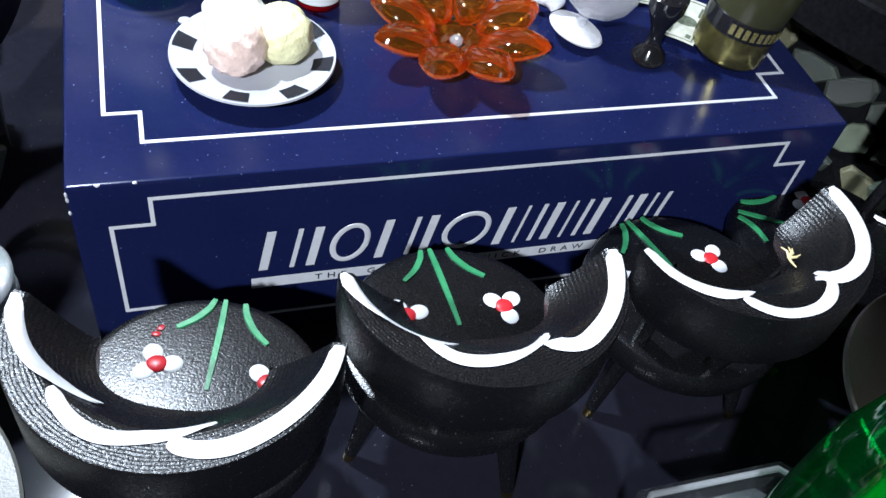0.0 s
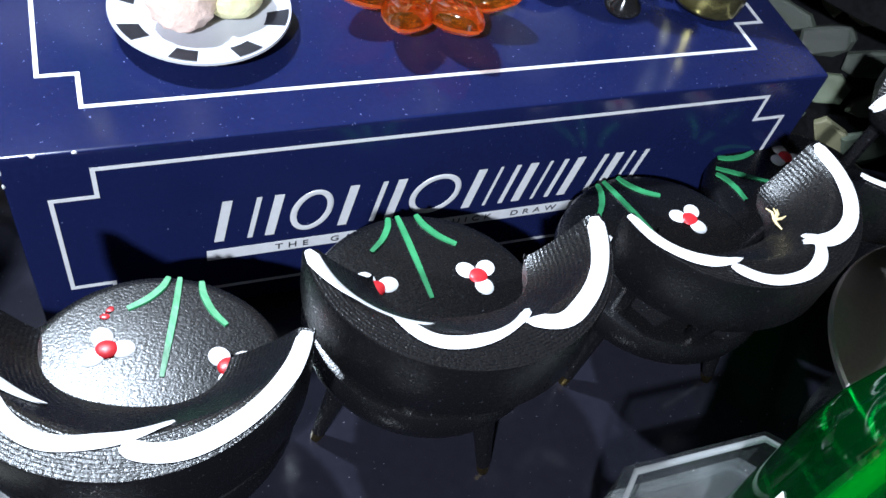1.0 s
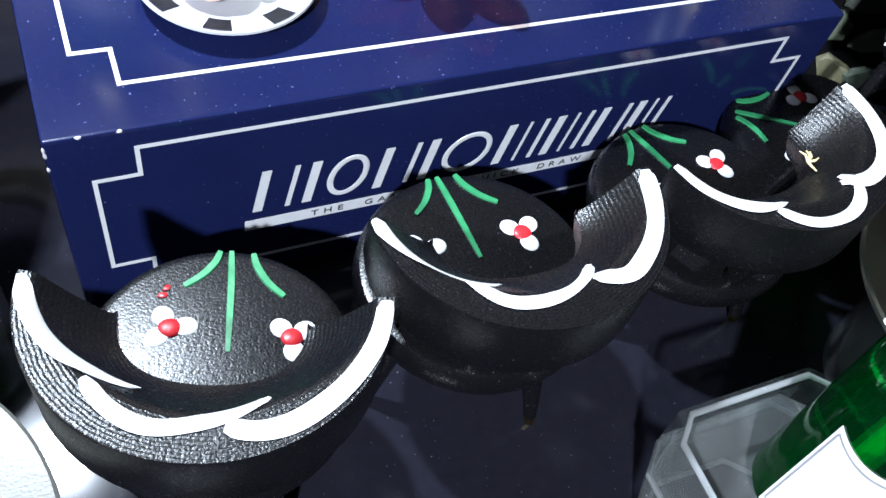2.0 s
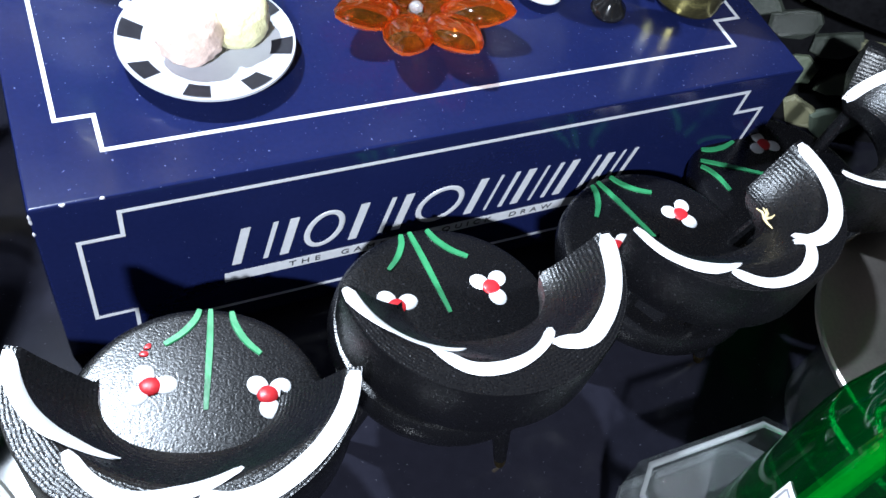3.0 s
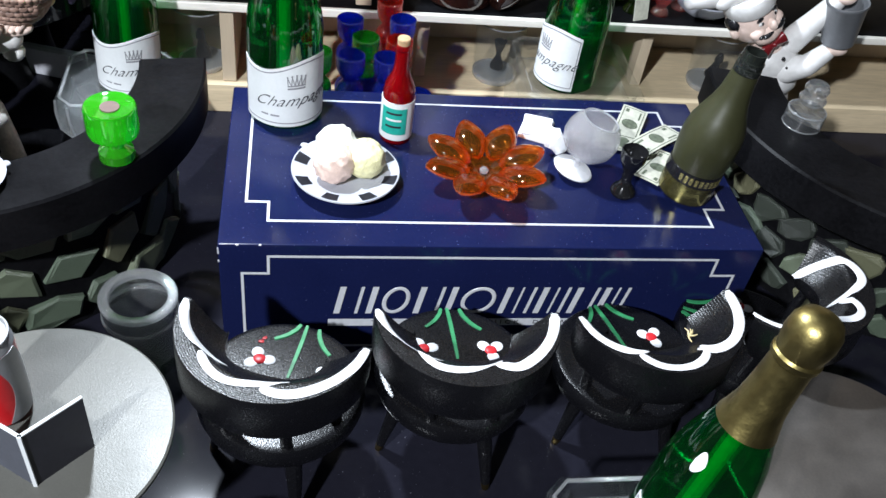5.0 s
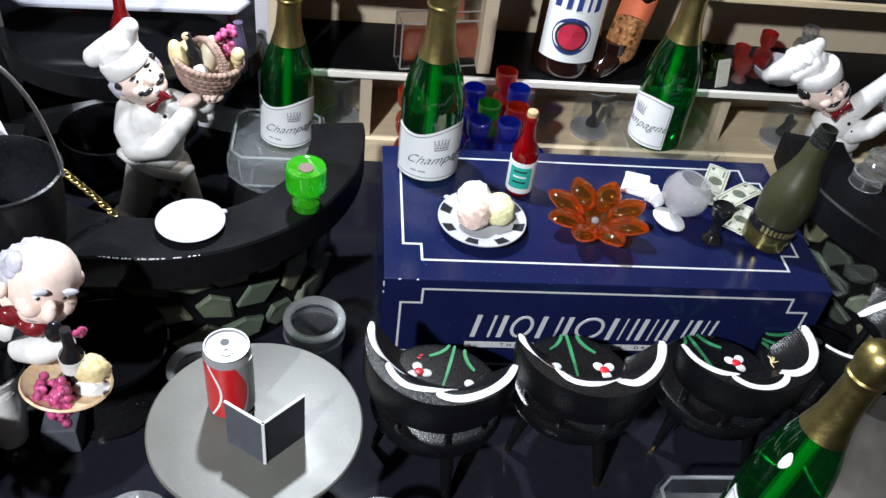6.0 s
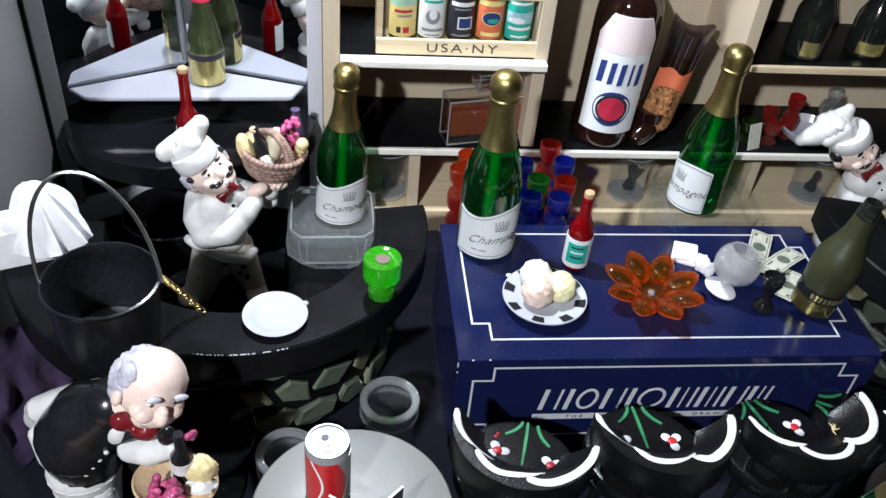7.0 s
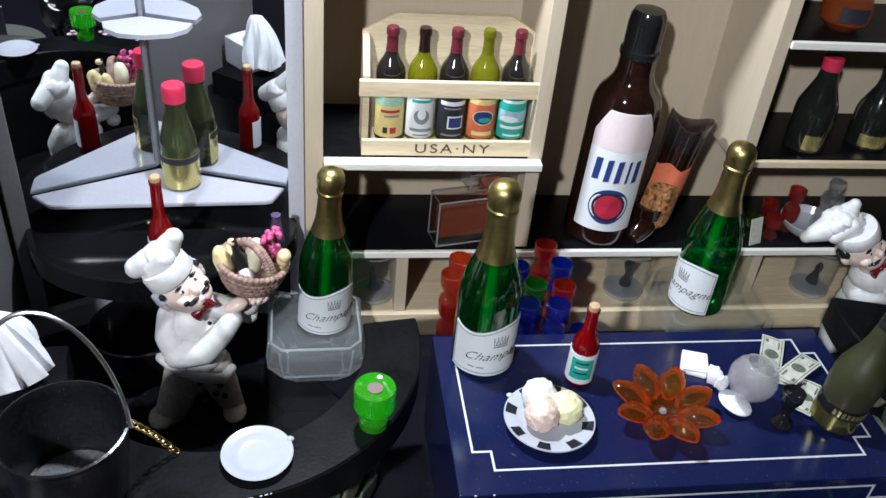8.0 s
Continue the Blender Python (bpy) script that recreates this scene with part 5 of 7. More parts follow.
TZ = 0.069
round_table((-0.1980, -0.0910), 0.0525, TZ, STEEL, "round brushed steel table on a clear glass base")
round_table((0.1340, -0.1130), 0.0525, 0.063, BROWN_STEEL, "round steel table with a brownish sheen")
dark_table = thing("black_round_table", (-0.2900, -0.0260, 0), "black glossy round table with a raised rim", "table")
bm = bm_new()
add_lathe(bm, [(0, 0.050), (0.0350, 0.050), (0.0365, 0.0505), (0.0375, 0.052), (0.0366, 0.0535), (0.0345, 0.0530), (0.0330, 0.0515), (0, 0.0512)], 72)
part("tabletop", bm, BLACK_GLOSS, dark_table)
bm = bm_new()
add_lathe(bm, [(0, 0), (0.028, 0), (0.028, 0.003), (0.012, 0.010), (0.010, 0.045), (0.020, 0.0498), (0, 0.0498)], 32)
part("pedestal", bm, BLACK_GLOSS, dark_table)

can = thing("soda_can", (-0.2110, -0.0800, TZ), "small red and silver soda can", "can", -20)
bm = bm_new()
add_lathe(bm, [(0, 0.001), (0.0085, 0.0), (0.0112, 0.0022), (0.0114, 0.0035), (0.0114, 0.0385)], 44)
part("can_body", bm, CAN_RED, can)
bm = bm_new()
add_lathe(bm, [(0.0114, 0.0385), (0.0112, 0.0395), (0.0103, 0.0420), (0.0107, 0.0428), (0.0107, 0.0436), (0.0100, 0.0436), (0.0096, 0.0425), (0, 0.0425)], 44)
lid = part("can_lid", bm, CAN_SILVER, can, "pale silver lid")
bm = bm_new()
add_lathe(bm, [(0.0012, 0.0426), (0.0030, 0.0426), (0.0030, 0.0432), (0.0012, 0.0432), (0.0012, 0.0426)], 20, Matrix.Translation((0.0015, -0.0028, 0)))
part("pull_tab", bm, CAN_SILVER, lid)
bm = bm_new()
add_lathe(bm, [(0, 0.04255), (0.0022, 0.04255), (0.0022, 0.0427), (0, 0.0427)], 16, Matrix.Translation((-0.0020, 0.0022, 0)))
part("opening", bm, INK, lid)
bm = flat_sheet(24, 8, 0.0120, lambda u: 0.0385, lambda u: 0.0030, 0.0001, 0.0002)
for v in bm.verts:
    v.co.x += 0.0045 * math.sin((v.co.y - 0.003) / 0.0355 * math.pi * 1.1)
wrap(bm, 0.01145, -8, 0)
part("silver_wave", bm, CAN_SILVER, can, "silver wave print", 50)
bm = flat_sheet(2, 12, 0.0012, lambda u: 0.0385, lambda u: 0.0030, 0.0001, 0.0002)
for v in bm.verts:
    v.co.x += 0.0060 * math.sin((v.co.y - 0.003) / 0.0355 * math.pi)
wrap(bm, 0.01145, -112, 0)
part("white_line", bm, WHITE_PAINT, can, "white line print", 50)

card = thing("tent_card", (-0.1915, -0.1150, TZ), "dark folded menu card with pale edges", "card")
for end in ((0.0175, 0.0165), (-0.0185, 0.0125)):
    ang, ln = math.atan2(end[1], end[0]), math.hypot(*end)
    bm = bm_new()
    add_box(bm, (0.0004, -0.0004, 0), (ln, 0.0004, 0.0300), m=Matrix.Rotation(ang, 4, "Z"))
    # left leaf gets a paler colour that stands in for its reflection
    leaf = part("card_leaf", bm, INK if end[0] > 0 else SLATE, card)
    bm = bm_new()
    add_box(bm, (0.0, -0.0006, 0.0300), (ln, 0.0006, 0.0306), m=Matrix.Rotation(ang, 4, "Z"))
    part("card_edge", bm, PAPER, leaf, "pale edge")
bm = bm_new()
add_box(bm, (-0.0007, -0.0007, 0), (0.0007, 0.0007, 0.0306))
part("fold_edge", bm, PAPER, card, "pale folded edge")

# ---- glass stools ----
def glass_jar(place, r, h):
    jar = thing("glass_stool", (*place, 0), "small clear glass jar used as a stool", "stool", group="glass stools round the table")
    bm = bm_new()
    add_lathe(bm, [(0, 0), (r * 0.86, 0), (r * 0.92, 0.002), (r * 0.93, h * 0.66), (r * 0.90, h * 0.72), (r * 0.96, h * 0.76), (r * 0.97, h * 0.80), (r * 0.97, h * 0.93), (r * 0.74, h * 0.93), (r * 0.72, h * 0.80), (r * 0.80, h * 0.68), (r * 0.80, h * 0.14), (r * 0.70, h * 0.10), (0, h * 0.09)], 44)
    part("jar_body", bm, JAR_GLASS, jar)
    bm = bm_new()
    add_lathe(bm, [(r * 0.97, h * 0.935), (r, h * 0.945), (r, h * 0.985), (r * 0.97, h), (r * 0.86, h), (r * 0.76, h * 0.985), (r * 0.74, h * 0.935), (r * 0.97, h * 0.935)], 44)
    part("rim", bm, RIM_GLASS, jar, "thick bright rim")
    bm = bm_new()
    add_lathe(bm, [(r * 0.935, h * 0.70), (r * 1.0, h * 0.73), (r * 1.0, h * 0.76), (r * 0.975, h * 0.775)], 44)
    part("thread_ring", bm, RIM_GLASS, jar, "raised ring")
    return jar


for place in ((-0.1740, 0.0030), (-0.2345, -0.0360), (-0.2515, -0.1330), (-0.1360, -0.1360)):
    glass_jar(place, 0.0185, 0.0455)


# ---- on the shelves ----
crate = thing("wine_crate", (-0.1185, 0.230, 0.163), "small pale wooden souvenir crate holding five wine bottles", "crate")
bm = bm_new()
add_outline(bm, [(-0.0605, 0), (0.0605, 0), (0.0605, 0.0760), (0.0385, 0.0895), (-0.0385, 0.0895), (-0.0605, 0.0760)], -0.0025, 0.0025, pose(0, 0.0265, 0, 90, 0, 0))
part("back_panel", bm, PINE_LONG, crate)
for x in (-0.0585, 0.0585):
    bm = bm_new()
    add_outline(bm, [(0.0, 0.0), (0.0238, 0.0), (0.0238, 0.0755), (0.0160, 0.0755), (0.0, 0.0560)], -0.0022, 0.0022, pose(x, 0, 0, 90, 0, 90))
    part("side_panel", bm, PINE_LONG, crate)
bm = bm_new()
add_box(bm, (-0.0560, -0.0030, 0.0), (0.0560, 0.0238, 0.006), 0.0006)
part("base_board", bm, PINE_LONG, crate)
bm = bm_new()
add_box(bm, (-0.0610, -0.0065, 0.0), (0.0610, -0.0030, 0.0120), 0.0008)
front = part("front_board", bm, PINE_LONG, crate)
bm = letters("USA\u00b7NY", 0.0098, 0.0001, stretch=1.30, space=1.25)
bmesh.ops.transform(bm, matrix=Matrix.Translation((0.001, -0.0066, 0.0058)) @ UPRIGHT, verts=bm.verts)
part("lettering", bm, BARREL_BAND, front, "burnt brown lettering", 0)
bm = bm_new()
add_box(bm, (-0.0635, -0.0065, 0.0440), (0.0635, -0.0025, 0.0555), 0.0008)
part("front_rail", bm, PINE_LONG, crate)
# each label: pieces of (shape, middle x, middle y, width, height, material), from the paper up
CRATE_LABELS = (
    (YELLOW_PRINT, (("bar", 0, 0.0310, 0.0225, 0.0060, MINT), ("bar", 0, 0.0240, 0.013, 0.0020, RED_PRINT), ("bar", 0.001, 0.0205, 0.010, 0.0014, GREY_INK), ("bar", -0.003, 0.0100, 0.003, 0.0045, INK), ("bar", 0.002, 0.0100, 0.004, 0.0045, RED_PRINT))),
    (PAPER, (("bar", 0, 0.0318, 0.014, 0.0020, TEAL), ("oval", 0, 0.0205, 0.0105, 0.0110, GREY_INK), ("oval", 0, 0.0225, 0.0055, 0.0080, PAPER), ("bar", 0, 0.0105, 0.015, 0.0022, GREY_INK), ("bar", 0, 0.0068, 0.010, 0.0010, GREY_INK))),
    (INK, (("bar", 0, 0.0305, 0.018, 0.0030, PAPER), ("bar", 0, 0.0268, 0.012, 0.0010, GREY_INK), ("bar", 0.002, 0.0165, 0.0105, 0.0095, PAPER), ("bar", 0.002, 0.0165, 0.0085, 0.0075, NAVY_PRINT), ("bar", 0, 0.0070, 0.014, 0.0012, GREY_INK))),
    (ORANGE_PRINT, (("bar", 0, 0.0320, 0.0225, 0.0040, YELLOW_PRINT), ("oval", 0, 0.0205, 0.0150, 0.0110, YELLOW_PRINT), ("oval", 0, 0.0205, 0.0132, 0.0095, NAVY_PRINT), ("oval", 0.001, 0.0190, 0.0080, 0.0035, TEAL), ("bar", 0, 0.0085, 0.014, 0.0030, YELLOW_PRINT))),
    (TEAL, (("bar", 0, 0.0325, 0.018, 0.0020, PAPER), ("bar", 0, 0.0215, 0.0225, 0.0085, PALE_BLUE), ("oval", -0.003, 0.0195, 0.0120, 0.0045, PAPER), ("bar", 0, 0.0135, 0.017, 0.0022, PAPER), ("bar", 0, 0.0075, 0.012, 0.0014, PAPER))))
for k, (body, foil, plain) in enumerate(((WINE_GLASS, BURGUNDY, "dark"), (YELLOW_GLASS, BROWN_GLASS, "yellow"), (WINE_GLASS, BURGUNDY, "dark"), (YELLOW_GLASS, YELLOW_GLASS, "yellow"), (WINE_GLASS, BURGUNDY, "dark"))):
    b = thing("wine_bottle", (-0.1180 + (k - 2) * 0.0212, 0.2400, 0.1692), f"tiny {plain} glass wine bottle with a printed label in the crate", "bottle", group="bottles in the crate")
    bm = bm_new()
    add_lathe(bm, [(0, 0.001), (0.0080, 0.0), (0.0095, 0.0012), (0.0099, 0.003), (0.0099, 0.0480), (0.0094, 0.0520), (0.0076, 0.0560), (0.0054, 0.0595), (0.0040, 0.0630), (0.0034, 0.0680), (0.0034, 0.0790), (0, 0.0790)], 32)
    part("bottle_glass", bm, body, b)
    bm = bm_new()
    add_lathe(bm, [(0.0041, 0.0640), (0.0038, 0.0680), (0.0037, 0.0745), (0.0043, 0.0750), (0.0043, 0.0785), (0.0037, 0.0800), (0, 0.0802)], 20)
    part("neck_foil", bm, foil, b)
    paper, pieces = CRATE_LABELS[k]
    bm = flat_sheet(24, 2, 0.0250, lambda u: 0.0355, lambda u: 0.0045)
    wrap(bm, 0.0100, -90, 0)
    label = part("paper_label", bm, paper, b, "printed label", 50)
    for j, (shape, x, y, w, h, m) in enumerate(pieces):
        z = 0.00035 + 0.0001 * j
        if shape == "bar":
            bm = flat_sheet(12, 1, w, lambda u: y + h / 2, lambda u: y - h / 2, z, 0.0001)
        else:
            bm = flat_sheet(20, 1, w, lambda u: y + h / 2 * math.sqrt(max(0.004, 1 - u * u)), lambda u: y - h / 2 * math.sqrt(max(0.004, 1 - u * u)), z, 0.0001)
        bmesh.ops.translate(bm, vec=(x, 0, 0), verts=bm.verts)
        wrap(bm, 0.0100, -90, 0)
        part("label_print", bm, m, label, "", 0)

beer = thing("beer_bottle", (0.0060, 0.2500, 0.083), "brown beer bottle with a white label and black cap", "bottle", -100)
beer.matrix_world = pose(0.0075, 0.2500, 0.083, 0, 1.6, 0) @ pose(0, 0, 0, 0, 0, -100)
bm = bm_new()
add_lathe(bm, [(0, 0), (0.0225, 0), (0.0245, 0.002), (0.0250, 0.006), (0.0252, 0.098), (0.0250, 0.106), (0.0242, 0.114), (0.0216, 0.121), (0.0172, 0.1265), (0.0146, 0.131), (0.0132, 0.137), (0.0128, 0.150), (0, 0.150)], 48)
part("bottle_glass", bm, BROWN_GLASS, beer)
bm = bm_new()
add_lathe(bm, [(0.0110, 0.1470), (0.0140, 0.1475), (0.0143, 0.1500), (0.0139, 0.1520), (0.0128, 0.1530), (0.0129, 0.1700), (0.0122, 0.1760), (0.0104, 0.1795), (0, 0.1805)], 40)
part("cap", bm, BLACK_PLASTIC, beer, "black plastic cap")
bm = flat_sheet(36, 4, 0.048, lambda u: 0.1135 - 0.018 * max(0, (abs(u) - 0.62) / 0.38), lambda u: 0.0155)
wrap(bm, 0.0251, 0, 0)
label = part("paper_label", bm, PAPER, beer, "white paper label", 50)
bm = flat_sheet(36, 2, 0.0476, lambda u: 0.1130 - 0.018 * max(0, (abs(u) - 0.62) / 0.38), lambda u: 0.0835, 0.0004, 0.0001)
wrap(bm, 0.0251, 0, 0)
part("upper_panel", bm, PINK_PAPER, label, "pale pinkish upper panel", 50)
for x0, x1 in ((-0.0175, -0.0125), (-0.0085, -0.0045), (-0.0010, 0.0030), (0.0070, 0.0090), (0.0125, 0.0165)):
    bm = bm_new()
    add_outline(bm, [(x0, 0.0575), (x1, 0.0585), (x1 + 0.001, 0.0765), (x0 + 0.001, 0.0755)], 0.0005, 0.0007)
    wrap(bm, 0.0251, 0, 0)
    part("wordmark_bar", bm, NAVY_PRINT, label, "plain navy bar", 0)
for r0, m, d in ((0.0150, NAVY_PRINT, 0.00045), (0.0124, INK, 0.0006), (0.0102, RED_PRINT, 0.00075)):
    bm = bm_new()
    add_lathe(bm, [(0, d), (r0, d), (r0, d + 0.0001), (0, d + 0.0001)], 36)
    wrap(bm, 0.0251, 0, 0.0370)
    part("round_mark", bm, m, label, "round print", 0)

boot = thing("boot_bottle", (0.0445, 0.2420, 0.083), "glass boot-shaped bottle with orange leather-like print", "bottle", 0)
lean = pose(0, 0, 0, -4, 10, 0)
bm = bm_new()
sole = [Vector(p) for p in ((-0.0150, -0.0150, 0.0065), (-0.0120, -0.0120, 0.0085), (-0.0070, -0.0075, 0.0105), (-0.0020, -0.0020, 0.0140), (0.0000, 0.0, 0.0200), (0.0, 0.0, 0.0300))]
add_tube(bm, sole, [0.0050, 0.0080, 0.0102, 0.0122, 0.0128, 0.0130], 20)
for v in bm.verts:
    v.co.z = max(v.co.z, 0.0004)
part("boot_foot", bm, BROWN_GLASS, boot, "dark glass foot")
bm = bm_new()
add_lathe(bm, [(0, 0.018), (0.0126, 0.018), (0.0131, 0.030), (0.0130, 0.045), (0.0135, 0.066), (0.0142, 0.078)], 40, lean)
part("boot_shaft", bm, BROWN_GLASS, boot, "dark glass shaft")
bm = bm_new()
add_lathe(bm, [(0.0142, 0.078), (0.0150, 0.088), (0.0162, 0.100), (0.0152, 0.100), (0.0138, 0.088), (0.0130, 0.078)], 40)
for v in bm.verts:
    if v.co.z > 0.095:
        v.co.z += 0.0045 * math.cos(2 * math.atan2(v.co.y, v.co.x) + 0.6)
bmesh.ops.transform(bm, matrix=lean, verts=bm.verts)
part("boot_rim", bm, SMOKE_GLASS, boot, "clear smoky glass rim")
bm = flat_sheet(24, 10, 0.032, lambda u: 0.052 - 0.006 * u * u, lambda u: 0.014 + 0.008 * u * u)
wrap(bm, 0.0136, -105, 0)
bmesh.ops.transform(bm, matrix=lean, verts=bm.verts)
part("print", bm, BOOT_PRINT, boot, "orange and brown print", 50)
bm = flat_sheet(24, 3, 0.031, lambda u: 0.066 - 0.002 * math.sin(5 * u), lambda u: 0.0525 - 0.006 * u * u)
wrap(bm, 0.0140, -105, 0)
bmesh.ops.transform(bm, matrix=lean, verts=bm.verts)
part("print_band", bm, ORANGE_PRINT, boot, "red-orange band", 50)

flask = thing("perfume_flask", (-0.0900, 0.2425, 0.083), "rectangular glass perfume flask with amber liquid and a glass block cap", "perfume", 12)
bm = bm_new()
add_box(bm, (-0.0345, -0.0100, 0.0), (0.0345, 0.0100, 0.040), 0.002)
part("flask_glass", bm, FLASK_GLASS, flask)
# edge highlights of the flask, made as milky tubes
bm = bm_new()
for z in (0.0012, 0.0388):
    add_tube(bm, [(-0.0339, -0.0094, z), (0.0339, -0.0094, z), (0.0339, 0.0094, z), (-0.0339, 0.0094, z)], 0.0007, 6, closed=True)
for x, y in ((-0.0339, -0.0094), (0.0339, -0.0094), (0.0339, 0.0094), (-0.0339, 0.0094)):
    add_tube(bm, [(x, y, 0.0012), (x, y, 0.0388)], 0.0007, 6)
part("glass_edge", bm, CUT_EDGE, flask, "milky tubes standing in for light caught on the glass edges", 60)
bm = bm_new()
add_box(bm, (-0.0310, -0.0070, 0.006), (0.0310, 0.0070, 0.029), 0.002)
part("liquid", bm, AMBER_LIQUID, flask, "amber liquid")
bm = bm_new()
add_box(bm, (0.001, -0.006, 0.040), (0.014, 0.006, 0.045), 0.0006)
part("collar", bm, COPPER, flask, "copper-coloured collar")
bm = bm_new()
add_box(bm, (-0.012, -0.009, 0.045), (0.026, 0.009, 0.060), 0.001)
cap = part("cap", bm, FLASK_GLASS, flask, "clear glass block cap")
# the cap's edge highlights, made the same way
bm = bm_new()
for z in (0.0460, 0.0592):
    add_tube(bm, [(-0.0114, -0.0084, z), (0.0254, -0.0084, z), (0.0254, 0.0084, z), (-0.0114, 0.0084, z)], 0.0006, 6, closed=True)
for x, y in ((-0.0114, -0.0084), (0.0254, -0.0084), (0.0254, 0.0084), (-0.0114, 0.0084)):
    add_tube(bm, [(x, y, 0.0460), (x, y, 0.0592)], 0.0006, 6)
part("glass_edge", bm, CUT_EDGE, cap, "milky tubes standing in for light caught on the glass edges", 60)
bm = bm_new()
add_box(bm, (0.002, -0.005, 0.0452), (0.013, 0.005, 0.0545), 0.0008)
part("spray_head", bm, COPPER, cap, "copper-coloured spray head")


def dark_bottle(place, h, cap, gold, label):
    b = thing("liquor_bottle", place, label, "bottle", group="bottles on the side shelves")
    bm = bm_new()
    add_lathe(bm, [(0, 0), (0.0140, 0), (0.0152, 0.0015), (0.0152, h * 0.42), (0.0145, h * 0.50), (0.0110, h * 0.63), (0.0075, h * 0.76), (0.0062, h * 0.90), (0, h * 0.90)], 36)
    part("bottle_glass", bm, DARK_BOTTLE, b)
    bm = bm_new()
    add_lathe(bm, [(0.0062, h * 0.86), (0.0070, h * 0.87), (0.0072, h * 0.985), (0.0064, h), (0, h)], 28)
    part("cap", bm, cap, b)
    bm = flat_sheet(20, 2, 0.012 if not gold else 0.022, lambda u: h * 0.22, lambda u: h * 0.06)
    wrap(bm, 0.0154, -105, 0)
    part("label_print", bm, GOLD_LABEL, b, "gold label", 50)
    return b


dark_bottle((0.1540, 0.2450, 0.163), 0.072, RED_CAP, False, "dark liquor bottle with a red cap and small gold label")
dark_bottle((0.2070, 0.2500, 0.163), 0.062, BLACK_PLASTIC, True, "dark liquor bottle with a gold label")
flat = thing("round_bottle", (0.1530, 0.2500, 0.255), "small round brown liquor bottle with a dark label", "bottle")
bm = bm_new()
add_lathe(bm, [(0, 0), (0.010, 0), (0.0165, 0.006), (0.0175, 0.014), (0.0150, 0.022), (0.0070, 0.030), (0.0060, 0.040), (0, 0.040)], 36)
part("bottle_glass", bm, AMBER_LIQUID, flat)
bm = flat_sheet(20, 2, 0.020, lambda u: 0.019, lambda u: 0.009)
wrap(bm, 0.0177, -100, 0)
part("label_print", bm, INK, flat, "dark label", 50)

green = thing("sake_bottle", (-0.3035, 0.2530, 0.122), "olive green glass bottle with red cap and gold label", "bottle")
bm = bm_new()
add_lathe(bm, [(0, 0), (0.0115, 0), (0.0127, 0.0012), (0.0128, 0.030), (0.0120, 0.038), (0.0092, 0.049), (0.0066, 0.058), (0.0058, 0.067), (0, 0.067)], 40)
part("bottle_glass", bm, SMOKE_OLIVE, green)
bm = bm_new()
add_lathe(bm, [(0.0062, 0.0645), (0.0074, 0.0650), (0.0078, 0.0745), (0.0072, 0.0765), (0, 0.0768)], 32)
part("cap", bm, RED_CAP, green, "red screw cap")
bm = flat_sheet(28, 2, 0.044, lambda u: 0.0270, lambda u: 0.0020)
wrap(bm, 0.0129, -80, 0)
label = part("gold_label", bm, GOLD_LABEL, green, "shiny gold label", 50)
bm = flat_sheet(28, 1, 0.042, lambda u: 0.0265, lambda u: 0.0220, 0.0004, 0.0001)
wrap(bm, 0.0129, -80, 0)
part("label_print", bm, INK, label, "", 50)


# ---- coloured cups, tumblers and chess pieces ----
CUP = [(0, 0), (0.0086, 0), (0.0090, 0.001), (0.0080, 0.0035), (0.0050, 0.0065), (0.0048, 0.008), (0.0080, 0.012), (0.0090, 0.016), (0.0092, 0.0235), (0.0084, 0.0240), (0.0078, 0.0170), (0.0060, 0.0120), (0, 0.0105)]


def stack(x, y, z, colours, group, size=0.9):
    for k, (mat, word) in enumerate(colours):
        bm = bm_new()
        add_lathe(bm, CUP, 24, Matrix.Diagonal((size, size, size / 0.9, 1)))
        solid("plastic_goblet", bm, mat, f"tiny {word} plastic goblet in a stack", "goblet", (x, y, z + 0.0242 * size / 0.9 * k), group=group)


R, B, G, O = (RED_CUP, "red"), (BLUE_CUP, "blue"), (GREEN_CUP, "green"), (ORANGE_CUP, "orange")
D = (OLIVE_CUP, "dark olive")
for x, y, colours in ((-0.0419, 0.2120, (R, B, R, R)), (-0.0596, 0.1660, (B, G, B, G)), (-0.0396, 0.1640, (R, B, B, R)), (-0.0354, 0.1890, (B, B, R, B)), (-0.0680, 0.1870, (G, B, B, B)), (-0.0480, 0.1440, (B, R, B, B)), (-0.0690, 0.1450, (G, B, G, B)), (-0.0880, 0.1480, (B, G, B, G)), (-0.0280, 0.1440, (R, B, B)), (-0.0980, 0.1720, (O, R, O, O)), (-0.1160, 0.1780, (O, O, R, O)), (-0.1080, 0.1960, (R, O, O, O))):
    stack(x, y, 0.0, colours, "coloured goblets behind the box")
for x, y, colours in ((0.1500, 0.2400, (R,)), (0.1680, 0.2500, (R, R)), (0.1560, 0.2620, (R,)), (0.1300, 0.2420, (D,)), (0.1240, 0.2600, (D,))):
    stack(x, y, 0.083, colours, "red and green goblets on the shelf", 0.72)
note = bm_new()
add_box(note, (-0.006, -0.0002, 0), (0.006, 0.0002, 0.022), m=pose(0, 0, 0, -14, 0, 20))
solid("price_card", note, BILL, "small greenish paper card leaning on the goblets", "card", (0.1330, 0.2290, 0.083))


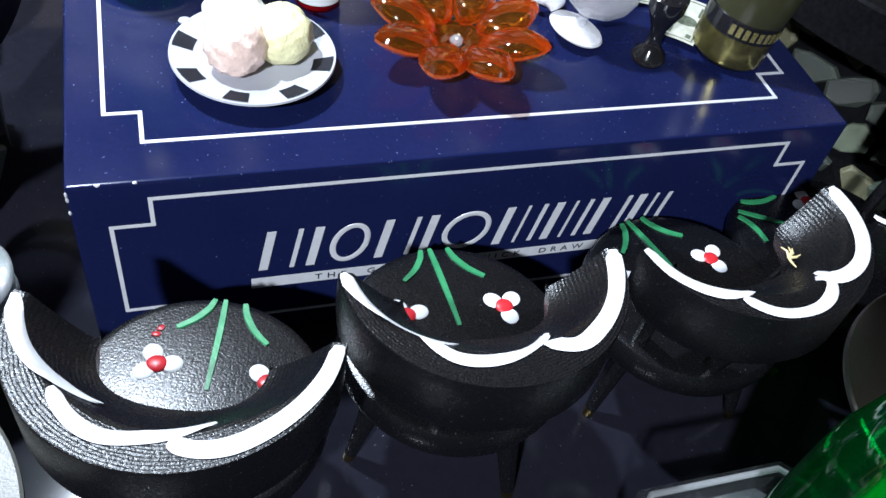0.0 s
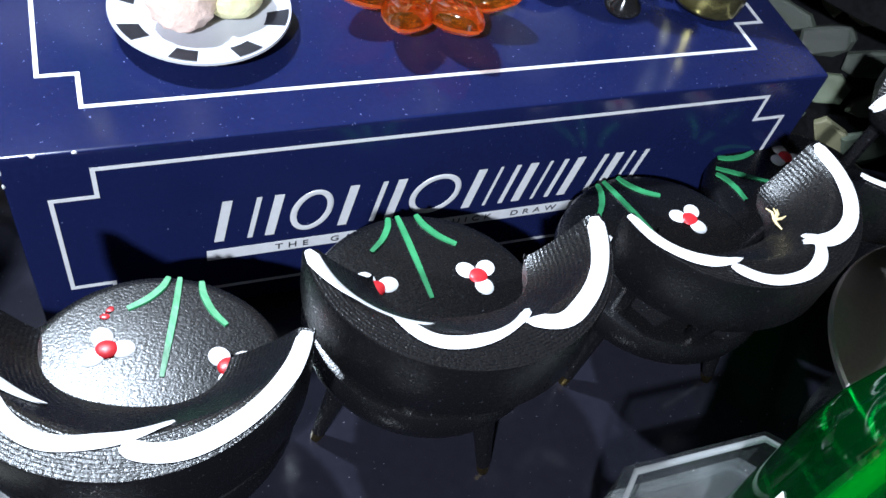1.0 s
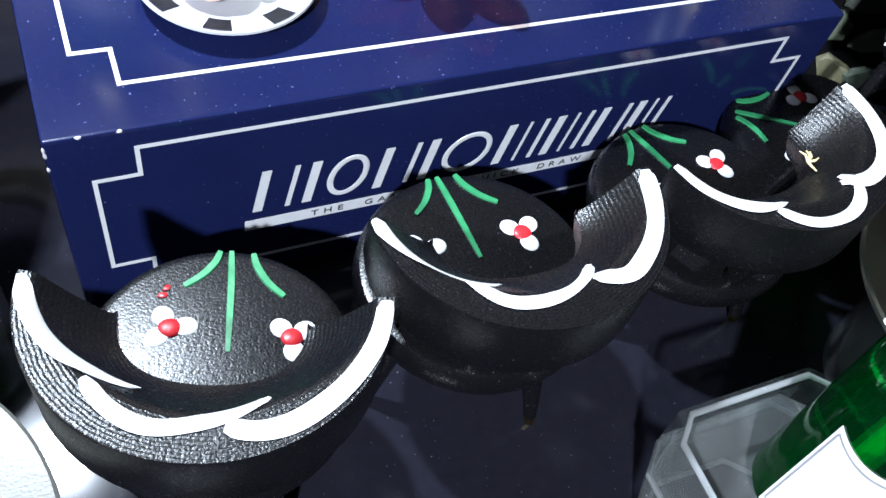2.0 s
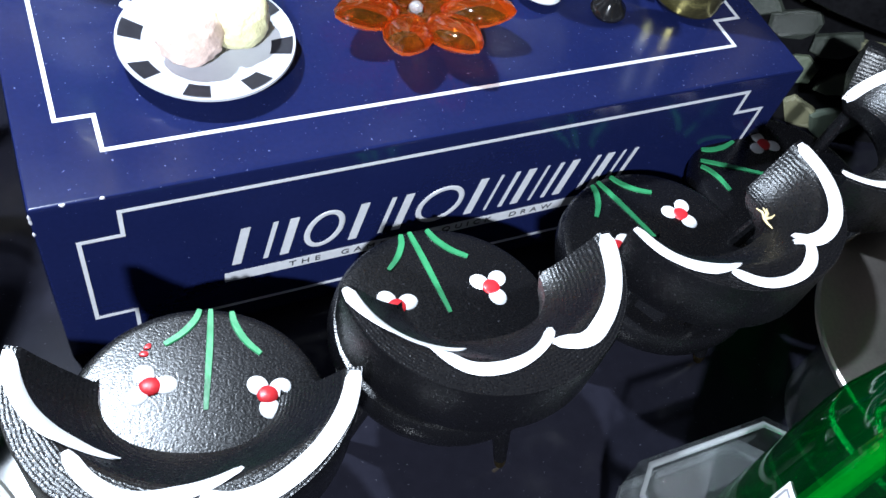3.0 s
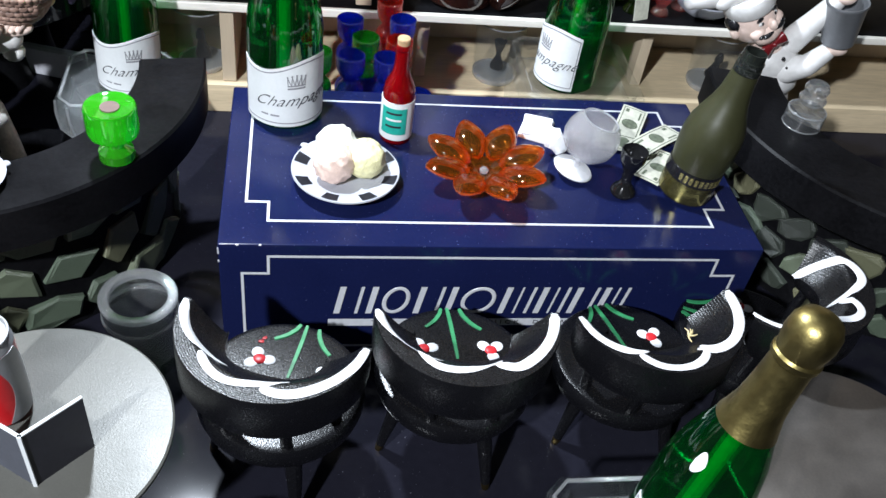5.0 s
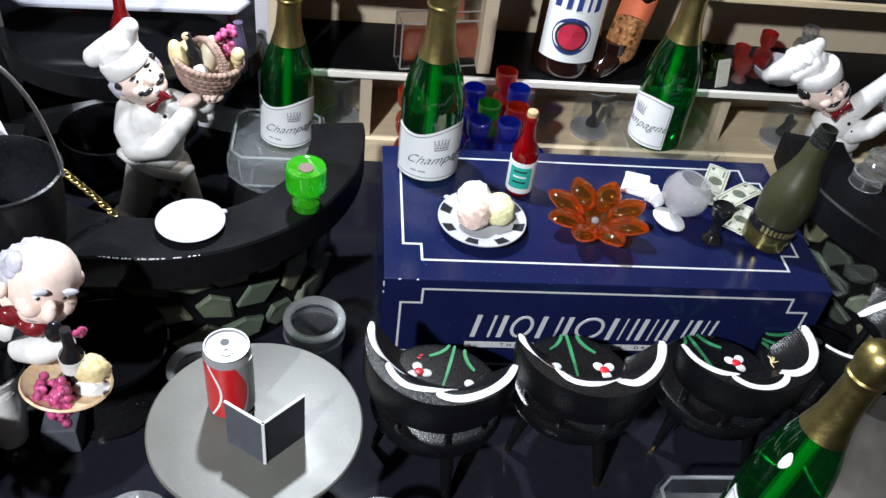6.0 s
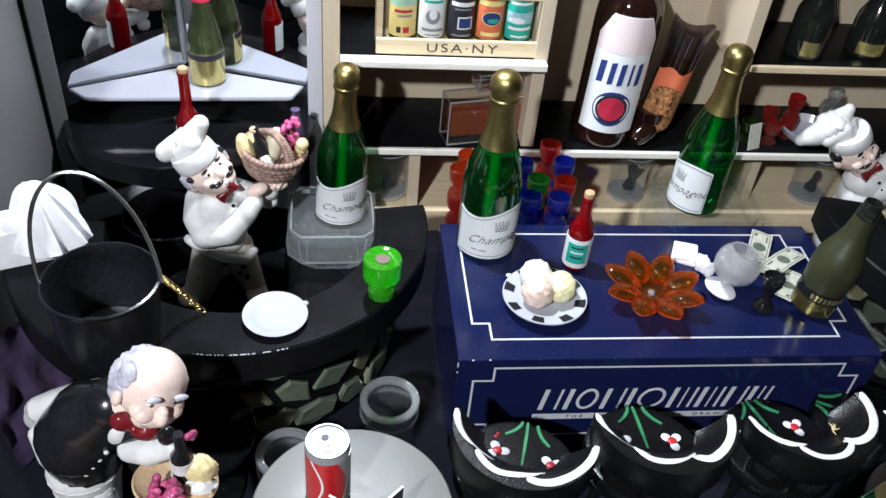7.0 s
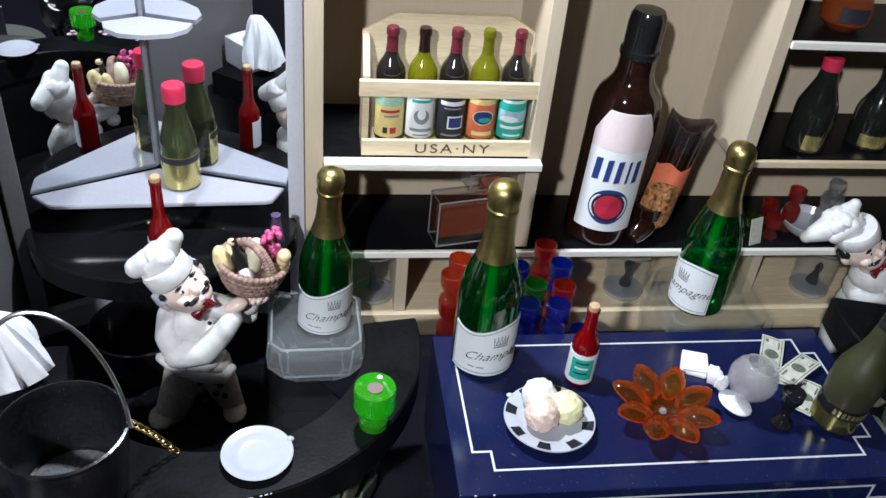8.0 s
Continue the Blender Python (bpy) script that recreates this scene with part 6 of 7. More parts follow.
def tumbler(x, y, spin, piece, lean):
    t = thing("tumbler", (x, y, 0.022), "clear glass tumbler with a black chess piece inside", "glass", group="tumblers under the shelf")
    bm = bm_new()
    add_lathe(bm, [(0, 0), (0.0145, 0), (0.0160, 0.0015), (0.0185, 0.046), (0.0173, 0.046), (0.0150, 0.006), (0, 0.006)], 40)
    part("glass_body", bm, TUMBLER_GLASS, t)
    bm = bm_new()
    add_lathe(bm, [(0.0173, 0.0458), (0.0186, 0.0458), (0.0187, 0.0462), (0.0180, 0.0465), (0.0172, 0.0462), (0.0173, 0.0458)], 40)
    part("rim", bm, CUT_EDGE, t, "bright glass rim")
    bm = bm_new()
    add_lathe(bm, [(0, 0.0003), (0.0150, 0.0003), (0.0162, 0.0020), (0.0163, 0.0042), (0.0156, 0.0048), (0.0150, 0.0036), (0, 0.0030)], 40)
    part("foot_ring", bm, CUT_EDGE, t, "thick bright foot")
    bm = bm_new()
    add_lathe(bm, piece, 24, pose(0, 0, 0.0012, 0, lean, 0))
    bmesh.ops.scale(bm, vec=(0.70, 0.70, 0.80), verts=bm.verts)
    if lean == 0:
        for k in (-1, 1):
            add_ball(bm, (k * 0.0028, 0, 0.0216), (0.0016, 0.0021, 0.0024), Matrix.Rotation(k * 0.5, 4, "Y"), u=10, v=7)
    solid("chess_piece", bm, BLACK_PLASTIC, "small black chess piece standing in a tumbler", "chess piece", (x + 0.001, y, 0.0282), spin, group="chess pieces in tumblers")


ROOK = [(0, 0), (0.0068, 0), (0.0072, 0.002), (0.0058, 0.006), (0.0028, 0.012), (0.0026, 0.015), (0.0052, 0.022), (0.0058, 0.0265), (0.0046, 0.0275), (0, 0.0262)]
BISHOP = [(0, 0), (0.0074, 0), (0.0078, 0.002), (0.0066, 0.0055), (0.0044, 0.011), (0.0034, 0.0155), (0.0046, 0.0170), (0.0040, 0.0215), (0.0022, 0.0245), (0, 0.0252)]
tumbler(0.0420, 0.2480, 0, ROOK, 0)
tumbler(0.2080, 0.2480, 10, BISHOP, 12)
tumbler(-0.1650, 0.2480, 10, BISHOP, -6)


# ---- painted resin figures: one plain mesh each ----
def figure(name, label, place, turn, mats, build, size=1.0):
    bm = bm_new()
    build(bm)
    bmesh.ops.scale(bm, vec=(size, size, size), verts=bm.verts)
    return solid(name, bm, mats, label, "figurine", place, turn, smooth=50)


FIG = [RESIN_WHITE, SKIN, RESIN_BLACK, RESIN_RED, TROUSERS, BASKET, BREAD, GRAPES, RESIN_GREY, RESIN_TAN, ALUMINIUM, RESIN_CREAM]
W, S, K, RD, TR, BA, BR, GR, GY, TA, AL, CR = range(12)


def limb(bm, pts, radii, index):
    fine, rr = [], []
    for (p, q), (a, b) in zip(zip(pts, pts[1:]), zip(radii, radii[1:])):
        for j in range(6):
            u = j / 6
            fine.append(Vector(p).lerp(Vector(q), u))
            rr.append(a + (b - a) * u)
    fine.append(Vector(pts[-1]))
    rr.append(radii[-1])
    add_tube(bm, fine, rr, 16, index)
    for p, r in zip((pts[0], pts[-1]), (radii[0], radii[-1])):
        add_ball(bm, p, (r, r, r), index=index, u=14, v=9)


def grapes(bm, at, spread, count, size, seed):
    rnd = random.Random(seed)
    for _ in range(count):
        p = [at[j] + rnd.uniform(-1, 1) * spread[j] for j in range(3)]
        add_ball(bm, p, (size, size, size), index=GR, u=10, v=7)


def face(bm, at, r, turn):
    """Head, ears, nose, eyes and moustache of a resin figure, facing -y before the turn."""
    m = Matrix.Translation(at) @ turn
    def put(p, radii, index, **kw):
        q = m @ Vector(p)
        add_ball(bm, q, radii, turn, index, **kw)
    put((0, 0, 0), (r * 0.95, r * 0.95, r * 1.08), S, u=24, v=16)
    put((0, -r * 0.72, -r * 0.45), (r * 0.66, r * 0.40, r * 0.48), S)
    put((0, -r * 0.98, -r * 0.04), (r * 0.17, r * 0.22, r * 0.27), S)
    for s in (-1, 1):
        put((s * r * 0.95, 0, -r * 0.1), (r * 0.14, r * 0.2, r * 0.28), S)
        put((s * r * 0.44, -r * 0.66, -r * 0.20), (r * 0.34, r * 0.30, r * 0.30), S)
        put((s * r * 0.34, -r * 0.805, r * 0.20), (r * 0.14, r * 0.08, r * 0.09), W, u=12, v=8)
        put((s * r * 0.33, -r * 0.865, r * 0.20), (r * 0.065, r * 0.035, r * 0.07), K, u=10, v=6)
        put((s * r * 0.37, -r * 0.82, r * 0.40), (r * 0.19, r * 0.07, r * 0.055), K, u=12, v=6)
    return put


def bow(bm, at, turn, size):
    """A small painted bow tie: two flat flared wings and a knot."""
    for s in (-1, 1):
        m = Matrix.Translation(at) @ turn @ Matrix.Rotation(s * math.pi / 2, 4, "Y") @ Matrix.Diagonal((size, size * 0.6, size, 1))
        add_lathe(bm, [(0, 0), (0.22, 0.02), (0.34, 0.35), (0.60, 0.85), (0.58, 0.98), (0.40, 1.02), (0, 0.92)], 20, m, RD)
    add_ball(bm, at, (size * 0.26, size * 0.26, size * 0.28), turn, RD, u=12, v=8)


def build_chef(bm):
    # stands on the raised bar floor, head thrown back, with a basket held up on one side
    def at(x, y, z):
        return Vector((x + 290, y - 147, z - 4)) / 1000

    def blob(x, y, z, rx, ry, rz, index, turn=None, rough=0.0, u=24, v=16):
        add_ball(bm, at(x, y, z), (rx / 1000, ry / 1000, rz / 1000), turn, index, u=u, v=v, rough=rough, seed=x)

    def arm(pts, radii, index):
        limb(bm, [at(*p) for p in pts], [r / 1000 for r in radii], index)

    arm([(-296, 147, 48), (-302, 145, 26), (-309, 141, 8)], [13.5, 12.5, 10.5], TR)
    arm([(-279, 147, 46), (-273, 147, 24), (-268, 146, 9)], [12.5, 10.5, 8.0], TR)
    blob(-314, 136, 8.2, 9, 12, 4.2, TR)
    blob(-266, 139, 8.0, 8, 11, 4.0, TR)
    blob(-290, 146, 57, 20, 17, 13, W, rough=0.05, u=32, v=20)
    blob(-289, 146, 70, 20.8, 18.5, 17, W, rough=0.05, u=32, v=20)
    blob(-288, 146, 86, 18.8, 16.5, 16, W, rough=0.05, u=32, v=20)
    # the jacket's hem, opened over the trousers, and its dark buttons
    arm([(-311, 142, 57), (-300, 131, 57), (-285, 127.5, 52), (-271, 131, 47), (-266, 141, 47)], [3.4, 3.8, 3.6, 3.4, 3.0], W)
    for x, y, z in ((-285, 127.5, 47), (-273, 129.5, 42), (-276, 130, 35), (-283, 130, 27), (-271, 132, 30)):
        blob(x, y, z, 2.4, 1.6, 2.6, K, u=10, v=7)
    blob(-276, 129.0, 97, 1.5, 1.2, 1.5, K, u=8, v=6)
    # arms, cuffs and hands
    arm([(-301, 143, 92), (-302, 137, 80), (-297, 131, 70)], [9.0, 9.8, 9.2], W)
    arm([(-297, 131, 70), (-280, 127, 76), (-268, 129, 90), (-262, 132, 98)], [10, 8.8, 7.2, 6.2], W)
    arm([(-275, 144, 99), (-263, 143, 96), (-253, 146, 97)], [8.5, 7.5, 6.2], W)
    blob(-254, 148, 87, 6.0, 5.5, 5.0, W, rough=0.15)
    blob(-260, 135, 106, 8.0, 5.2, 4.4, S, Matrix.Rotation(-0.45, 4, "Y"))
    blob(-249, 145, 103, 9.0, 5.4, 3.6, S, Matrix.Rotation(-0.15, 4, "Y"))
    for k in range(4):
        arm([(-256 + 3.2 * k, 137 + 0.8 * k, 105.5), (-254 + 3.6 * k, 140 + k, 108.5)], [1.7, 1.4], S)
    # head, moustache, bow tie and hat
    arm([(-288, 145, 98), (-291, 144, 108)], [9, 9], S)
    head = Matrix.Rotation(radians(38), 4, "Z") @ Matrix.Rotation(radians(-22), 4, "X") @ Matrix.Rotation(radians(-24), 4, "Y")
    put = face(bm, at(-293, 143, 116), 0.0162, head)
    for q in (-1, 1):
        put((q * 0.0046, -0.0165, -0.0052), (0.0044, 0.0022, 0.0016), K, u=12, v=8)
        put((q * 0.0085, -0.0148, -0.0036), (0.0022, 0.0016, 0.0018), K, u=10, v=7)
        put((q * 0.0150, 0.0020, 0.0020), (0.0032, 0.0062, 0.0072), GY, rough=0.25, u=14, v=10)
        put((q * 0.0148, -0.0050, 0.0060), (0.0020, 0.0030, 0.0022), K, u=10, v=7)
    put((0, -0.0168, -0.0082), (0.0026, 0.0020, 0.0016), GY, u=12, v=8)
    put((0, -0.0152, -0.0105), (0.0046, 0.0026, 0.0022), RD, u=14, v=8)
    bow(bm, at(-279, 130.5, 107), Matrix.Rotation(0.25, 4, "Z") @ Matrix.Rotation(-0.80, 4, "Y"), 0.0074)
    crown = Matrix.Translation(at(-293, 143, 116)) @ head
    add_lathe(bm, [(0, 0.0085), (0.0150, 0.0085), (0.0156, 0.0095), (0.0152, 0.0175), (0.0140, 0.0200), (0, 0.0205)], 40, crown, W)
    blob(-304, 147, 136, 11, 11, 9.5, W, rough=0.12, u=30, v=20)
    arm([(-303, 147, 136), (-311, 146, 133), (-319, 146, 128)], [9.8, 8.4, 6.8], W)
    arm([(-302, 147, 138), (-298, 147, 145), (-295, 147, 150)], [9, 7.2, 5.8], W)
    arm([(-308, 140, 131), (-300, 139, 140)], [6.0, 6.5], W)
    # basket: woven bowl, rolled rim and braided handle
    def held(x, y, z):
        return at(x - 4, y, z + 6)

    def loaf(x, y, z, *rest, **more):
        blob(x - 4, y, z + 2, *rest, **more)

    tilt = Matrix.Rotation(radians(9), 4, "Y")
    bowl = Matrix.Translation(held(-249, 154, 99)) @ tilt
    add_lathe(bm, [(0, 0.0), (0.009, 0.0004), (0.0155, 0.0050), (0.0195, 0.0130), (0.0212, 0.0215), (0.0195, 0.0215), (0.0150, 0.0100), (0, 0.0070)], 44, bowl, BA)
    for row in range(6):
        z, r = 0.003 + 0.0034 * row, (0.0128, 0.0162, 0.0182, 0.0196, 0.0206, 0.0212)[row]
        for k in range(30):
            t = 2 * math.pi * (k + 0.5 * (row % 2)) / 30
            add_ball(bm, bowl @ Vector((r * math.cos(t), r * math.sin(t), z)), (0.0011, 0.0032, 0.0018), tilt @ Matrix.Rotation(t, 4, "Z"), BA, u=7, v=5)
    for k in range(40):
        t = 2 * math.pi * k / 40
        add_ball(bm, bowl @ Vector((0.0212 * math.cos(t), 0.0212 * math.sin(t), 0.0222)), (0.0023, 0.0026, 0.0020), tilt @ Matrix.Rotation(t + 0.5, 4, "Z"), BA, u=8, v=6)
    for k in range(34):
        t = math.pi * k / 33
        p = held(-244 - 11 * math.cos(t), 158 - 9 * (1 - math.cos(t)), 118 + 21 * math.sin(t) - 3 * (1 - math.cos(t)))
        for q in (-1, 1):
            add_ball(bm, p + Vector((q * 0.0014, 0, 0)), (0.0022, 0.0019, 0.0019), Matrix.Rotation(q * 0.7 + 0.3 * (k % 2), 4, "Y"), BA, u=8, v=6)
    loaf(-263, 151, 125, 5.8, 6.5, 13.5, BR, Matrix.Rotation(-0.30, 4, "Y"), 0.07)
    loaf(-258, 158, 123, 5.0, 6.0, 12.0, BR, Matrix.Rotation(-0.15, 4, "Y"), 0.07)
    loaf(-245, 157, 126, 6.5, 9.0, 13.0, CR, Matrix.Rotation(0.20, 4, "Y"), 0.05)
    loaf(-250, 147, 117, 5.6, 5.2, 8.0, W, Matrix.Rotation(-0.20, 4, "Y"), 0.05)
    for k in range(5):
        loaf(-230 + 1.0 * k, 158 - 2.0 * k, 113 + 4.6 * k, 4.4, 5.0, 4.2, BR, Matrix.Rotation(0.6, 4, "Y"), 0.1, 14, 10)
    add_tube(bm, [held(-251, 150, 112), held(-254, 150, 127), held(-255, 150, 131), held(-257, 150, 140)], [0.0048, 0.0048, 0.0025, 0.0023], 14, K)
    loaf(-257.5, 150, 142, 2.9, 2.9, 2.5, TA, u=12, v=8)
    grapes(bm, held(-234, 157, 131), (0.0052, 0.0060, 0.0095), 60, 0.0022, 4)


figure("chef_figurine", "painted resin chef figurine in white holding up a bread basket", (-0.2900, 0.1470, 0.004), 0, FIG, build_chef)


def build_chef_right(bm):
    # leans back with both arms stretched out to a silver wine bucket
    def at(x, y, z):
        return Vector((x - 200, y - 190, z)) / 1000

    def blob(x, y, z, rx, ry, rz, index, turn=None, rough=0.0, u=24, v=16):
        add_ball(bm, at(x, y, z), (rx / 1000, ry / 1000, rz / 1000), turn, index, u=u, v=v, rough=rough, seed=x)

    def arm(pts, radii, index):
        limb(bm, [at(*p) for p in pts], [r / 1000 for r in radii], index)

    arm([(209, 192, 44), (205, 191, 24), (203, 190, 9)], [15, 12.5, 9], W)
    arm([(226, 192, 44), (229, 191, 24), (231, 190, 9)], [15, 12.5, 9], W)
    blob(202, 182, 4.4, 8.5, 12, 4.2, K)
    blob(232, 182, 4.4, 8.5, 12, 4.2, K)
    blob(217, 191, 52, 21, 19, 16, W, rough=0.05, u=32, v=20)
    blob(217, 190, 68, 21, 18, 16, W, rough=0.05, u=32, v=20)
    blob(214, 189, 82, 19, 16, 14, W, rough=0.05, u=32, v=20)
    arm([(222, 187, 96), (230, 184, 112), (238, 182, 128)], [9, 7.5, 6], W)
    arm([(222, 178, 80), (232, 174, 86), (242, 175, 96)], [9, 7.5, 6], W)
    blob(242, 180, 133, 7, 6, 5, S)
    blob(247, 174, 100, 8, 6, 5, S)
    arm([(208, 187, 92), (200, 187, 100)], [9, 9], S)
    head = Matrix.Rotation(radians(26), 4, "Z") @ Matrix.Rotation(radians(-10), 4, "X") @ Matrix.Rotation(radians(-30), 4, "Y")
    put = face(bm, at(188, 187, 113), 0.0170, head)
    for q in (-1, 1):
        put((q * 0.0047, -0.0172, -0.0050), (0.0048, 0.0020, 0.0014), K, u=12, v=8)
        put((q * 0.0091, -0.0157, -0.0041), (0.0024, 0.0016, 0.0014), K, u=10, v=7)
        put((q * 0.0157, 0.0010, 0.0048), (0.0028, 0.0058, 0.0052), K, rough=0.2, u=14, v=10)
    put((0, -0.0161, -0.0105), (0.0044, 0.0024, 0.0022), RD, u=14, v=8)
    bow(bm, at(203, 173, 101), Matrix.Rotation(0.25, 4, "Z") @ Matrix.Rotation(-0.75, 4, "Y"), 0.0080)
    for x, z in ((213, 91), (218, 84)):
        blob(x, 172.5, z, 1.4, 1.2, 1.4, K, u=8, v=6)
    crown = Matrix.Translation(at(188, 187, 113)) @ head
    add_lathe(bm, [(0, 0.0088), (0.0156, 0.0088), (0.0163, 0.0098), (0.0160, 0.0170), (0.0148, 0.0195), (0, 0.0200)], 40, crown, W)
    blob(170, 191, 130, 15, 13, 11.5, W, rough=0.20, u=30, v=20)
    arm([(168, 191, 129), (158, 190, 124), (146, 190, 118)], [11, 9.0, 4.6], W)
    arm([(172, 192, 132), (175, 194, 138), (178, 195, 143)], [10.5, 7.8, 4.4], W)
    arm([(164, 184, 123), (173, 183, 132)], [6.0, 6.5], W)
    add_lathe(bm, [(0, 0), (0.0105, 0), (0.0125, 0.026), (0.0133, 0.0270), (0.0130, 0.0285), (0.0118, 0.0280), (0.0100, 0.006), (0, 0.005)], 36, Matrix.Translation(at(247, 176, 104)) @ Matrix.Rotation(radians(-10), 4, "Y"), AL)


figure("chef_figurine", "painted resin chef figurine in white reaching for a silver bucket", (0.2000, 0.1900, 0.0), 0, FIG, build_chef_right)


def build_waiter(bm):
    # bald waiter bowing to one side, one arm behind the back, a tray in front
    def at(x, y, z):
        return Vector((x + 340, y + 50, z)) / 1000

    def blob(x, y, z, rx, ry, rz, index, turn=None, rough=0.0, u=24, v=16):
        add_ball(bm, at(x, y, z), (rx / 1000, ry / 1000, rz / 1000), turn, index, u=u, v=v, rough=rough, seed=x)

    def arm(pts, radii, index):
        limb(bm, [at(*p) for p in pts], [r / 1000 for r in radii], index)

    # long white apron over the legs, its bow trailing behind
    arm([(-343, -48, 54), (-342, -49, 34), (-342, -50, 10)], [20, 16, 13], W)
    arm([(-336, -56, 46), (-335, -58, 26), (-335, -58, 12)], [10, 9.5, 9], W)
    arm([(-366, -40, 72), (-361, -43, 58), (-352, -46, 46)], [4.5, 7, 8], W)
    arm([(-352, -54, 44), (-349, -56, 14)], [8, 6], W)
    blob(-347, -58, 4.6, 8, 13, 4.4, K)
    blob(-331, -60, 4.6, 8, 13, 4.4, K)
    # black waistcoat
    arm([(-341, -47, 63), (-340, -48, 80), (-330, -51, 98), (-318, -54, 112)], [20, 23.5, 21.5, 14.5], K)
    arm([(-315, -62, 98), (-302, -68, 110), (-289, -69, 121)], [6.5, 5, 3.2], K)
    for k in range(4):
        blob(-321 - 4.3 * k, -69.5 + 0.2 * k, 93.5 - 6.2 * k, 1.4, 1.2, 1.4, W, u=8, v=6)
    blob(-314, -66, 105, 5.0, 4.5, 8.5, W, Matrix.Rotation(0.5, 4, "Y"))
    # arm behind the back
    arm([(-326, -46, 111), (-338, -42, 103), (-351, -38, 94), (-363, -35, 86)], [8.0, 8.6, 8.4, 7.4], W)
    arm([(-363, -35, 86), (-368, -30, 74), (-366, -28, 64)], [7.4, 6.6, 6.0], W)
    # bowed head with a fringe of grey curls
    arm([(-314, -55, 114), (-303, -56, 121)], [11, 12], S)
    head = Matrix.Rotation(radians(24), 4, "Z") @ Matrix.Rotation(radians(12), 4, "X") @ Matrix.Rotation(radians(22), 4, "Y")
    put = face(bm, at(-296, -57, 131), 0.0176, head)
    put((-0.0030, -0.0160, -0.0085), (0.0062, 0.0032, 0.0030), GY, u=14, v=8)
    put((0.0040, -0.0160, -0.0085), (0.0056, 0.0032, 0.0030), GY, u=14, v=8)
    put((0, -0.0182, -0.0030), (0.0034, 0.0044, 0.0052), S, u=14, v=10)
    for q in (-1, 1):
        put((q * 0.0068, -0.0160, 0.0090), (0.0038, 0.0018, 0.0013), GY, u=12, v=6)
        put((q * 0.0070, -0.0150, -0.0040), (0.0052, 0.0040, 0.0045), S, u=14, v=10)
    rnd = random.Random(12)
    for k in range(9):
        a = radians(190 + 80 * k / 8)
        put((0.0148 * math.cos(a), -0.0140 * math.sin(a), rnd.uniform(-0.002, 0.004)), (0.0062, 0.0058, 0.0072), GY, rough=0.18, u=20, v=14)
    for dx, dz in ((-0.0158, 0.0060), (-0.0164, 0.0000), (-0.0150, 0.0100), (-0.0166, -0.0050), (-0.0140, 0.0060)):
        put((dx * 0.94, 0.0010, dz), (0.0042, 0.0060, 0.0046), GY, rough=0.18, u=18, v=12)
    put((-0.0172, -0.0030, -0.0040), (0.0024, 0.0038, 0.0055), S, u=12, v=8)
    # bow tie
    blob(-309, -70, 118, 6.6, 4.4, 5.4, RD, Matrix.Rotation(0.3, 4, "Y"), 0.12)
    blob(-298, -74, 115, 6.2, 4.2, 5.2, RD, Matrix.Rotation(-0.2, 4, "Y"), 0.12)
    blob(-303.5, -73, 116, 2.6, 3.0, 3.0, RD, u=12, v=8)
    # serving arm and tray
    arm([(-309, -68, 94), (-298, -74, 100), (-286, -77, 107)], [7.0, 7.6, 5.6], W)
    dish = Matrix.Translation(at(-286, -86, 86)) @ Matrix.Rotation(radians(8), 4, "Y") @ Matrix.Rotation(radians(-10), 4, "X")
    add_lathe(bm, [(0, 0.0), (0.014, 0.0), (0.0195, 0.0024), (0.0207, 0.0040), (0.0200, 0.0050), (0.0180, 0.0034), (0, 0.0026)], 48, dish, TA)
    add_tube(bm, [at(-281, -83, 89), at(-281, -83, 108), at(-281, -83, 113), at(-281, -83, 124)], [0.0056, 0.0056, 0.0027, 0.0025], 16, K)
    add_tube(bm, [at(-281, -83.2, 99), at(-281, -83.2, 106)], 0.0059, 18, W)
    blob(-287, -80, 119, 4.4, 2.6, 7.0, K, Matrix.Rotation(0.25, 4, "Y"))
    grapes(bm, at(-276, -80, 119), (0.0022, 0.0020, 0.0040), 8, 0.0019, 6)
    blob(-273, -84, 98, 8.5, 6.5, 8.0, BR, Matrix.Rotation(0.3, 4, "Y"), 0.18)
    blob(-273, -89, 91, 8.0, 5.0, 4.5, W, None, 0.2)
    grapes(bm, at(-288, -94, 94), (0.0072, 0.0046, 0.0058), 64, 0.0024, 9)
    grapes(bm, at(-285, -102, 87), (0.0044, 0.0028, 0.0044), 20, 0.0024, 3)
    arm([(-286, -86, 86), (-300, -74, 60), (-318, -62, 40)], [2, 2, 2], K)


figure("waiter_figurine", "painted resin bald waiter figurine with black vest and tray", (-0.3400, -0.0500, 0.0), 0, FIG, build_waiter)
bm = bm_new()
add_box(bm, (-0.0095, -0.0125, 0.0), (0.0095, 0.0125, 0.020), 0.0015)
solid("slate_block", bm, SLATE, "small dark slate-grey block under the waiter's tray", "block", (-0.3090, -0.0500, 0), 4)

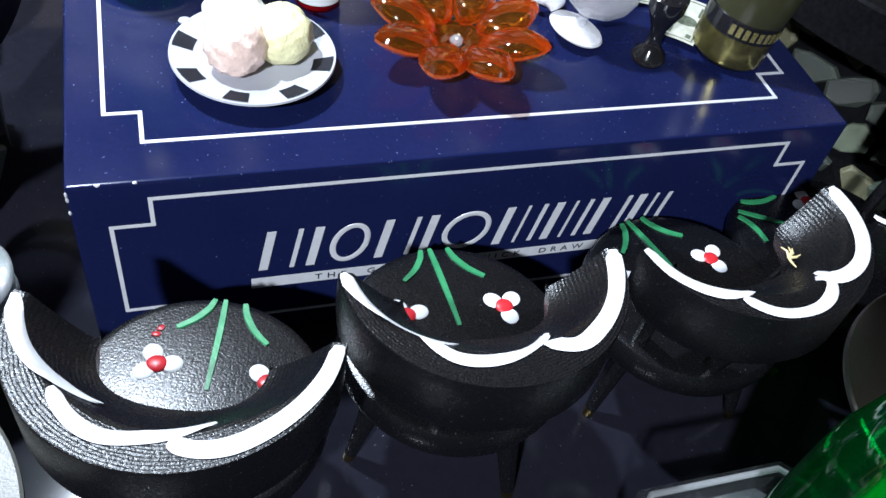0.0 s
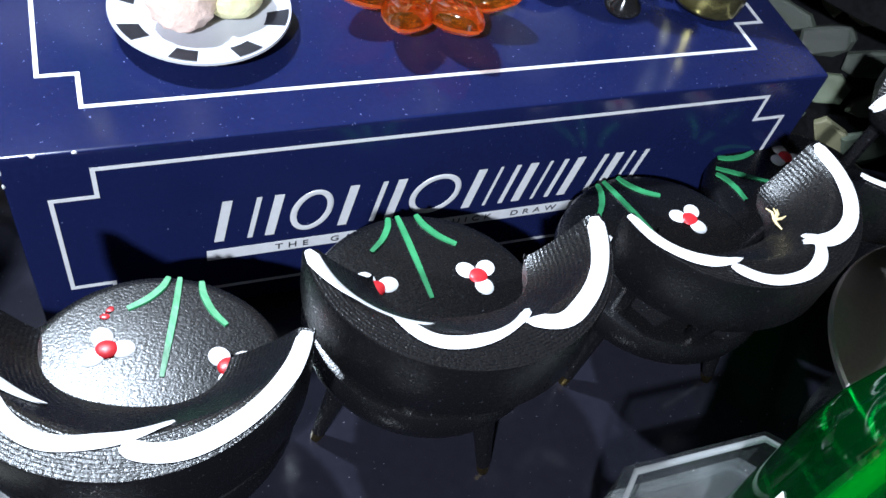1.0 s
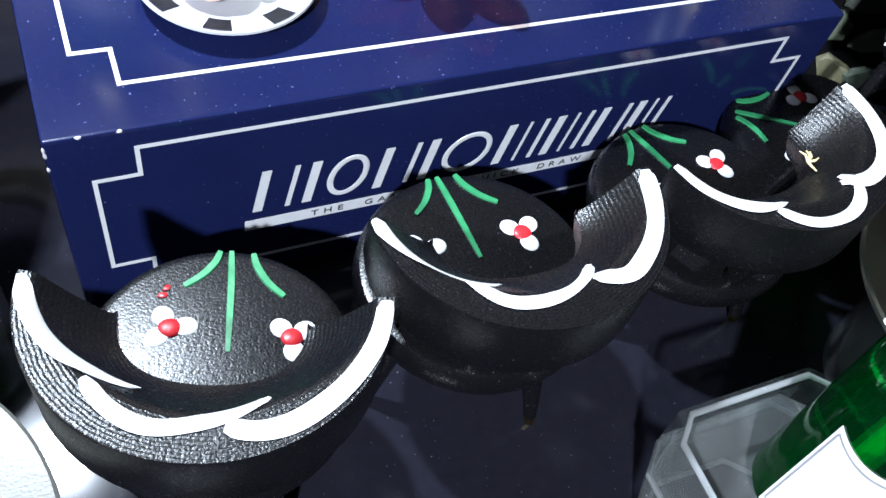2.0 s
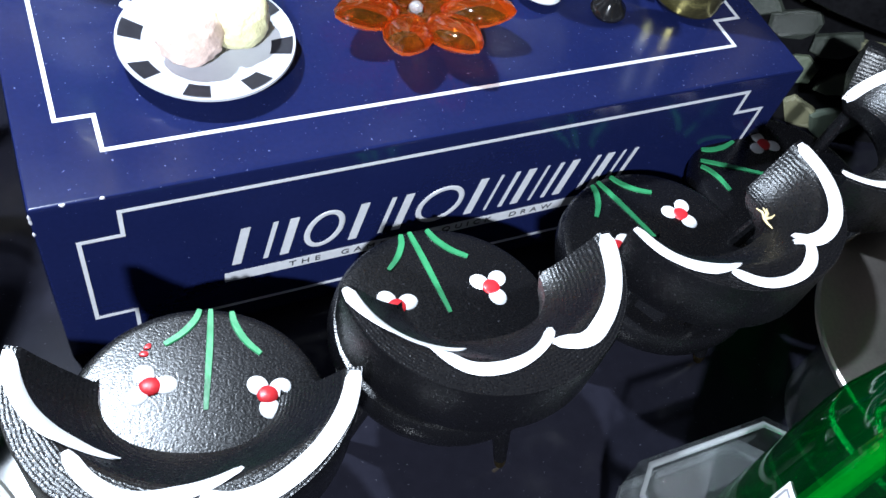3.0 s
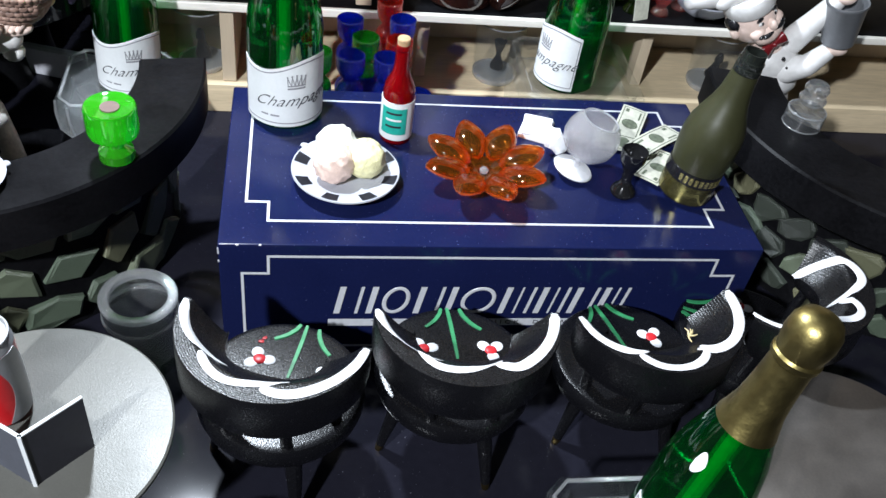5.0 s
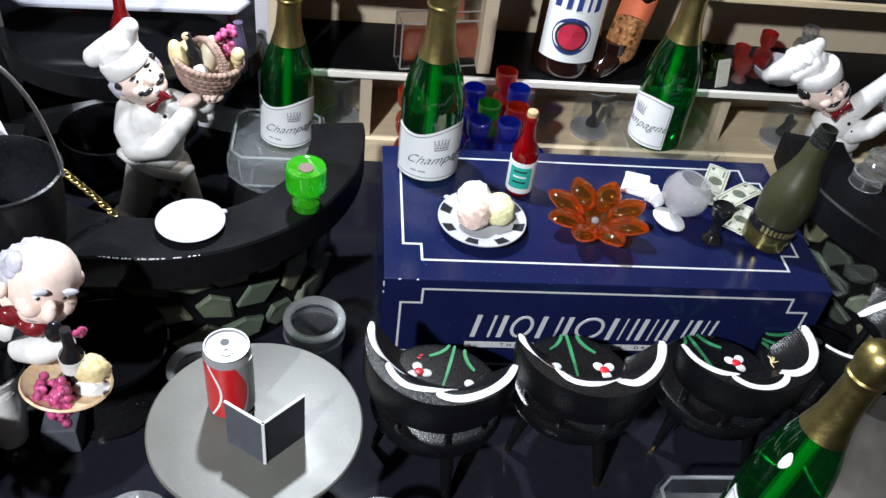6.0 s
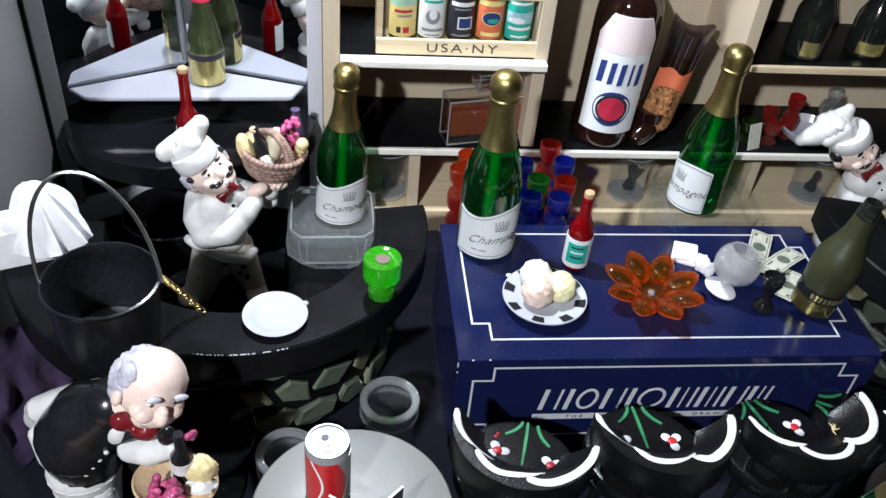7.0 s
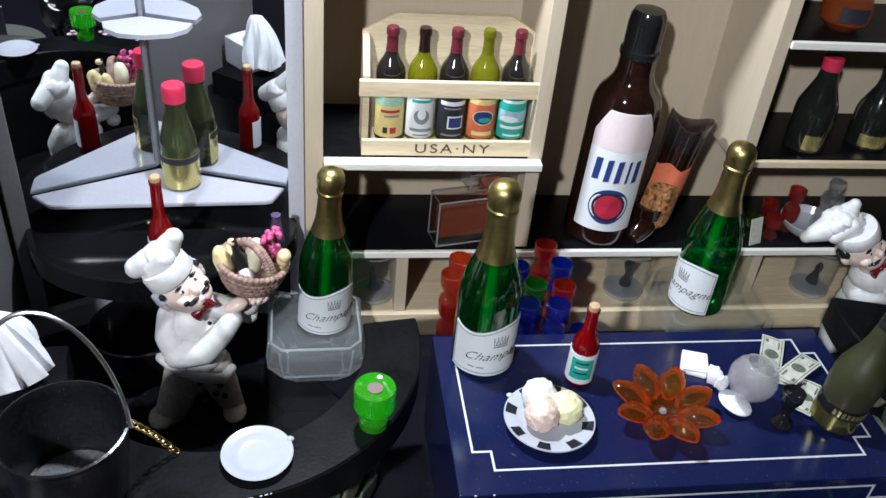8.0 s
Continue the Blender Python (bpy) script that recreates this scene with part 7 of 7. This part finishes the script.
# ---- on and round the curved bar ----
dish = thing("white_plate", (-0.2415, 0.0130, 0.105), "small plain white plate with a tiny knob", "plate")
bm = bm_new()
add_lathe(bm, [(0, 0.001), (0.009, 0.001), (0.0095, 0.0), (0.0110, 0.0), (0.0136, 0.0016), (0.0181, 0.0036), (0.0185, 0.0042), (0.0178, 0.0045), (0.0150, 0.0039), (0.0128, 0.0031), (0.0110, 0.0022), (0.0085, 0.0018), (0, 0.0016)], 56)
add_ball(bm, (0.0166, 0.0084, 0.0042), (0.0022, 0.0018, 0.0012), u=10, v=6)
part("plate_body", bm, CERAMIC, dish)
cup = thing("green_goblet", (-0.1803, 0.0335, 0.105), "bright neon green plastic goblet with a grey magnet", "goblet")
bm = bm_new()
add_lathe(bm, [(0, 0), (0.0076, 0), (0.0080, 0.0008), (0.0078, 0.0045), (0.0062, 0.0056), (0.0040, 0.0070), (0.0038, 0.0104), (0.0074, 0.0122), (0.0108, 0.0140), (0.0114, 0.0160), (0.0114, 0.0275), (0.0108, 0.0285), (0.0098, 0.0280), (0.0060, 0.0272), (0, 0.0270)], 44)
part("cup_body", bm, NEON, cup)
bm = bm_new()
add_lathe(bm, [(0, 0.0271), (0.0042, 0.0271), (0.0042, 0.0278), (0, 0.0278)], 24)
part("magnet", bm, MAGNET, cup, "grey-brown round disc")

pot = thing("cauldron", (-0.3275, -0.0035, 0.105), "small black enamel cauldron with a wire handle", "pot")
bm = bm_new()
add_lathe(bm, [(0, 0), (0.0220, 0), (0.0250, 0.003), (0.0272, 0.020), (0.0286, 0.042), (0.0300, 0.0445), (0.0301, 0.0458), (0.0288, 0.0462), (0.0272, 0.042), (0.0255, 0.020), (0.0228, 0.006), (0, 0.0045)], 56)
part("pot_body", bm, POT_BLACK, pot)
# pale disc that stands in for the lit bottom of the pot
bm = bm_new()
add_lathe(bm, [(0, 0.0046), (0.0215, 0.0046), (0.0222, 0.0056), (0.0200, 0.0062), (0, 0.0060)], 40)
part("pot_floor", bm, LIT_BOTTOM_GREY, pot, "grey speckled bottom inside, paler to stand in for light falling on it")
bm = bm_new()
pts = [(0.0305 * math.cos(t) - 0.006 * math.sin(t), 0.010 * math.sin(t), 0.044 + 0.062 * math.sin(t) ** 0.9 if math.sin(t) > 0 else 0.044) for t in [math.pi * k / 28 for k in range(29)]]
add_tube(bm, pts, 0.0011, 10)
part("handle", bm, WIRE, pot, "thin grey wire handle")
bm = bm_new()
for k in range(13):
    u = k / 12
    c = Vector((-0.2965, -0.0010, 0.1485)).lerp(Vector((-0.2900, 0.0170, 0.1085)), u)
    c += Vector((0.0065 * u * u, 0.004 * math.sin(u * 3), -0.002 * math.sin(u * 3)))
    a = radians(60 * (k % 2) + 25)
    ring = [c + Vector((0.0024 * math.cos(t), 0.0015 * math.sin(t) * math.cos(a), 0.0018 * math.sin(t) * math.sin(a) - 0.0014 * math.cos(t))) for t in [2 * math.pi * j / 12 for j in range(12)]]
    add_tube(bm, ring, 0.00045, 6, closed=True)
solid("gold_chain", bm, GOLD, "short gold chain hanging from the cauldron rim onto the bar", "chain")

holder = thing("napkin_holder", (-0.3930, 0.0700, 0.105), "white napkin holder with a tissue hanging over its side", "napkin holder", 20)
bm = bm_new()
add_box(bm, (-0.018, -0.012, 0), (0.018, 0.012, 0.026), 0.0015)
part("holder_box", bm, WHITE_PAINT, holder)
bm = bm_new()
rows = []
for k in range(15):
    u = k / 14
    row = []
    for q in range(72):
        a = 2 * math.pi * q / 72
        fold = noise.noise(Vector((2.3 * math.cos(a), 2.3 * math.sin(a), 1.1 * u))) + 0.5 * noise.noise(Vector((5 * math.cos(a), 5 * math.sin(a), 4 + u)))
        r = (0.0032 + 0.0138 * u ** 0.55) * (1 + (0.15 + 0.45 * u) * fold)
        row.append(bm.verts.new((0.012 + 1.15 * r * math.cos(a) + 0.005 * u, -0.004 + 0.9 * r * math.sin(a), 0.051 - 0.043 * u ** 1.3 + 0.009 * u * fold)))
    rows.append(row)
for a, b in zip(rows, rows[1:]):
    for q in range(72):
        bm.faces.new((a[q], a[(q + 1) % 72], b[(q + 1) % 72], b[q]))
bm.faces.new(rows[0][::-1])
bmesh.ops.recalc_face_normals(bm, faces=bm.faces)
bmesh.ops.solidify(bm, geom=bm.faces[:], thickness=0.0005)
part("tissue", bm, NAPKIN, holder, "white tissue hanging in folds", 60)

barrel = thing("wooden_barrel", (-0.3620, -0.1330, 0), "turned wooden barrel with dark burnt grooves", "barrel")
bm = bm_new()
add_lathe(bm, [(0, 0), (0.030, 0), (0.033, 0.004), (0.0385, 0.020), (0.0410, 0.038), (0.0400, 0.056), (0.0365, 0.072), (0.0300, 0.084), (0.0270, 0.087), (0, 0.087)], 64)
part("barrel_body", bm, BARREL_WOOD, barrel)
for z, r in ((0.018, 0.0382), (0.024, 0.0396), (0.052, 0.0407), (0.058, 0.0398), (0.070, 0.0373)):
    bm = bm_new()
    add_lathe(bm, [(r - 0.0012, z - 0.0026), (r + 0.0003, z - 0.0021), (r + 0.0003, z + 0.0021), (r - 0.0012, z + 0.0026)], 64)
    part("groove", bm, BARREL_BAND, barrel, "dark burnt groove")

stopper = thing("glass_stopper", (0.1790, 0.0790, 0.105), "clear faceted glass bottle stopper on the bar", "stopper")
bm = bm_new()
add_lathe(bm, [(0, 0), (0.0125, 0), (0.0135, 0.001), (0.0135, 0.0110), (0.0122, 0.0125), (0.0052, 0.0132), (0.0040, 0.0160), (0, 0.0160)], 18)
part("base", bm, STOPPER_GLASS, stopper, "", 20)
# two milky rings in place of highlights on the base's edges
bm = bm_new()
for z, r in ((0.0006, 0.0131), (0.0117, 0.0130)):
    add_tube(bm, [(r * math.cos(math.pi * k / 9), r * math.sin(math.pi * k / 9), z) for k in range(18)], 0.0006, 6, closed=True)
part("glass_edge", bm, RIM_GLASS, stopper, "milky tubes standing in for light caught on the glass edges", 60)
bm = bm_new()
add_lathe(bm, [(0, 0.0158), (0.0055, 0.0163), (0.0088, 0.0185), (0.0096, 0.0215), (0.0082, 0.0238), (0.0058, 0.0248), (0.0080, 0.0268), (0.0086, 0.0295), (0.0070, 0.0325), (0, 0.0334)], 16)
part("knob", bm, STOPPER_GLASS, stopper, "", 20)
stopper.matrix_world = stopper.matrix_world @ Matrix.Scale(0.80, 4)
stopper2 = thing("glass_stopper", (0.2000, 0.2500, 0.083), "clear faceted glass bottle stopper on the shelf", "stopper")
bm = bm_new()
add_lathe(bm, [(0, 0), (0.0100, 0), (0.0108, 0.001), (0.0095, 0.0150), (0.0070, 0.0200), (0.0090, 0.0235), (0.0095, 0.0280), (0.0080, 0.0325), (0.0042, 0.0350), (0.0060, 0.0375), (0.0070, 0.0415), (0.0058, 0.0455), (0, 0.0475)], 18)
part("knob", bm, STOPPER_GLASS, stopper2, "", 20)
ash = bm_new()
add_lathe(ash, [(0, 0.001), (0.014, 0.0), (0.020, 0.005), (0.0225, 0.011), (0.0215, 0.0115), (0.0185, 0.006), (0.012, 0.003), (0, 0.003)], 40)
solid("white_bowl", ash, CERAMIC, "small shallow white bowl on the black shelf", "bowl", (0.1850, 0.2480, 0.083))
bm = bm_new()
made = bmesh.ops.create_grid(bm, x_segments=20, y_segments=20, size=0.030)
for v in bm.verts:
    x, y = v.co.x, v.co.y
    v.co = Vector((x, y * 0.35 + 0.006 * noise.noise(Vector((x * 60, y * 60, 1))), 0.040 + y * 1.2 + 0.004 * noise.noise(Vector((x * 80, y * 80, 5)))))
bmesh.ops.solidify(bm, geom=bm.faces[:], thickness=0.0006)
solid("purple_wrap", bm, PURPLE, "crumpled purple foil gift wrap beside the bar", "wrap", (-0.3930, 0.0200, 0.0), 70, smooth=20)
# added purple shape in place of the lilac sheen at the frame's foot
bm = bm_new()
add_lathe(bm, [(0, 0), (0.004, 0), (0.0055, 0.003), (0.0058, 0.020), (0.0040, 0.030), (0.0028, 0.038), (0.0034, 0.040), (0, 0.041)], 24)
solid("purple_vial", bm, PURPLE, "small purple shape standing in for the lilac sheen on the mirror frame", "vial", (-0.2370, 0.2080, 0.085))


# ---- slate stones on the bar walls ----
def stone_mesh(seed):
    rnd = random.Random(seed)
    n = rnd.choice((4, 5, 5, 6)) if seed < 9 else rnd.choice((7, 8, 9))
    pts = [(rnd.uniform(0.75, 1.15) * math.cos(2 * math.pi * k / n + rnd.uniform(-0.25, 0.25)), rnd.uniform(0.75, 1.15) * math.sin(2 * math.pi * k / n + rnd.uniform(-0.25, 0.25))) for k in range(n)]
    bm = bm_new()
    low = [bm.verts.new((x, y, -0.3)) for x, y in pts]
    mid = [bm.verts.new((x, y, 0.55 + 0.2 * rnd.uniform(-1, 1))) for x, y in pts]
    top = [bm.verts.new((x * 0.86, y * 0.86, 0.85 + 0.25 * rnd.uniform(-1, 1))) for x, y in pts]
    for a, b in ((low, mid), (mid, top)):
        for k in range(n):
            bm.faces.new((a[k], a[(k + 1) % n], b[(k + 1) % n], b[k]))
    bm.faces.new(top)
    bmesh.ops.recalc_face_normals(bm, faces=bm.faces)
    mesh = bpy.data.meshes.new("stone")
    bm.to_mesh(mesh)
    bm.free()
    mesh.materials.append(STONE)
    return mesh


STONES = [stone_mesh(s) for s in range(16)]
rnd = random.Random(21)
for wall, first, last, count, rise, sizes, kinds in ((wall_left, 5, -175, 11, 0.0262, (0.0118, 0.0150), (0, 9)), (wall_right, 175, 355, 14, 0.0200, (0.0088, 0.0118), (9, 16))):
    for row in range(round(0.080 / rise)):
        for k in range(count):
            a = radians(first + (last - first) * (k + 0.5 * (row % 2) + rnd.uniform(-0.12, 0.12)) / count)
            z = 0.55 * rise + rise * row + rnd.uniform(-0.002, 0.002)
            ob = new("stone", STONES[rnd.randrange(*kinds)])
            ob.parent = wall
            out = Vector((math.cos(a), math.sin(a), 0))
            side = Vector((-math.sin(a), math.cos(a), 0))
            turn = Matrix((side, Vector((0, 0, 1)), out)).transposed().to_4x4()
            size = rnd.uniform(*sizes)
            ob.matrix_basis = Matrix.Translation(out * 0.0963 + Vector((0, 0, z))) @ turn @ Matrix.Rotation(rnd.choice((0.5, -0.6, 3.5)) + rnd.uniform(-0.35, 0.35), 4, "Z") @ Matrix.Diagonal((size * 1.22, size * 0.82, rnd.uniform(0.0026, 0.0042), 1))
